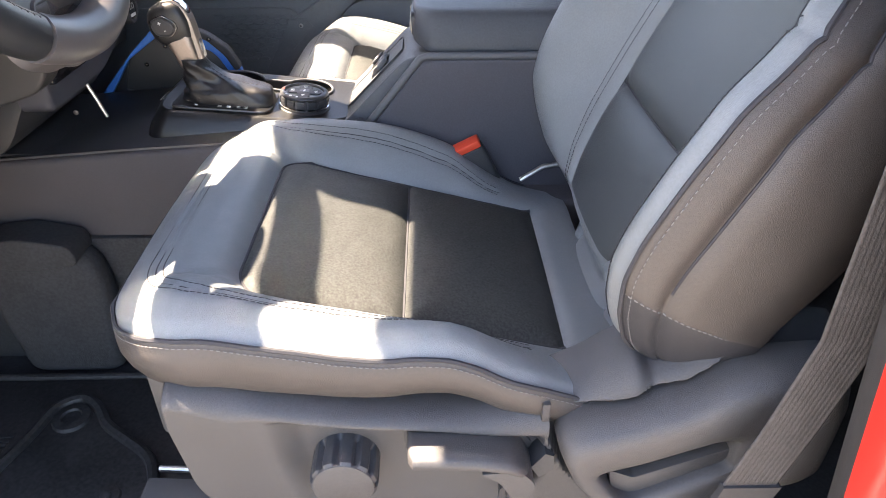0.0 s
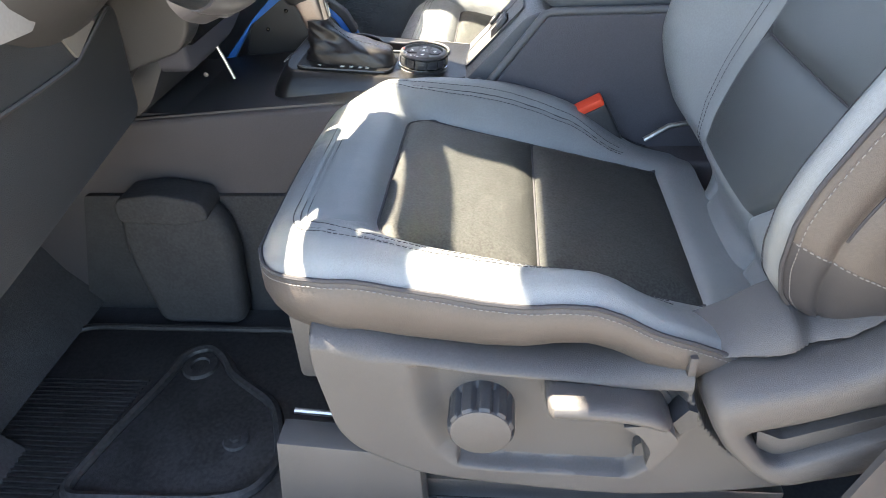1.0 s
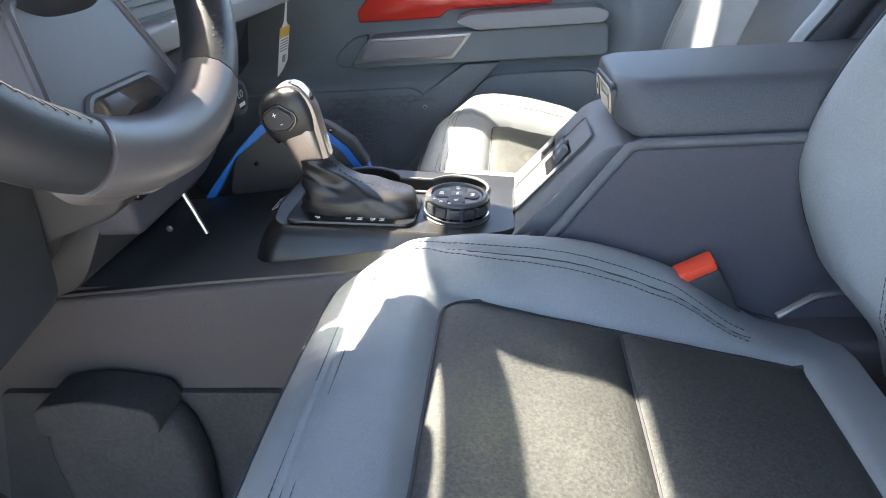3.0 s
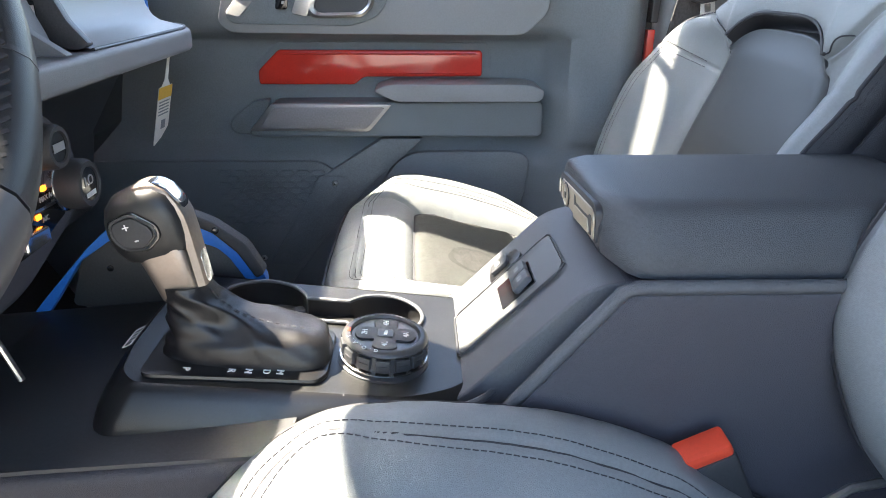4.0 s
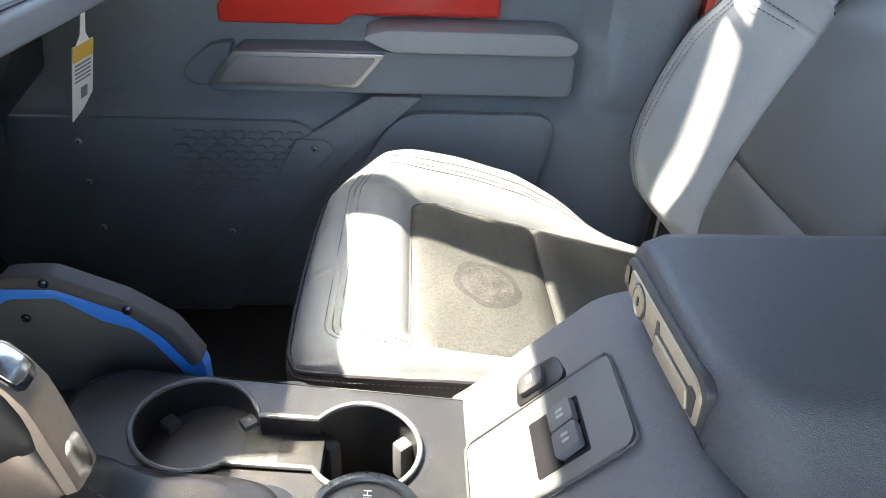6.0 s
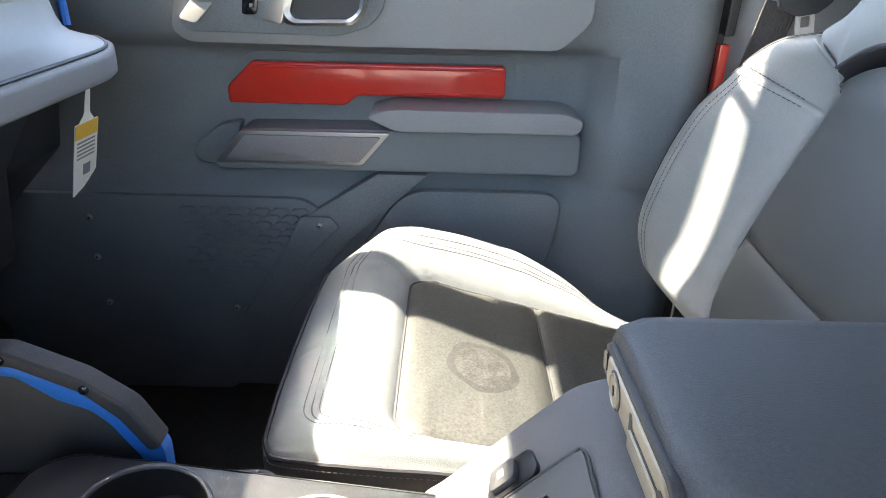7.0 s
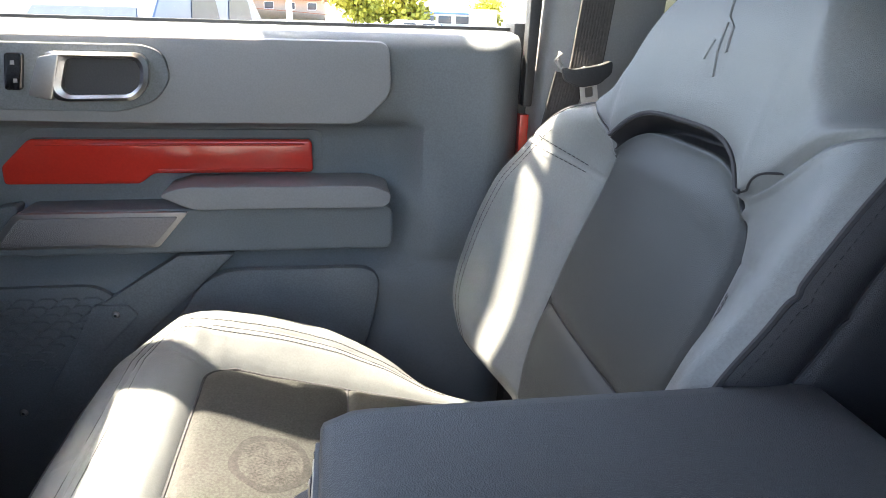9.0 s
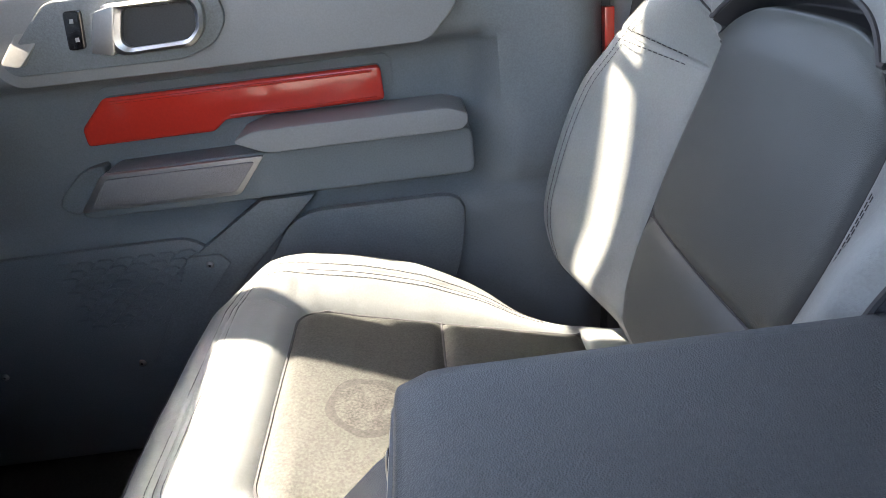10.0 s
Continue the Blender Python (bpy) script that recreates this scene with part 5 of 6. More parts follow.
part("lever_arm", prism(rounded([(0.108, 0.906), (0.144, 0.910), (0.158, 0.894), (0.161, 0.884), (0.141, 0.842), (0.134, 0.850), (0.137, 0.872), (0.126, 0.892), (0.108, 0.905)], 0.006), "y", 0.504, 0.548, 0.008, 3), SHIELD, lv)
part("slot", prism([(0.159, 0.889), (0.172, 0.909), (0.181, 0.905), (0.182, 0.886), (0.168, 0.874)], "y", 0.5255, 0.553, 0.0), BLACK, shield, "black slot beside the lever")
part("slot", prism([(0.131, 0.836), (0.143, 0.850), (0.152, 0.842), (0.140, 0.822), (0.131, 0.820)], "y", 0.540, 0.5535, 0.0), BLACK, shield, "black slot below the lever")
part("zip_end", box(0.166, 0.174, 0.534, 0.548, 0.945, 0.968, 0.002), WEBBING, d_seat, "grey woven zip end")
part("track_cover", prism([(-0.263, 0.811), (-0.10, 0.797), (-0.10, FLOOR), (-0.285, FLOOR)], "y", 0.546, 0.585, 0.004), SHIELD, d_seat, "pale grey track cover")
part("track_handle", to_bm(tube([(-0.256, 0.600, 0.806), (-0.22, 0.600, 0.803), (-0.12, 0.602, 0.797)], 0.0038, 10)), STEEL, d_seat, "bare steel adjuster bar")

# ---- centre console ----
CY = 1.165
con = thing("center_console", (0.0, CY, FLOOR), "dark plastic centre console with cup holders and arm rest box", "console")
part("tunnel", prism(rounded([(-0.74, 0.96), (-0.70, 0.995), (-0.40, 1.018), (-0.20, 1.030), (-0.16, 0.93), (0.62, 0.93), (0.62, FLOOR - 0.005), (-1.0, FLOOR - 0.005), (-1.0, 0.90)], 0.012), "y", 1.005, 1.296, 0.010, 3), TUNNEL, con, "grey brown side panel of the tunnel")
part("tunnel_carpet", prism(rounded([(-0.72, 0.875), (0.30, 0.875), (0.30, FLOOR - 0.005), (-0.80, FLOOR - 0.005)], 0.01), "y", 0.995, 1.01, 0.004), CARPET, con, "black carpet on the tunnel flank")
part("carpet_cap", prism(rounded([(-0.628, 0.900), (-0.56, 0.910), (-0.485, 0.895), (-0.478, 0.862), (-0.55, 0.852), (-0.634, 0.858)], 0.014), "y", 0.936, 1.0, 0.016, 3), CARPET, con, "moulded carpet cap")
part("carpet_bulge", prism(rounded([(-0.635, 0.885), (-0.47, 0.872), (-0.455, 0.80), (-0.47, FLOOR), (-0.63, FLOOR), (-0.65, 0.80)], 0.03), "y", 0.945, 1.0, 0.025, 4), CARPET, con, "rounded carpet bulge")
part("top_tray", prism(rounded([(-0.70, 1.02), (-0.34, 1.02), (-0.34, 1.28), (-0.70, 1.28)], 0.02), "z", 0.99, 1.012, 0.004), BLACK, con, "black open tray")

part("tunnel_top", prism([(-0.72, 0.985), (-0.70, 0.9985), (-0.40, 1.0215), (-0.21, 1.0325), (-0.21, 1.020), (-0.40, 1.010), (-0.70, 0.985)], "y", 1.012, 1.288, 0.001), BLACK, con, "black tunnel top")

# Raised shifter bezel with cup wells.
zt = lambda x: 1.062 - 0.10 * (x + 0.335)
out = [(-0.340, 1.066), (-0.12, 1.070), (-0.075, 1.092), (-0.045, 1.145), (-0.035, 1.25), (-0.055, 1.262), (-0.20, 1.266), (-0.335, 1.269), (-0.358, 1.25), (-0.360, 1.12), (-0.354, 1.082)]
out = rounded(out, 0.02, 6)
cx, cy = -0.2, 1.18
grow = lambda p, d: (p[0] + d * (1 if p[0] > cx else -1.2) * min(1, abs(p[0] - cx) / 0.15), p[1] + d * (1 if p[1] > cy else -1) * min(1, abs(p[1] - cy) / 0.08))
rings = []
for d, h in ((0.022, -0.13), (0.020, -0.040), (0.016, -0.026), (0.008, -0.010), (0.003, -0.002), (0.0, 0.0)):
    rings.append([(grow(p, d)[0], min(grow(p, d)[1], 1.274), zt(p[0]) + h) for p in out])
bez = part("shifter_bezel", to_bm(loft(rings, cap=False)), SATIN_BLACK, con, "smooth black shifter surround")
foot = [(grow(p, 0.0225)[0], min(grow(p, 0.0225)[1], 1.274)) for p in out]
part("bezel_foot", to_bm(tube([(x, y, 1.0365 + 0.058 * (x + 0.16) if x < -0.16 else 1.0365) for x, y in resample([p for p in foot if p[1] < 1.10 and p[0] > -0.345], 60, closed=False)], 0.0035, 8)), CONSOLE_MID, bez, "thin grey foot rim")
cups = ((-0.268, 1.219, 0.0445), (-0.148, 1.208, 0.042))
LOW, HIGH = 1.184, 1.231
def cup_arc(c, r, y0, y1, side, n=44):
    """The arc of a cup away from the channel that joins it to its neighbour."""
    a0, a1 = math.asin((y0 - c[1]) / r), math.asin((y1 - c[1]) / r)
    if side > 0:
        return [(c[0] + r * math.cos(a), c[1] + r * math.sin(a)) for a in np.linspace(math.pi - a0 - 2 * math.pi, math.pi - a1, n)]
    return [(c[0] + r * math.cos(a), c[1] + r * math.sin(a)) for a in np.linspace(a1, 2 * math.pi + a0, n)]
(xa, ya, ra), (xb, yb, rb) = cups
hole = cup_arc((xa, ya), ra, LOW, HIGH, -1) + cup_arc((xb, yb), rb, LOW, HIGH, 1)
bm = plate(out, [hole], "z", 1.0, 1.004)
for v in bm.verts:
    v.co.z += zt(v.co.x) - 1.0045
part("bezel_top", bm, CUP_PLATE, bez, "dark grey top plate")
core = lambda p: (p[0] + 0.0009 * (1 if p[0] < (xa if p[0] < -0.205 else xb) else -1), p[1] + 0.0009 * (1 if p[1] < 1.208 else -1))
hole = [core(p) for p in hole]
wv, wf = loft([[(x, y, zt(x) + 0.003) for x, y in hole], [(x, y, zt(x) - 0.02) for x, y in hole], [(x, y, zt(x) - 0.075) for x, y in hole]], cap=False)
wf.append(tuple(2 * len(hole) + k for k in range(len(hole))))
well = part("cup_well", to_bm((wv, wf)), CUP_PLATE, con, "deep black double cup holder")
# Raised rim whose grey colour paints the sky's highlight along the edge.
part("rim", to_bm(tube([(x, y, zt(x) + 0.002) for x, y in hole], 0.0021, 8, True)), CONSOLE_MID, well, "thin raised rim with its sky highlight in grey")
part("channel_floor", box(-0.238, -0.178, LOW - 0.002, HIGH + 0.002, 1.018, 1.032, 0.002), CUP_PLATE, well)
for x0, y0, r0 in cups:
    for a in (38, 142, 275):
        c, q = math.cos(radians(a)), math.sin(radians(a))
        part("rubber_tab", box(-0.006, 0.006, -0.010, 0.003, -0.056, -0.020, 0.003, m=pose(x0 + (r0 - 0.003) * c, y0 + (r0 - 0.003) * q, zt(x0), 0, 0, a - 90)), CONSOLE_MID, well, "grey rubber grip tab")
# Selector gate.
gate_o = rounded([(-0.338, 1.070), (-0.196, 1.078), (-0.188, 1.092), (-0.188, 1.160), (-0.20, 1.168), (-0.325, 1.168), (-0.338, 1.155)], 0.012)
bm = prism(gate_o, "z", 0.0, 0.006, 0.003)
for v in bm.verts:
    v.co.z += zt(v.co.x) - 0.001
part("gate_plate", bm, SATIN_BLACK, bez, "gloss black selector gate")
slope = Vector((1, 0, -0.10)).normalized()
for ch, x in (("P", -0.302), ("R", -0.266), ("N", -0.2525), ("D", -0.238), ("M", -0.2270)):
    lettering("gate_letter", ch, 0.0088, frame_of((x, 1.081 + (x + 0.302) * 0.06, zt(x) + 0.0058), (0, -1, 0), slope), WHITE_INK, bez)

# Gear shifter.
gs = thing("gear_shifter", (-0.27, 1.12, 1.06), "black and silver gear selector with a wrinkled leather boot", "gear shifter")
boot_l = lerp_table([(1.050, -0.331), (1.066, -0.331), (1.076, -0.329), (1.089, -0.3245), (1.108, -0.3225), (1.135, -0.322)])
boot_r = lerp_table([(1.050, -0.189), (1.066, -0.188), (1.074, -0.190), (1.080, -0.205), (1.086, -0.232), (1.093, -0.254), (1.104, -0.270), (1.116, -0.281), (1.128, -0.286), (1.142, -0.287)])
boot_w = lerp_table([(1.050, 0.037), (1.066, 0.037), (1.076, 0.035), (1.084, 0.031), (1.092, 0.028), (1.102, 0.024), (1.115, 0.0215), (1.142, 0.0185)])
rings = []
for z in np.r_[np.linspace(1.050, 1.076, 9), np.linspace(1.078, 1.128, 34)]:
    ring = []
    xl, xr, hy = boot_l(z), boot_r(z), boot_w(z)
    t = (z - 1.05) / 0.092
    for k in range(96):
        a = 2 * math.pi * k / 96
        e = 0.5 + 0.35 * smooth(t * 2.2)
        c, q = math.copysign(abs(math.cos(a)) ** e, math.cos(a)), math.copysign(abs(math.sin(a)) ** e, math.sin(a))
        x, y = 0.5 * (xl + xr) + 0.5 * (xr - xl) * c, 1.125 - 0.010 * smooth(t) + hy * q
        loose = smooth((z - 1.054) / 0.014) * smooth((1.136 - z) / 0.030)
        fold = 0.8 * noise.noise(Vector((x * 26 + z * 34, y * 22, z * 46))) + 0.3 * noise.noise(Vector((x * 62 + z * 70, y * 44, z * 96 + 3)))
        fold += 0.8 * bell((x + 0.240) + 1.5 * (z - 1.086), 0.012) * (c > -0.2)
        fold += 0.9 * (0.35 - abs(noise.noise(Vector((x * 34 + z * 52, y * 18, z * 30 + 7)))) * 2.2)
        g = 0.0030 * loose * fold
        ring.append((x + g * math.cos(a), y + g * math.sin(a) * 1.2, z + 0.9 * g - 0.10 * (x + 0.262) * smooth((1.07 - z) / 0.02)))
    rings.append(ring)
BOOT = material("boot_leather", (0.011, 0.0105, 0.012), 0.36, vary=0.2, scale=30, bump=0.2, grain=1600, voronoi=True)
KNOB = material("knob_leather", (0.016, 0.016, 0.017), 0.40, vary=0.12, scale=40, bump=0.10, grain=2600, voronoi=True)
boot = part("boot", to_bm(loft(rings)), BOOT, gs, "wrinkled black leather boot", 70)
bst = part("boot_stitching", to_bm(dashes([(boot_r(z) - 0.0010, 1.112, z + 0.0028) for z in np.linspace(1.126, 1.079, 27)], 0.004, 0.003, 0.0007)), THREAD_DARK, boot)
bst["kind"] = "stuff"
# Handle axis leans forward to the top; knob is a rounded block with a button on its flank.
km = frame_of((-0.304, 1.116, 1.128), (1, 0, 0.26), (0, 1, 0.02))
sup = lambda hx, hy, z, e, ox=0.0, oy=0.0, n=56: [km @ Vector((ox + hx * math.copysign(abs(math.cos(a)) ** e, math.cos(a)), oy + hy * math.copysign(abs(math.sin(a)) ** e, math.sin(a)), z)) for a in [2 * math.pi * k / n for k in range(n)]]
part("collar", to_bm(loft([sup(0.0160, 0.0150, -0.010, 0.45, -0.003), sup(0.0172, 0.0162, -0.007, 0.45, -0.003), sup(0.0185, 0.0175, 0.016, 0.45, -0.003), sup(0.0205, 0.0188, 0.034, 0.45, -0.003), sup(0.0195, 0.0178, 0.037, 0.45, -0.003)])), COLLAR, gs, "warm satin silver collar", 30)
knob = part("knob", to_bm(loft([sup(0.0200, 0.0175, 0.029, 0.5, -0.004), sup(0.0265, 0.0188, 0.0325, 0.55, -0.006), sup(0.0305, 0.0208, 0.043, 0.6, -0.0075), sup(0.0318, 0.0217, 0.055, 0.62, -0.0075), sup(0.0308, 0.0214, 0.066, 0.66, -0.007), sup(0.0275, 0.0198, 0.0765, 0.7, -0.006), sup(0.0205, 0.0165, 0.0840, 0.8, -0.005), sup(0.008, 0.007, 0.0875, 1, -0.004)])), KNOB, gs, "rounded black leather knob", 60)
# The spine follows one line over the top of the knob and down its back.
spine_line = [Vector(p) for p in resample([(-0.0040, 0.0872), (0.0040, 0.0878), (0.0115, 0.0858), (0.0185, 0.0790), (0.0232, 0.0685), (0.0252, 0.0560), (0.0242, 0.0420), (0.0226, 0.0300), (0.0205, 0.0120), (0.0185, -0.0040)], 41, closed=False)]
def over_spine(k, across, out):
    """A point beside line point k: across the handle, and out from it."""
    along = (spine_line[min(k + 1, 40)] - spine_line[max(k - 1, 0)]).normalized()
    p = spine_line[k] + Vector((-along.y, along.x)) * out
    return km @ Vector((p.x, across, p.y))
sp_part = part("silver_spine", to_bm(loft([[over_spine(k, y, o) for y, o in ((0.0135, -0.0050), (0.0115, 0.0004), (0.0085, 0.0016), (0.0, 0.0020), (-0.0085, 0.0016), (-0.0115, 0.0004), (-0.0135, -0.0050))] for k in range(41)], closed=False)), COLLAR, gs, "warm satin silver spine", 40)
def spine_pad(k0, k1, half, high):
    """A low pad with rounded ends that lies on the spine between two of its points."""
    rows = []
    for k in range(k0, k1 + 1):
        e = min(k - k0, k1 - k) / 2.5
        w = half * (0.55 + 0.45 * math.sqrt(max(0.0, 1 - max(0.0, 1 - e) ** 2)))
        h = high * smooth(min(1.0, e + 0.15))
        rows.append([over_spine(k, w, 0.0006), over_spine(k, w * 0.93, 0.0017 + h), over_spine(k, w * 0.5, 0.0020 + h * 1.15), over_spine(k, 0, 0.0021 + h * 1.2), over_spine(k, -w * 0.5, 0.0020 + h * 1.15), over_spine(k, -w * 0.93, 0.0017 + h), over_spine(k, -w, 0.0006)])
    return to_bm(loft(rows, closed=False))
part("window_rim", spine_pad(4, 16, 0.0098, 0.0004), GLOSS_BLACK, sp_part, "dark frame of the chrome cap")
part("chrome_cap", spine_pad(5, 15, 0.0084, 0.0012), CHROME, sp_part, "mirror chrome cap", 40)
part("chrome_foot", spine_pad(30, 40, 0.0075, 0.0003), CHROME, sp_part, "mirror chrome foot", 40)
bmx = frame_of(km @ Vector((-0.0115, -0.0216, 0.0568)), km.to_3x3() @ Vector((1, 0, 0)), km.to_3x3() @ Vector((0, 0.05, 1)))
pent = [(-0.0132, 0.0100), (0.0032, 0.0132), (0.0148, 0.0016), (0.0148, -0.0064), (0.0048, -0.0132), (-0.0096, -0.0100), (-0.0148, -0.0016)]
part("button_bezel", prism(rounded([(p[0] * 1.30, p[1] * 1.30) for p in pent], 0.004), "z", -0.004, 0.0020, 0.0015, m=bmx), GLOSS_BLACK, knob)
part("button_ring", to_bm(tube([bmx @ Vector((p[0] * 1.12, p[1] * 1.12, 0.0024)) for p in resample(rounded(pent, 0.004), 60)], 0.0013, 6, True)), HANDLE_RUBBER, knob)
bt = part("shift_button", prism(rounded(pent, 0.004), "z", 0.0, 0.0045, 0.0015, m=bmx), HANDLE_RUBBER, knob, "rubber plus and minus button")
lettering("plus", "+", 0.0105, bmx @ pose(-0.0025, 0.0055, 0.0048), WHITE_INK, bt)
lettering("minus", "-", 0.012, bmx @ pose(0.0016, -0.005, 0.0048), WHITE_INK, bt)

# Drive mode dial.
DIAL = material("grey_dial_plastic", (0.045, 0.045, 0.047), 0.36, vary=0.08, scale=20, bump=0.15, grain=1500)
dc = Vector((-0.143, 1.129, zt(-0.143)))
dm = frame_of(dc, slope, (0, 1, 0))
dl = part("mode_dial", to_bm(lathe([(0.0415, -0.004), (0.0410, 0.001), (0.0365, 0.003), (0.0355, 0.006), (0.0355, 0.020), (0.0370, 0.0215), (0.0382, 0.0228), (0.0376, 0.0246), (0.0345, 0.0266), (0.0315, 0.0268), (0.0302, 0.0256), (0.0298, 0.0236), (0.0, 0.0236)], 96, dm)), DIAL, con, "round drive mode dial with a grey top ring", 40)
part("dial_band", to_bm(lathe([(0.0374, 0.0035), (0.0398, 0.0045), (0.0398, 0.0058), (0.0374, 0.0068)], 80, dm)), CHROME, dl, "bright chrome band")
for k in range(14):
    gm = dm @ pose(0, 0, 0, 0, 0, 360 * k / 14)
    part("grip_pad", prism(rounded([(-0.0062, 0.0085), (0.0062, 0.0085), (0.0062, 0.0200), (-0.0062, 0.0200)], 0.0012), "y", -0.0392, -0.0345, 0.0012, m=gm), BLACK, dl)
    part("pad_rib", prism([(-0.0045, 0.0135), (0.0045, 0.0135), (0.0045, 0.0150), (-0.0045, 0.0150)], "y", -0.0397, -0.0388, 0.0, m=gm), DIAL, dl)
cross = []
for k in range(4):
    for da, rr in ((-27, 0.0245), (-16, 0.0268), (0, 0.0275), (16, 0.0268), (27, 0.0245), (45, 0.0135)):
        cross.append((rr * math.cos(radians(90 * k + da)), rr * math.sin(radians(90 * k + da))))
part("button_cross", prism(rounded(cross, 0.002), "z", 0.0232, 0.0254, 0.0008, m=dm), HANDLE_RUBBER, dl, "black four-way button pad")
for txt, a in (("4H", 90), ("4A", 0), ("4L", 270), ("2H", 180)):
    x, y = 0.0185 * math.cos(radians(a)), 0.0185 * math.sin(radians(a))
    lettering("mode_text", txt, 0.0076, dm @ pose(x, y, 0.0255, 0, 0, 90), WHITE_INK, dl, 0.0002)
part("centre_button", prism(rounded([(-0.0068, -0.0068), (0.0068, -0.0068), (0.0068, 0.0068), (-0.0068, 0.0068)], 0.002), "z", 0.0250, 0.0262, 0.0006, m=dm), DIAL, dl)
part("symbol", prism(rounded([(-0.0018, -0.0040), (0.0016, -0.0034), (0.0018, 0.0038), (-0.0008, 0.0030)], 0.0008), "z", 0.0261, 0.0265, 0.0, m=dm), WHITE_INK, dl)
for word, start, step in (("G.O.A.T.", 258, 9.5), ("MODES", 135, 14)):
    for k, ch in enumerate(word):
        a = radians(start - step * k)
        lettering("dial_letter", ch, 0.0056, dm @ pose(0.0334 * math.cos(a), 0.0334 * math.sin(a), 0.0268, 0, 0, math.degrees(a) - 90), BLACK if word == "MODES" else WHITE_INK, dl, 0.0002)
part("pointer", box(-0.0345, -0.0308, -0.0032, 0.0032, 0.0262, 0.0272, 0.0005, m=dm), BUCKLE_RED, dl, "orange red pointer")

# Sloped switch deck and storage box.
deck = part("switch_deck", prism(rounded([(-0.082, 1.028), (-0.070, 1.037), (0.022, 1.130), (0.045, 1.138), (0.062, 1.138), (0.062, 0.90), (-0.10, 0.90)], 0.01), "y", 1.082, 1.275, 0.016, 4), CONSOLE_MID, con, "sloped grey switch deck")
sd, sn = Vector((0.088, 0, 0.089)).normalized(), Vector((-0.089, 0, 0.088)).normalized()
sm = frame_of((-0.027, 1.176, 1.083), sd, (0, 1, 0))
part("switch_plate", prism(rounded([(-0.064, -0.034), (-0.058, -0.038), (0.058, -0.038), (0.064, -0.03), (0.064, 0.034), (0.058, 0.038), (-0.064, 0.036)], 0.006), "z", -0.004, 0.0014, 0.001, m=sm), SWITCH_PLATE, deck, "grey switch plate")
part("plate_groove", to_bm(tube([sm @ Vector((x, y, 0.0012)) for x, y in resample(rounded([(-0.0655, -0.0395), (0.0655, -0.0395), (0.0655, 0.0385), (-0.0655, 0.0375)], 0.006), 60)], 0.0012, 6, True)), BLACK, deck)
part("switch_well", prism(rounded([(-0.007, -0.0265), (0.034, -0.0265), (0.034, 0.019), (-0.007, 0.019)], 0.002), "z", 0.001, 0.0022, 0.0, m=sm), GLOSS_BLACK, deck, "dark switch well")
for y in (-0.0145, 0.0055):
    wsw = part("window_switch", prism(rounded([(0.012, y - 0.0095), (0.0325, y - 0.0095), (0.0325, y + 0.0095), (0.012, y + 0.0095)], 0.003), "z", 0.000, 0.007, 0.002, m=sm @ pose(0, 0, 0, 0, -6)), CONSOLE_MID, deck, "grey window switch")
    for dy in (-0.0022, 0.0022):
        part("symbol", box(0.0195, 0.025, y + dy - 0.0011, y + dy + 0.0011, 0.0065, 0.0098, 0.0, m=sm), BEZEL_GREY, wsw)
mf = part("mirror_switch", prism(rounded([(-0.014, 0.0395), (0.026, 0.0395), (0.030, 0.047), (0.026, 0.066), (-0.010, 0.066)], 0.006), "z", -0.002, 0.0025, 0.001, m=sm), SATIN_BLACK, deck, "small framed mirror switch")
part("switch_cap", prism(rounded([(-0.008, 0.044), (0.014, 0.044), (0.016, 0.062), (-0.006, 0.062)], 0.005), "z", 0.002, 0.0075, 0.002, m=sm), BLACK, mf)
part("symbol", box(0.001, 0.006, 0.050, 0.056, 0.0072, 0.0078, 0.0, m=sm), WHITE_INK, mf)
part("storage_box", prism(rounded([(-0.09, 0.955), (-0.052, 1.006), (0.052, 1.138), (0.36, 1.140), (0.36, FLOOR), (-0.09, FLOOR)], 0.008), "y", 1.060, 1.276, 0.010, 3), DARK, con, "dark purple grey storage box side")
part("box_edge", to_bm(tube([(-0.058, 1.064, 1.008), (0.048, 1.064, 1.139), (0.06, 1.064, 1.1425), (0.355, 1.064, 1.1425)], 0.006, 10)), CONSOLE_MID, con, "rounded grey edge moulding")
near_y = lerp_table([(0.0375, 1.110), (0.043, 1.099), (0.053, 1.086), (0.065, 1.078), (0.08, 1.075), (0.36, 1.075)])
base_z = lerp_table([(0.0375, 1.155), (0.050, 1.149), (0.062, 1.144), (0.36, 1.144)])
prof = [(0.0, 0.0), (-0.002, 0.14), (0.004, 0.45), (0.017, 0.80), (0.022, 0.90), (0.029, 0.965), (0.038, 0.995)]
rings = []
for x, k in ((0.0385, 0.0), (0.0375, 0.45), (0.0375, 0.86), (0.0395, 0.955), (0.045, 0.99), (0.055, 1.0), (0.065, 1.0), (0.08, 1.0), (0.20, 1.0), (0.330, 1.0), (0.340, 0.985), (0.345, 0.93), (0.345, 0.0)):
    y0, z0 = near_y(x), base_z(x)
    top = z0 + (1.201 - z0) * max(k, 0.02)
    far = 1.265 - 0.008 * smooth((0.06 - x) / 0.02)
    ring = [(x, y0 + dy * 0.9, z0 + (top - z0) * h) for dy, h in prof]
    ring += [(x, far - 0.020, top), (x, far - 0.008, top - 0.004 * k), (x, far - 0.004, z0 + (top - z0) * 0.75), (x, far, z0 + (top - z0) * 0.5), (x, far - 0.002, z0)]
    rings.append(ring)
lid = part("armrest_lid", to_bm(loft(rings)), LID, con, "padded dark arm rest lid", 50)
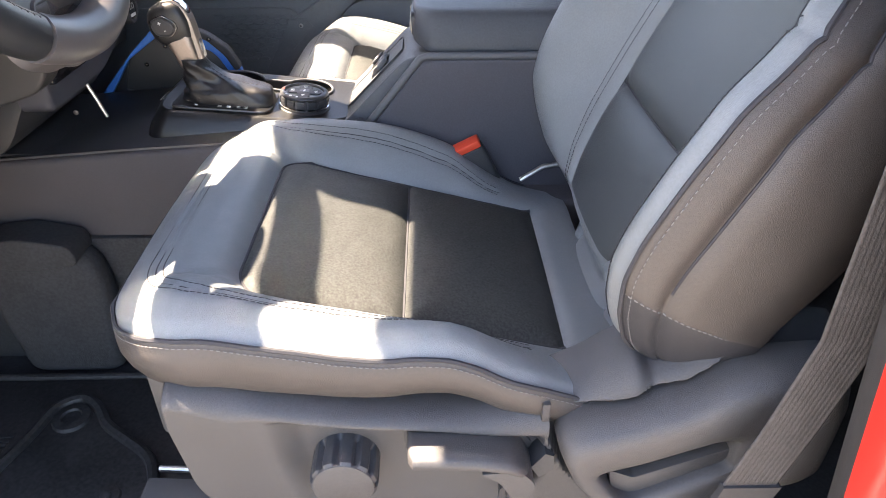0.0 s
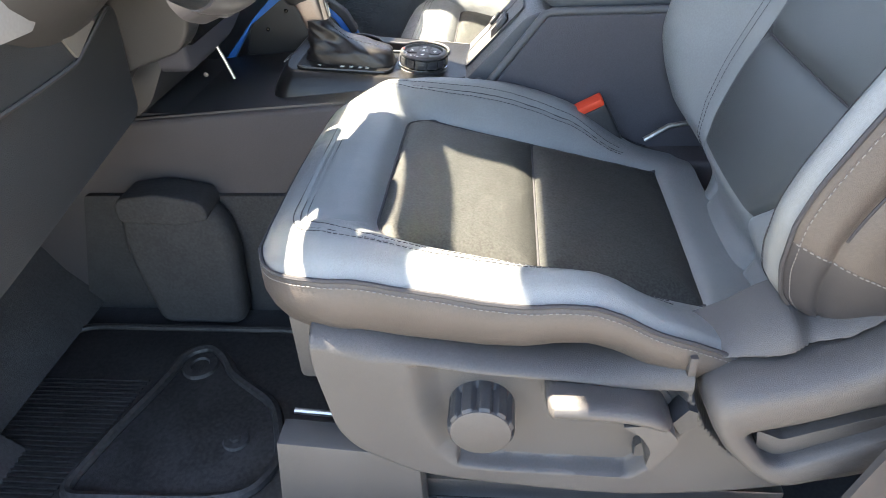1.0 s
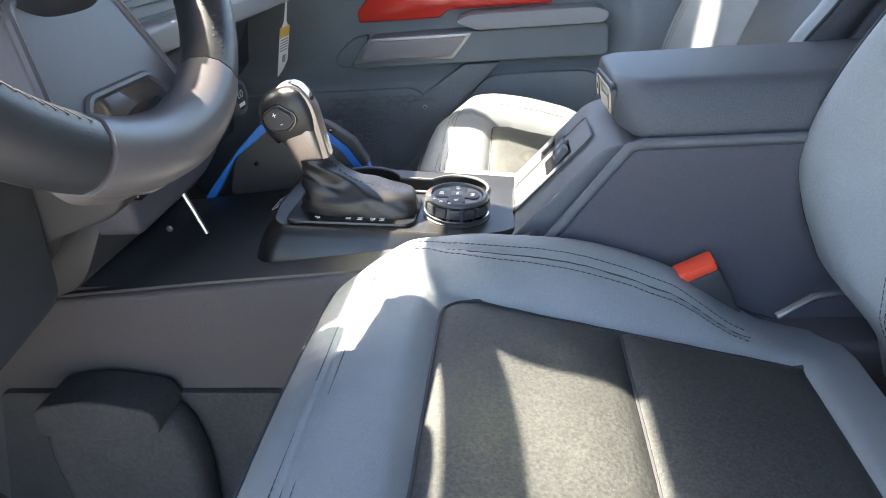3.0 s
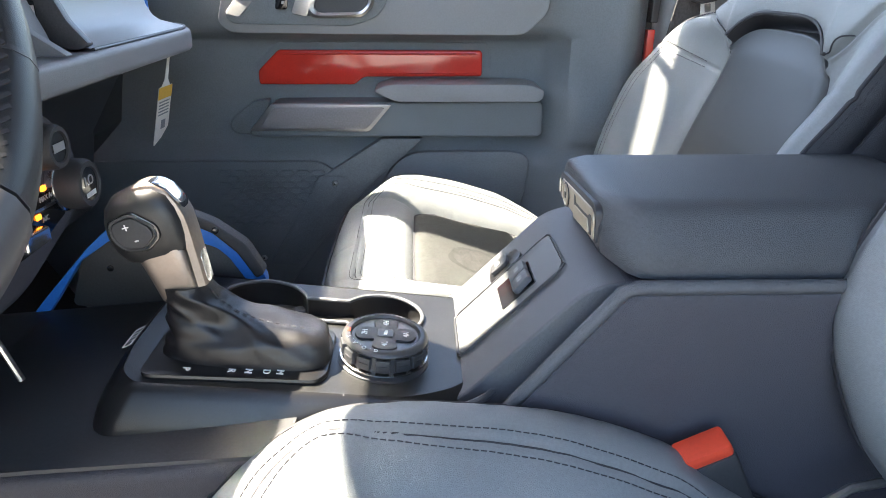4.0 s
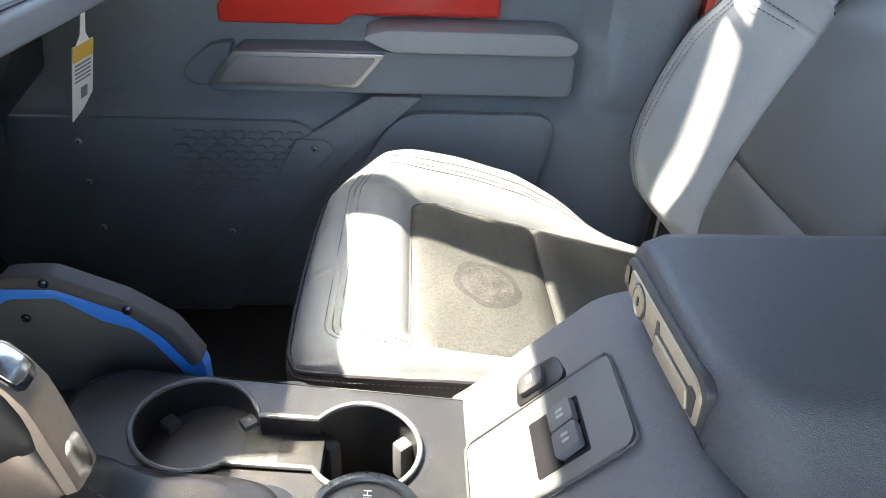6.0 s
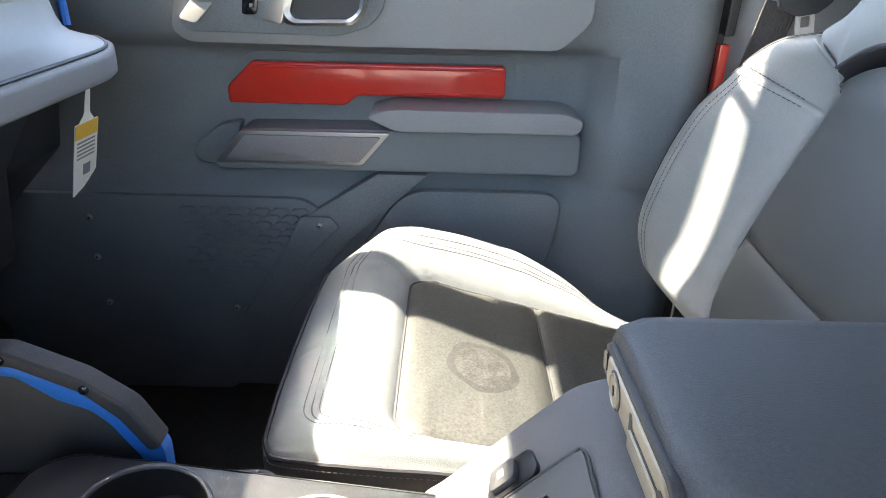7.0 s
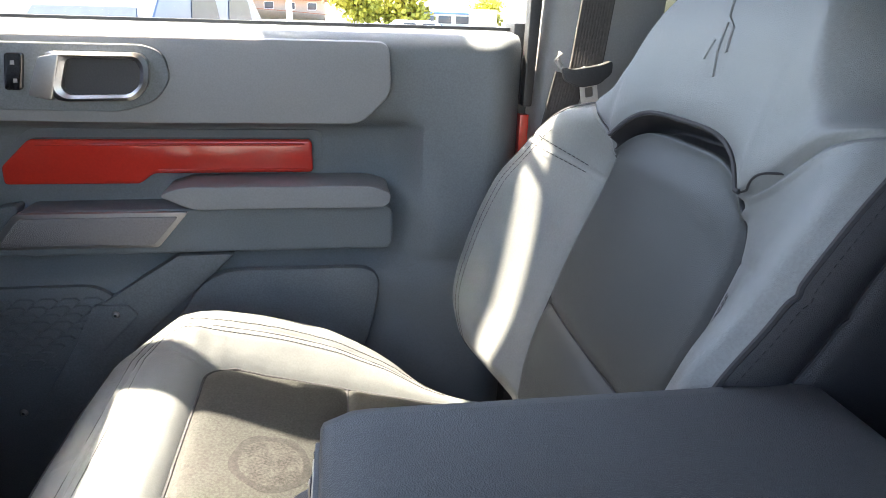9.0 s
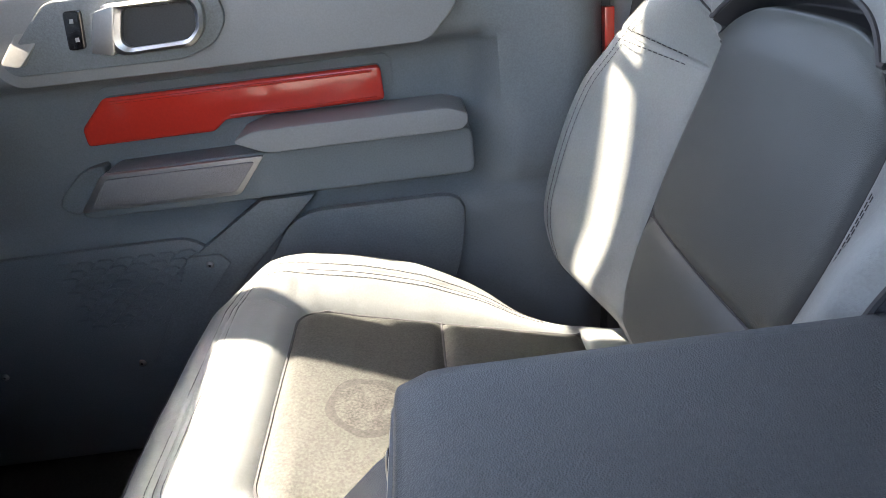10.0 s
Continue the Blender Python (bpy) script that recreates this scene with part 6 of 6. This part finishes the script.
fm = frame_of((0.0372, 1.162, 1.1715), (0, -1, 0), (-0.06, 0, 1))
part("latch_frame", prism(rounded([(-0.094, -0.016), (-0.094, 0.006), (-0.086, 0.012), (0.038, 0.021), (0.048, 0.016), (0.048, -0.013)], 0.005), "z", -0.004, 0.0022, 0.001, m=fm), BLACK, lid, "dark latch surround")
lp = part("latch_plate", prism(rounded([(-0.082, -0.0135), (-0.080, 0.007), (0.036, 0.0155), (0.045, 0.011), (0.045, -0.0105)], 0.004), "z", -0.003, 0.0038, 0.0012, m=fm), BEIGE, lid, "beige latch plate")
part("latch_gap", prism(rounded([(-0.024, -0.013), (-0.024, 0.0085), (-0.019, 0.0085), (-0.018, 0.002), (0.030, 0.006), (0.034, 0.010), (0.041, 0.009), (0.041, -0.0075)], 0.002), "z", 0.003, 0.0042, 0.0, m=fm), BLACK, lp)
part("latch_handle", prism(rounded([(-0.0205, -0.0125), (-0.0205, -0.0005), (0.030, 0.0040), (0.035, -0.0075)], 0.002), "z", 0.003, 0.0056, 0.0010, m=fm), BEIGE, lp, "beige latch lever")
part("end_slot", prism(rounded([(-0.093, -0.011), (-0.092, 0.003), (-0.084, 0.006), (-0.084, -0.009)], 0.003), "z", 0.002, 0.0036, 0.0, m=fm), GLOSS_BLACK, lid, "black slot beside the latch plate")
lkm = fm @ pose(-0.057, -0.003, 0.0032)
part("lock_ring", to_bm(lathe([(0.0105, 0.0), (0.0105, 0.0022), (0.0094, 0.0026), (0.0088, 0.0018), (0.0, 0.0018)], 32, lkm)), BEIGE, lp, "round lock ring")
part("lock_groove", to_bm(lathe([(0.0122, 0.0006), (0.0122, 0.0012), (0.0106, 0.0012), (0.0106, 0.0006)], 32, lkm)), BLACK, lp)
part("lock_slot", box(-0.0012, 0.0012, -0.003, 0.003, 0.0012, 0.0026, 0.0, m=lkm), BLACK, lp)

# Grab handle on the passenger flank of the console.
GH = pose(0, 0, -0.013)
gh = thing("grab_handle", (-0.38, 1.284, 1.014), "curved console grab handle with black rubber and blue trim", "grab handle")
part("blue_trim", prism(rounded([(-0.585, 0.972), (-0.530, 1.036), (-0.470, 1.100), (-0.420, 1.144), (-0.378, 1.143), (-0.333, 1.122), (-0.305, 1.098), (-0.280, 1.066), (-0.281, 1.004), (-0.299, 1.004), (-0.298, 1.054), (-0.318, 1.088), (-0.330, 1.100), (-0.352, 1.108), (-0.380, 1.129), (-0.416, 1.128), (-0.480, 1.084), (-0.518, 1.032), (-0.565, 0.972)], 0.006), "y", 1.286, 1.300, 0.003, m=GH), BLUE, gh, "bright blue trim strip")
rub = part("rubber_top", prism(rounded([(-0.418, 1.139), (-0.418, 1.148), (-0.410, 1.151), (-0.379, 1.152), (-0.330, 1.130), (-0.298, 1.105), (-0.280, 1.070), (-0.290, 1.064), (-0.308, 1.095), (-0.332, 1.118), (-0.377, 1.139)], 0.005), "y", 1.282, 1.302, 0.005, 3, m=GH), HANDLE_RUBBER, gh, "black rubber grip")
part("handle_web", prism(rounded([(-0.50, 1.03), (-0.478, 1.090), (-0.416, 1.132), (-0.378, 1.133), (-0.325, 1.100), (-0.298, 1.055), (-0.300, 1.006), (-0.34, 1.006)], 0.008), "y", 1.290, 1.298, 0.002, m=GH), BLACK, gh, "black handle web")
for x, z, p in ((-0.383, 1.146, rub), (-0.328, 1.122, rub), (-0.315, 1.048, gh), (-0.41, 1.108, gh), (-0.45, 1.075, gh)):
    yb = 1.282 if p is rub else 1.290
    part("bolt", to_bm(lathe([(0.0038, -0.001), (0.0036, 0.0015), (0.0024, 0.0026), (0.0, 0.0028)], 16, GH @ frame_of((x, yb, z), (1, 0, 0), (0, 0, 1)))), GLOSS_BLACK, p, "small black bolt")

# Parts behind the shifter: warning card and a bright stay.
cm = frame_of((-0.372, 1.152, 1.0540), (0, 1, 0), (-0.88, 0, -0.47)) @ Matrix.Scale(0.66, 4)
card = part("label_card", prism(rounded([(-0.026, -0.010), (0.024, -0.010), (0.028, 0.010), (-0.022, 0.012)], 0.004), "z", 0.0, 0.0012, 0.0003, m=cm), PAPER)
tagged(card, "small white printed label on the console ahead of the shifter", "label")
for k in range(3):
    part("print_bar", box(-0.010 + 0.011 * k, -0.003 + 0.011 * k, -0.006, 0.006, 0.0011, 0.0015, 0.0, m=cm), BLACK, card)
part("seal_mark", to_bm(lathe([(0.0055, 0.0011), (0.0055, 0.0015), (0.0, 0.0015)], 20, cm @ pose(-0.018, 0.001, 0))), BLACK, card)
stay = part("dash_stay", to_bm(tube([(-0.482, 1.12, 1.090), (-0.472, 1.12, 1.062), (-0.462, 1.12, 1.030)], 0.003, 8)), SATIN, dash, "thin silver edge strip")
part("stay_screw", to_bm(lathe([(0.004, 0), (0.004, 0.002), (0.0, 0.0024)], 14, frame_of((-0.51, 1.12, 1.038), (1, 0, 0), (0, 0, 1)))), STEEL, dash)

# ---- belts, buckle, tag, mat ----
bk = thing("seat_belt_buckle", (0.15, 1.033, 0.95), "black seat belt buckle with an orange red button", "buckle")
bkm = frame_of((0.132, 1.036, 0.981), (0.89, 0, 0.45), (0, 1, 0.12))
part("body", prism(rounded([(-0.022, -0.013), (0.024, -0.013), (0.024, 0.013), (-0.022, 0.013)], 0.006), "z", -0.09, 0.030, 0.004, m=bkm), BLACK, bk, "black buckle body")
part("button", prism(rounded([(-0.0205, -0.0115), (0.0225, -0.0115), (0.0225, 0.0125), (-0.0205, 0.0125)], 0.004), "z", 0.029, 0.041, 0.003, m=bkm @ pose(0, 0, 0)), BUCKLE_RED, bk, "orange red press button")
part("stalk", to_bm(tube([(0.125, 1.036, 0.93), (0.15, 1.03, 0.86), (0.20, 1.02, 0.80)], 0.012, 10)), BLACK, bk)
strap = part("anchor_strap", to_bm(tube([(0.20, 1.01, 0.965), (0.235, 1.015, 0.985), (0.28, 1.02, 0.99)], 0.004, 8)), STEEL, bk, "bright metal anchor strip")


def webbing(name, path, width, normal, label):
    """A ribbed belt that follows a path, with real thickness."""
    pts = [Vector(p) for p in resample(path, 60, closed=False)]
    nrm = Vector(normal).normalized()
    rings = []
    for i, p in enumerate(pts):
        t = (pts[min(i + 1, 59)] - pts[max(i - 1, 0)]).normalized()
        side = t.cross(nrm).normalized()
        n2 = side.cross(t)
        ring = []
        for k in range(33):
            s = -1 + 2 * k / 32
            ring.append(p + side * s * width / 2 + n2 * (0.0009 + 0.0004 * math.cos(s * 11 * math.pi)))
        for k in range(33):
            s = 1 - 2 * k / 32
            ring.append(p + side * s * width / 2 - n2 * 0.0009)
        rings.append(ring)
    ob = part(name, to_bm(loft(rings)), WEBBING, None, "", 80)
    return tagged(ob, label, "seat belt")


b_belt = webbing("seat_belt", [(0.375, 0.468, 1.40), (0.380, 0.468, 1.20), (0.382, 0.468, 1.10), (0.362, 0.467, 1.00), (0.345, 0.466, 0.935), (0.32, 0.466, 0.84), (0.30, 0.466, 0.70)], 0.047, (0, -1, 0), "dark ribbed seat belt webbing beside the pillar")
part("belt_sleeve", to_bm(loft([[(x + 0.346 + 0.026 * sx, 0.4655 + 0.0035 * sy, z) for sx, sy in ((-1, -1), (1, -1), (1, 1), (-1, 1))] for x, z in ((0.0, 0.935), (-0.024, 0.84), (-0.044, 0.72))])), HANDLE_RUBBER, b_belt, "stitched black belt sleeve")
p_belt = webbing("seat_belt", [(0.460, 1.885, 1.80), (0.420, 1.875, 1.45), (0.408, 1.866, 1.365), (0.402, 1.858, 1.335)], 0.047, (-0.1, -1, 0), "dark ribbed passenger seat belt hanging by the pillar")
p_belt2 = webbing("seat_belt", [(0.398, 1.905, 1.330), (0.372, 1.905, 1.20), (0.36, 1.905, 1.0), (0.35, 1.905, 0.70)], 0.047, (-0.1, -1, 0), "dark lower webbing behind the passenger seat")
tg = thing("belt_tongue", (0.392, 1.855, 1.30), "black and steel seat belt tongue", "belt tongue")
tm = frame_of((0.402, 1.848, 1.336), (1, 0, 0.18), (-0.15, 0, 1))
part("tongue_body", prism(rounded([(-0.036, 0.016), (-0.034, -0.004), (-0.014, -0.016), (0.014, -0.016), (0.034, -0.004), (0.036, 0.014), (0.02, 0.010), (-0.02, 0.010)], 0.006), "z", -0.006, 0.008, 0.004, m=tm), BLACK, tg, "black plastic tongue body")
to = resample(rounded([(-0.0125, -0.010), (0.0125, -0.010), (0.0125, -0.044), (-0.0125, -0.044)], 0.004), 40)
ti = resample(rounded([(-0.006, -0.018), (0.006, -0.018), (0.006, -0.032), (-0.006, -0.032)], 0.002), 40)
part("tongue_plate", to_bm([(lambda vf: ([tm @ Vector(v) for v in vf[0]], vf[1]))(loft([[lift(p, "z", 0.0) for p in to], [lift(p, "z", 0.0025) for p in to], [lift(p, "z", 0.0025) for p in ti], [lift(p, "z", 0.0) for p in ti], [lift(p, "z", 0.0) for p in to]], cap=False))][0]), TONGUE, tg, "bright steel tongue")
part("guide", to_bm(tube([tm @ Vector(p) for p in ((-0.036, 0.016, 0.0), (-0.043, 0.026, 0.002), (-0.036, 0.036, 0.003))], 0.004, 8)), BEZEL_GREY, tg)

hang = thing("paper_tag", (-0.505, 1.66, 1.21), "white paper tag with a yellow band hanging under the dash", "tag")
TY = 1.665
hm = frame_of((-0.494, TY, 1.215), (0.07, 0.9975, 0.0), (0.25, -0.06, 1))
part("loop", prism(rounded([(-0.004, 0.035), (0.004, 0.035), (0.006, -0.004), (0.016, -0.014), (-0.016, -0.014), (-0.006, -0.004)], 0.003), "z", -0.0004, 0.0004, 0.0, m=hm), PAPER, hang)
part("sheet", prism(rounded([(-0.024, -0.014), (0.024, -0.014), (0.024, -0.082), (0.0, -0.098), (-0.024, -0.106)], 0.002), "z", -0.0005, 0.0005, 0.0, m=hm), PAPER, hang)
part("band", prism([(-0.0238, -0.0145), (0.0238, -0.0145), (0.0238, -0.033), (-0.0238, -0.033)], "z", 0.0005, 0.0010, 0.0, m=hm), YELLOW, hang, "yellow printed band")
for k in range(5):
    part("print_bar", prism([(-0.019, -0.037 - 0.005 * k), (0.018, -0.037 - 0.005 * k), (0.018, -0.039 - 0.005 * k), (-0.019, -0.039 - 0.005 * k)], "z", 0.0005, 0.0009, 0.0, m=hm), DOOR_TRIM, hang)
part("code_block", prism([(-0.005, -0.068), (0.010, -0.068), (0.010, -0.082), (-0.005, -0.082)], "z", 0.0005, 0.0009, 0.0, m=hm), DOOR_TRIM, hang)

# Rubber floor mat with ribs, raised edge and a fastener.
mat_ = thing("floor_mat", (-0.45, 0.70, FLOOR), "black rubber floor mat with ribs and a raised edge", "floor mat")
MZ = FLOOR + 0.006
part("mat_sheet", prism(rounded([(-0.80, 0.50), (-0.20, 0.50), (-0.20, 0.80), (-0.33, 0.94), (-0.80, 0.94)], 0.06, 8), "z", FLOOR + 0.0005, MZ, 0.002), RUBBER, mat_)
part("mat_lip", to_bm(tube([(x, y, MZ + 0.004) for x, y in resample(rounded([(-0.79, 0.51), (-0.21, 0.51), (-0.21, 0.795), (-0.335, 0.93), (-0.79, 0.93)], 0.06, 8), 120)], 0.006, 8, True)), RUBBER, mat_, "raised rubber edge")
part("heel_ridge", to_bm(tube([(x, y, MZ + 0.003) for x, y in resample(rounded([(-0.615, 0.58), (-0.595, 0.68), (-0.558, 0.80), (-0.548, 0.862), (-0.51, 0.885), (-0.472, 0.855), (-0.45, 0.82), (-0.357, 0.756), (-0.320, 0.66), (-0.345, 0.60), (-0.40, 0.585)], 0.03, 5), 120)], 0.009, 8, True)), RUBBER, mat_, "raised rubber ridge")
ribs = [box(-0.785, -0.625 + (y - 0.58) * 0.18, y, y + 0.004, MZ - 0.001, MZ + 0.003, 0.0) for y in np.arange(0.53, 0.80, 0.009)]
rb = bmesh.new()
for r in ribs:
    joined(rb, r)
rbo = part("mat_ribs", rb, RUBBER, mat_, "fine parallel ribs")
rbo["kind"] = "stuff"
part("fastener", to_bm(lathe([(0.020, 0.0), (0.018, 0.004), (0.008, 0.005), (0.007, 0.010), (0.0, 0.011)], 28, pose(-0.399, 0.689, MZ))), RUBBER, mat_, "round mat fastener")
part("fastener", to_bm(lathe([(0.030, 0.0), (0.028, 0.006), (0.016, 0.007), (0.014, 0.003), (0.0, 0.003)], 28, pose(-0.512, 0.838, MZ))), RUBBER, mat_, "round mat fastener")
# ---- outside the window ----
GLASS_DARK = material("dark_car_glass", (0.06, 0.08, 0.11), 0.08, vary=0.1, coat=0.5)
WHITE_PAINT = material("white_car_paint", (0.75, 0.76, 0.78), 0.3, vary=0.03, coat=1.0)
BLUE_PAINT = material("blue_car_paint", (0.10, 0.14, 0.24), 0.3, vary=0.05, coat=1.0)
DARK_PAINT = material("dark_car_paint", (0.03, 0.035, 0.045), 0.3, vary=0.05, coat=1.0)
STUCCO = material("pale_stucco", (0.55, 0.48, 0.40), 0.9, vary=0.1, scale=1.5)
TILE = material("brown_roof_tiles", (0.32, 0.15, 0.09), 0.9, vary=0.25, scale=2.0)
BLUE_METAL = material("blue_fascia", (0.10, 0.25, 0.55), 0.5, vary=0.05)
WHITE_WALL = material("white_building_wall", (0.7, 0.7, 0.68), 0.8, vary=0.05, scale=1.0)
LEAF = material("yellow_green_leaves", (0.42, 0.42, 0.07), 0.7, vary=0.4, scale=2.0)
BARK = material("grey_bark", (0.12, 0.09, 0.07), 0.9, vary=0.3, scale=5)
POLE = material("grey_pole_paint", (0.55, 0.55, 0.55), 0.6)


def parked_car(label, at, turn, paint, length, height, suv):
    m = pose(at[0], at[1], 0, 0, 0, turn)
    car = thing("parked_car", (at[0], at[1], 0), label, "car")
    L, W, H = length, 1.85, height
    belt = H * 0.62
    side = [(-L / 2, 0.45), (-L / 2 + 0.05, belt * 0.85), (-L / 2 + 0.9, belt), (L / 2 - 0.25, belt), (L / 2, belt * 0.92), (L / 2, 0.35), (-L / 2, 0.30)]
    part("body", prism(rounded(side, 0.12), "y", -W / 2, W / 2, 0.10, 3, m=m), paint, car)
    r0, r1 = (-L / 2 + 1.3, L / 2 - (0.15 if suv else 0.6))
    cab = [(r0, belt - 0.02), (r0 + 0.6, H - 0.06), (r0 + 0.9, H), (r1 - 0.45, H), (r1, belt - 0.02)]
    rf = part("roof", prism(rounded(cab, 0.1), "y", -W / 2 + 0.14, W / 2 - 0.14, 0.08, 3, m=m), paint, car)
    for s in (-1, 1):
        for x0, x1 in ((r0 + 0.45, r0 + 1.25), (r0 + 1.33, r0 + 2.15)):
            part("side_window", prism(rounded([(x0 + 0.1, belt + 0.03), (x0 + 0.28, H - 0.12), (x1, H - 0.12), (x1 + 0.05, belt + 0.03)], 0.05), "y", s * (W / 2 - 0.15), s * (W / 2 - 0.13), 0.0, m=m), GLASS_DARK, rf)
    part("windscreen", prism([(-0.72, 0), (0.72, 0), (0.62, 0.55), (-0.62, 0.55)], "z", 0, 0.02, 0.0, m=m @ frame_of((r0 + 0.02, 0, belt + 0.02), (0, -1, 0), (0.58, 0, H - belt))), GLASS_DARK, rf)
    part("rear_window", prism([(-0.72, 0), (0.72, 0), (0.62, 0.38), (-0.62, 0.38)], "z", 0, 0.03, 0.0, m=m @ frame_of((r1 + 0.01, 0, belt + 0.05), (0, 1, 0), (-0.42, 0, H - belt))), GLASS_DARK, rf)
    for s in (-1, 1):
        part("mirror", box(r0 + 0.35, r0 + 0.5, s * (W / 2 + 0.02) - 0.08, s * (W / 2 + 0.02) + 0.08, belt, belt + 0.15, 0.03, m=m), paint, car)
        part("tail_lamp", box(L / 2 - 0.03, L / 2 + 0.02, s * (W / 2 - 0.2) - 0.12, s * (W / 2 - 0.2) + 0.12, belt * 0.75, belt * 0.9, 0.02, m=m), RED_PAINT, car)
        for x in (-L / 2 + 0.9, L / 2 - 0.9):
            wl = part("wheel", to_bm(lathe([(0.20, 0.12), (0.33, 0.12), (0.35, 0.09), (0.35, -0.09), (0.33, -0.12), (0.2, -0.12)], 28, m @ frame_of((x, s * (W / 2 - 0.12), 0.35), (1, 0, 0), (0, 0, 1)))), RUBBER, car)
            part("rim", to_bm(lathe([(0.20, 0.11), (0.18, 0.10), (0.0, 0.10)], 20, m @ frame_of((x, s * (W / 2 - 0.12), 0.35), (1, 0, 0), (0, 0, 1)))), SATIN, wl)
    return car


parked_car("blue grey parked off-road car in sunlight", (-3.35, 6.6), 205, BLUE_PAINT, 4.7, 1.78, True)
parked_car("dark blue parked off-road car", (-1.9, 11.3), 250, BLUE_PAINT, 4.6, 1.68, True)
parked_car("white parked hatchback beside others", (-3.6, 16.0), 240, WHITE_PAINT, 4.4, 1.62, True)
parked_car("white parked saloon far off", (4.2, 34.0), 190, WHITE_PAINT, 4.5, 1.30, False)

house = thing("house", (-12, 200, 0), "tan stuccoed house with brown tiled roof", "house")
part("wall", box(-34, -1.6, 200, 214, 0, 5.2, 0.02), STUCCO, house)
part("roof", prism([(-36, 5.0), (-18, 8.2), (-0.2, 5.0), (-0.2, 4.8), (-36, 4.8)], "y", 198.5, 215, 0.03), TILE, house)
part("porch_roof", prism([(-36, 3.6), (-1.0, 1.6), (-1.0, 1.4), (-36, 3.4)], "y", 192, 199, 0.03), TILE, house)
for x in (-28.0, -22.5, -17.0, -11.5, -6.0):
    w = part("window", box(x, x + 2.2, 199.9, 200.0, 2.6, 4.2, 0.02), GLASS_DARK, house)
    part("frame", ring_prism(resample([(x - 0.2, 2.4), (x + 2.4, 2.4), (x + 2.4, 4.4), (x - 0.2, 4.4)], 16), resample([(x, 2.6), (x + 2.2, 2.6), (x + 2.2, 4.2), (x, 4.2)], 16), "y", 199.85, 199.98), WHITE_PAINT, w)

shop = thing("low_building", (22, 150, 0), "white low building with a blue roof edge", "building")
part("wall", box(13.6, 28.5, 150, 162, 0, 2.3, 0.02), WHITE_WALL, shop)
part("roof", box(12.8, 29.3, 148.6, 163, 2.3, 2.62, 0.04), BLUE_METAL, shop, "blue roof edge")
for x in (14.4, 18.0, 21.6, 25.2):
    part("window", box(x, x + 2.6, 149.9, 150.0, 0.5, 1.9, 0.02), GLASS_DARK, shop)
pier = part("masonry_pier", box(26.5, 31.5, 140, 142, 0, 3.3, 0.05), STUCCO)
tagged(pier, "brown masonry pier before the low building", "pier")
pole = part("lamp_post", to_bm(tube([(-1.42, 28, 0), (-1.42, 28, 4), (-1.42, 28, 9)], lambda t: 0.11 - 0.03 * t, 12)), POLE)
tagged(pole, "pale grey steel lamp post", "lamp post")


def tree(label, at, height, spread, seed):
    rng = random.Random(seed)
    t = thing("tree", (*at, 0), label, "tree", "trees behind the lot")
    items = [tube([(at[0], at[1], 0), (at[0] + 0.1, at[1], height * 0.25), (at[0], at[1], height * 0.5)], lambda q: 0.28 - 0.16 * q, 10)]
    tips = []
    for k in range(9):
        a = 2 * math.pi * k / 9 + rng.uniform(-0.3, 0.3)
        e = Vector((at[0] + spread * 0.7 * math.cos(a) * rng.uniform(0.5, 1), at[1] + spread * 0.7 * math.sin(a) * rng.uniform(0.5, 1), height * rng.uniform(0.12, 0.95)))
        s = Vector((at[0], at[1], height * rng.uniform(0.25, 0.45)))
        items.append(tube([s, s.lerp(e, 0.5) + Vector((0, 0, 0.2)), e], lambda q: 0.12 - 0.09 * q, 7))
        tips += [e, s.lerp(e, 0.6)]
    part("trunk", to_bm(merged(items)), BARK, t)
    verts, faces = [], []
    for k in range(2600):
        c = rng.choice(tips)
        p = c + Vector((rng.gauss(0, spread * 0.22), rng.gauss(0, spread * 0.22), rng.gauss(0, height * 0.09)))
        u = Vector((rng.uniform(-1, 1), rng.uniform(-1, 1), rng.uniform(-1, 1))).normalized() * 0.42
        v = u.cross(Vector((rng.uniform(-1, 1), rng.uniform(-1, 1), rng.uniform(-1, 1)))).normalized() * 0.26
        i = len(verts)
        verts += [p - u, p - v, p + u, p + v]
        faces.append((i, i + 1, i + 2, i + 3))
    finish("crown", verts, faces, LEAF, t)
    return t


tree("yellow green leafy tree behind the parking lot", (3.4, 100), 6.5, 4.2, 3)
tree("yellow green leafy tree beside the low building", (9.6, 100), 7.0, 4.6, 5)
tree("green leafy tree behind the low building", (40, 190), 8.0, 5.0, 7)
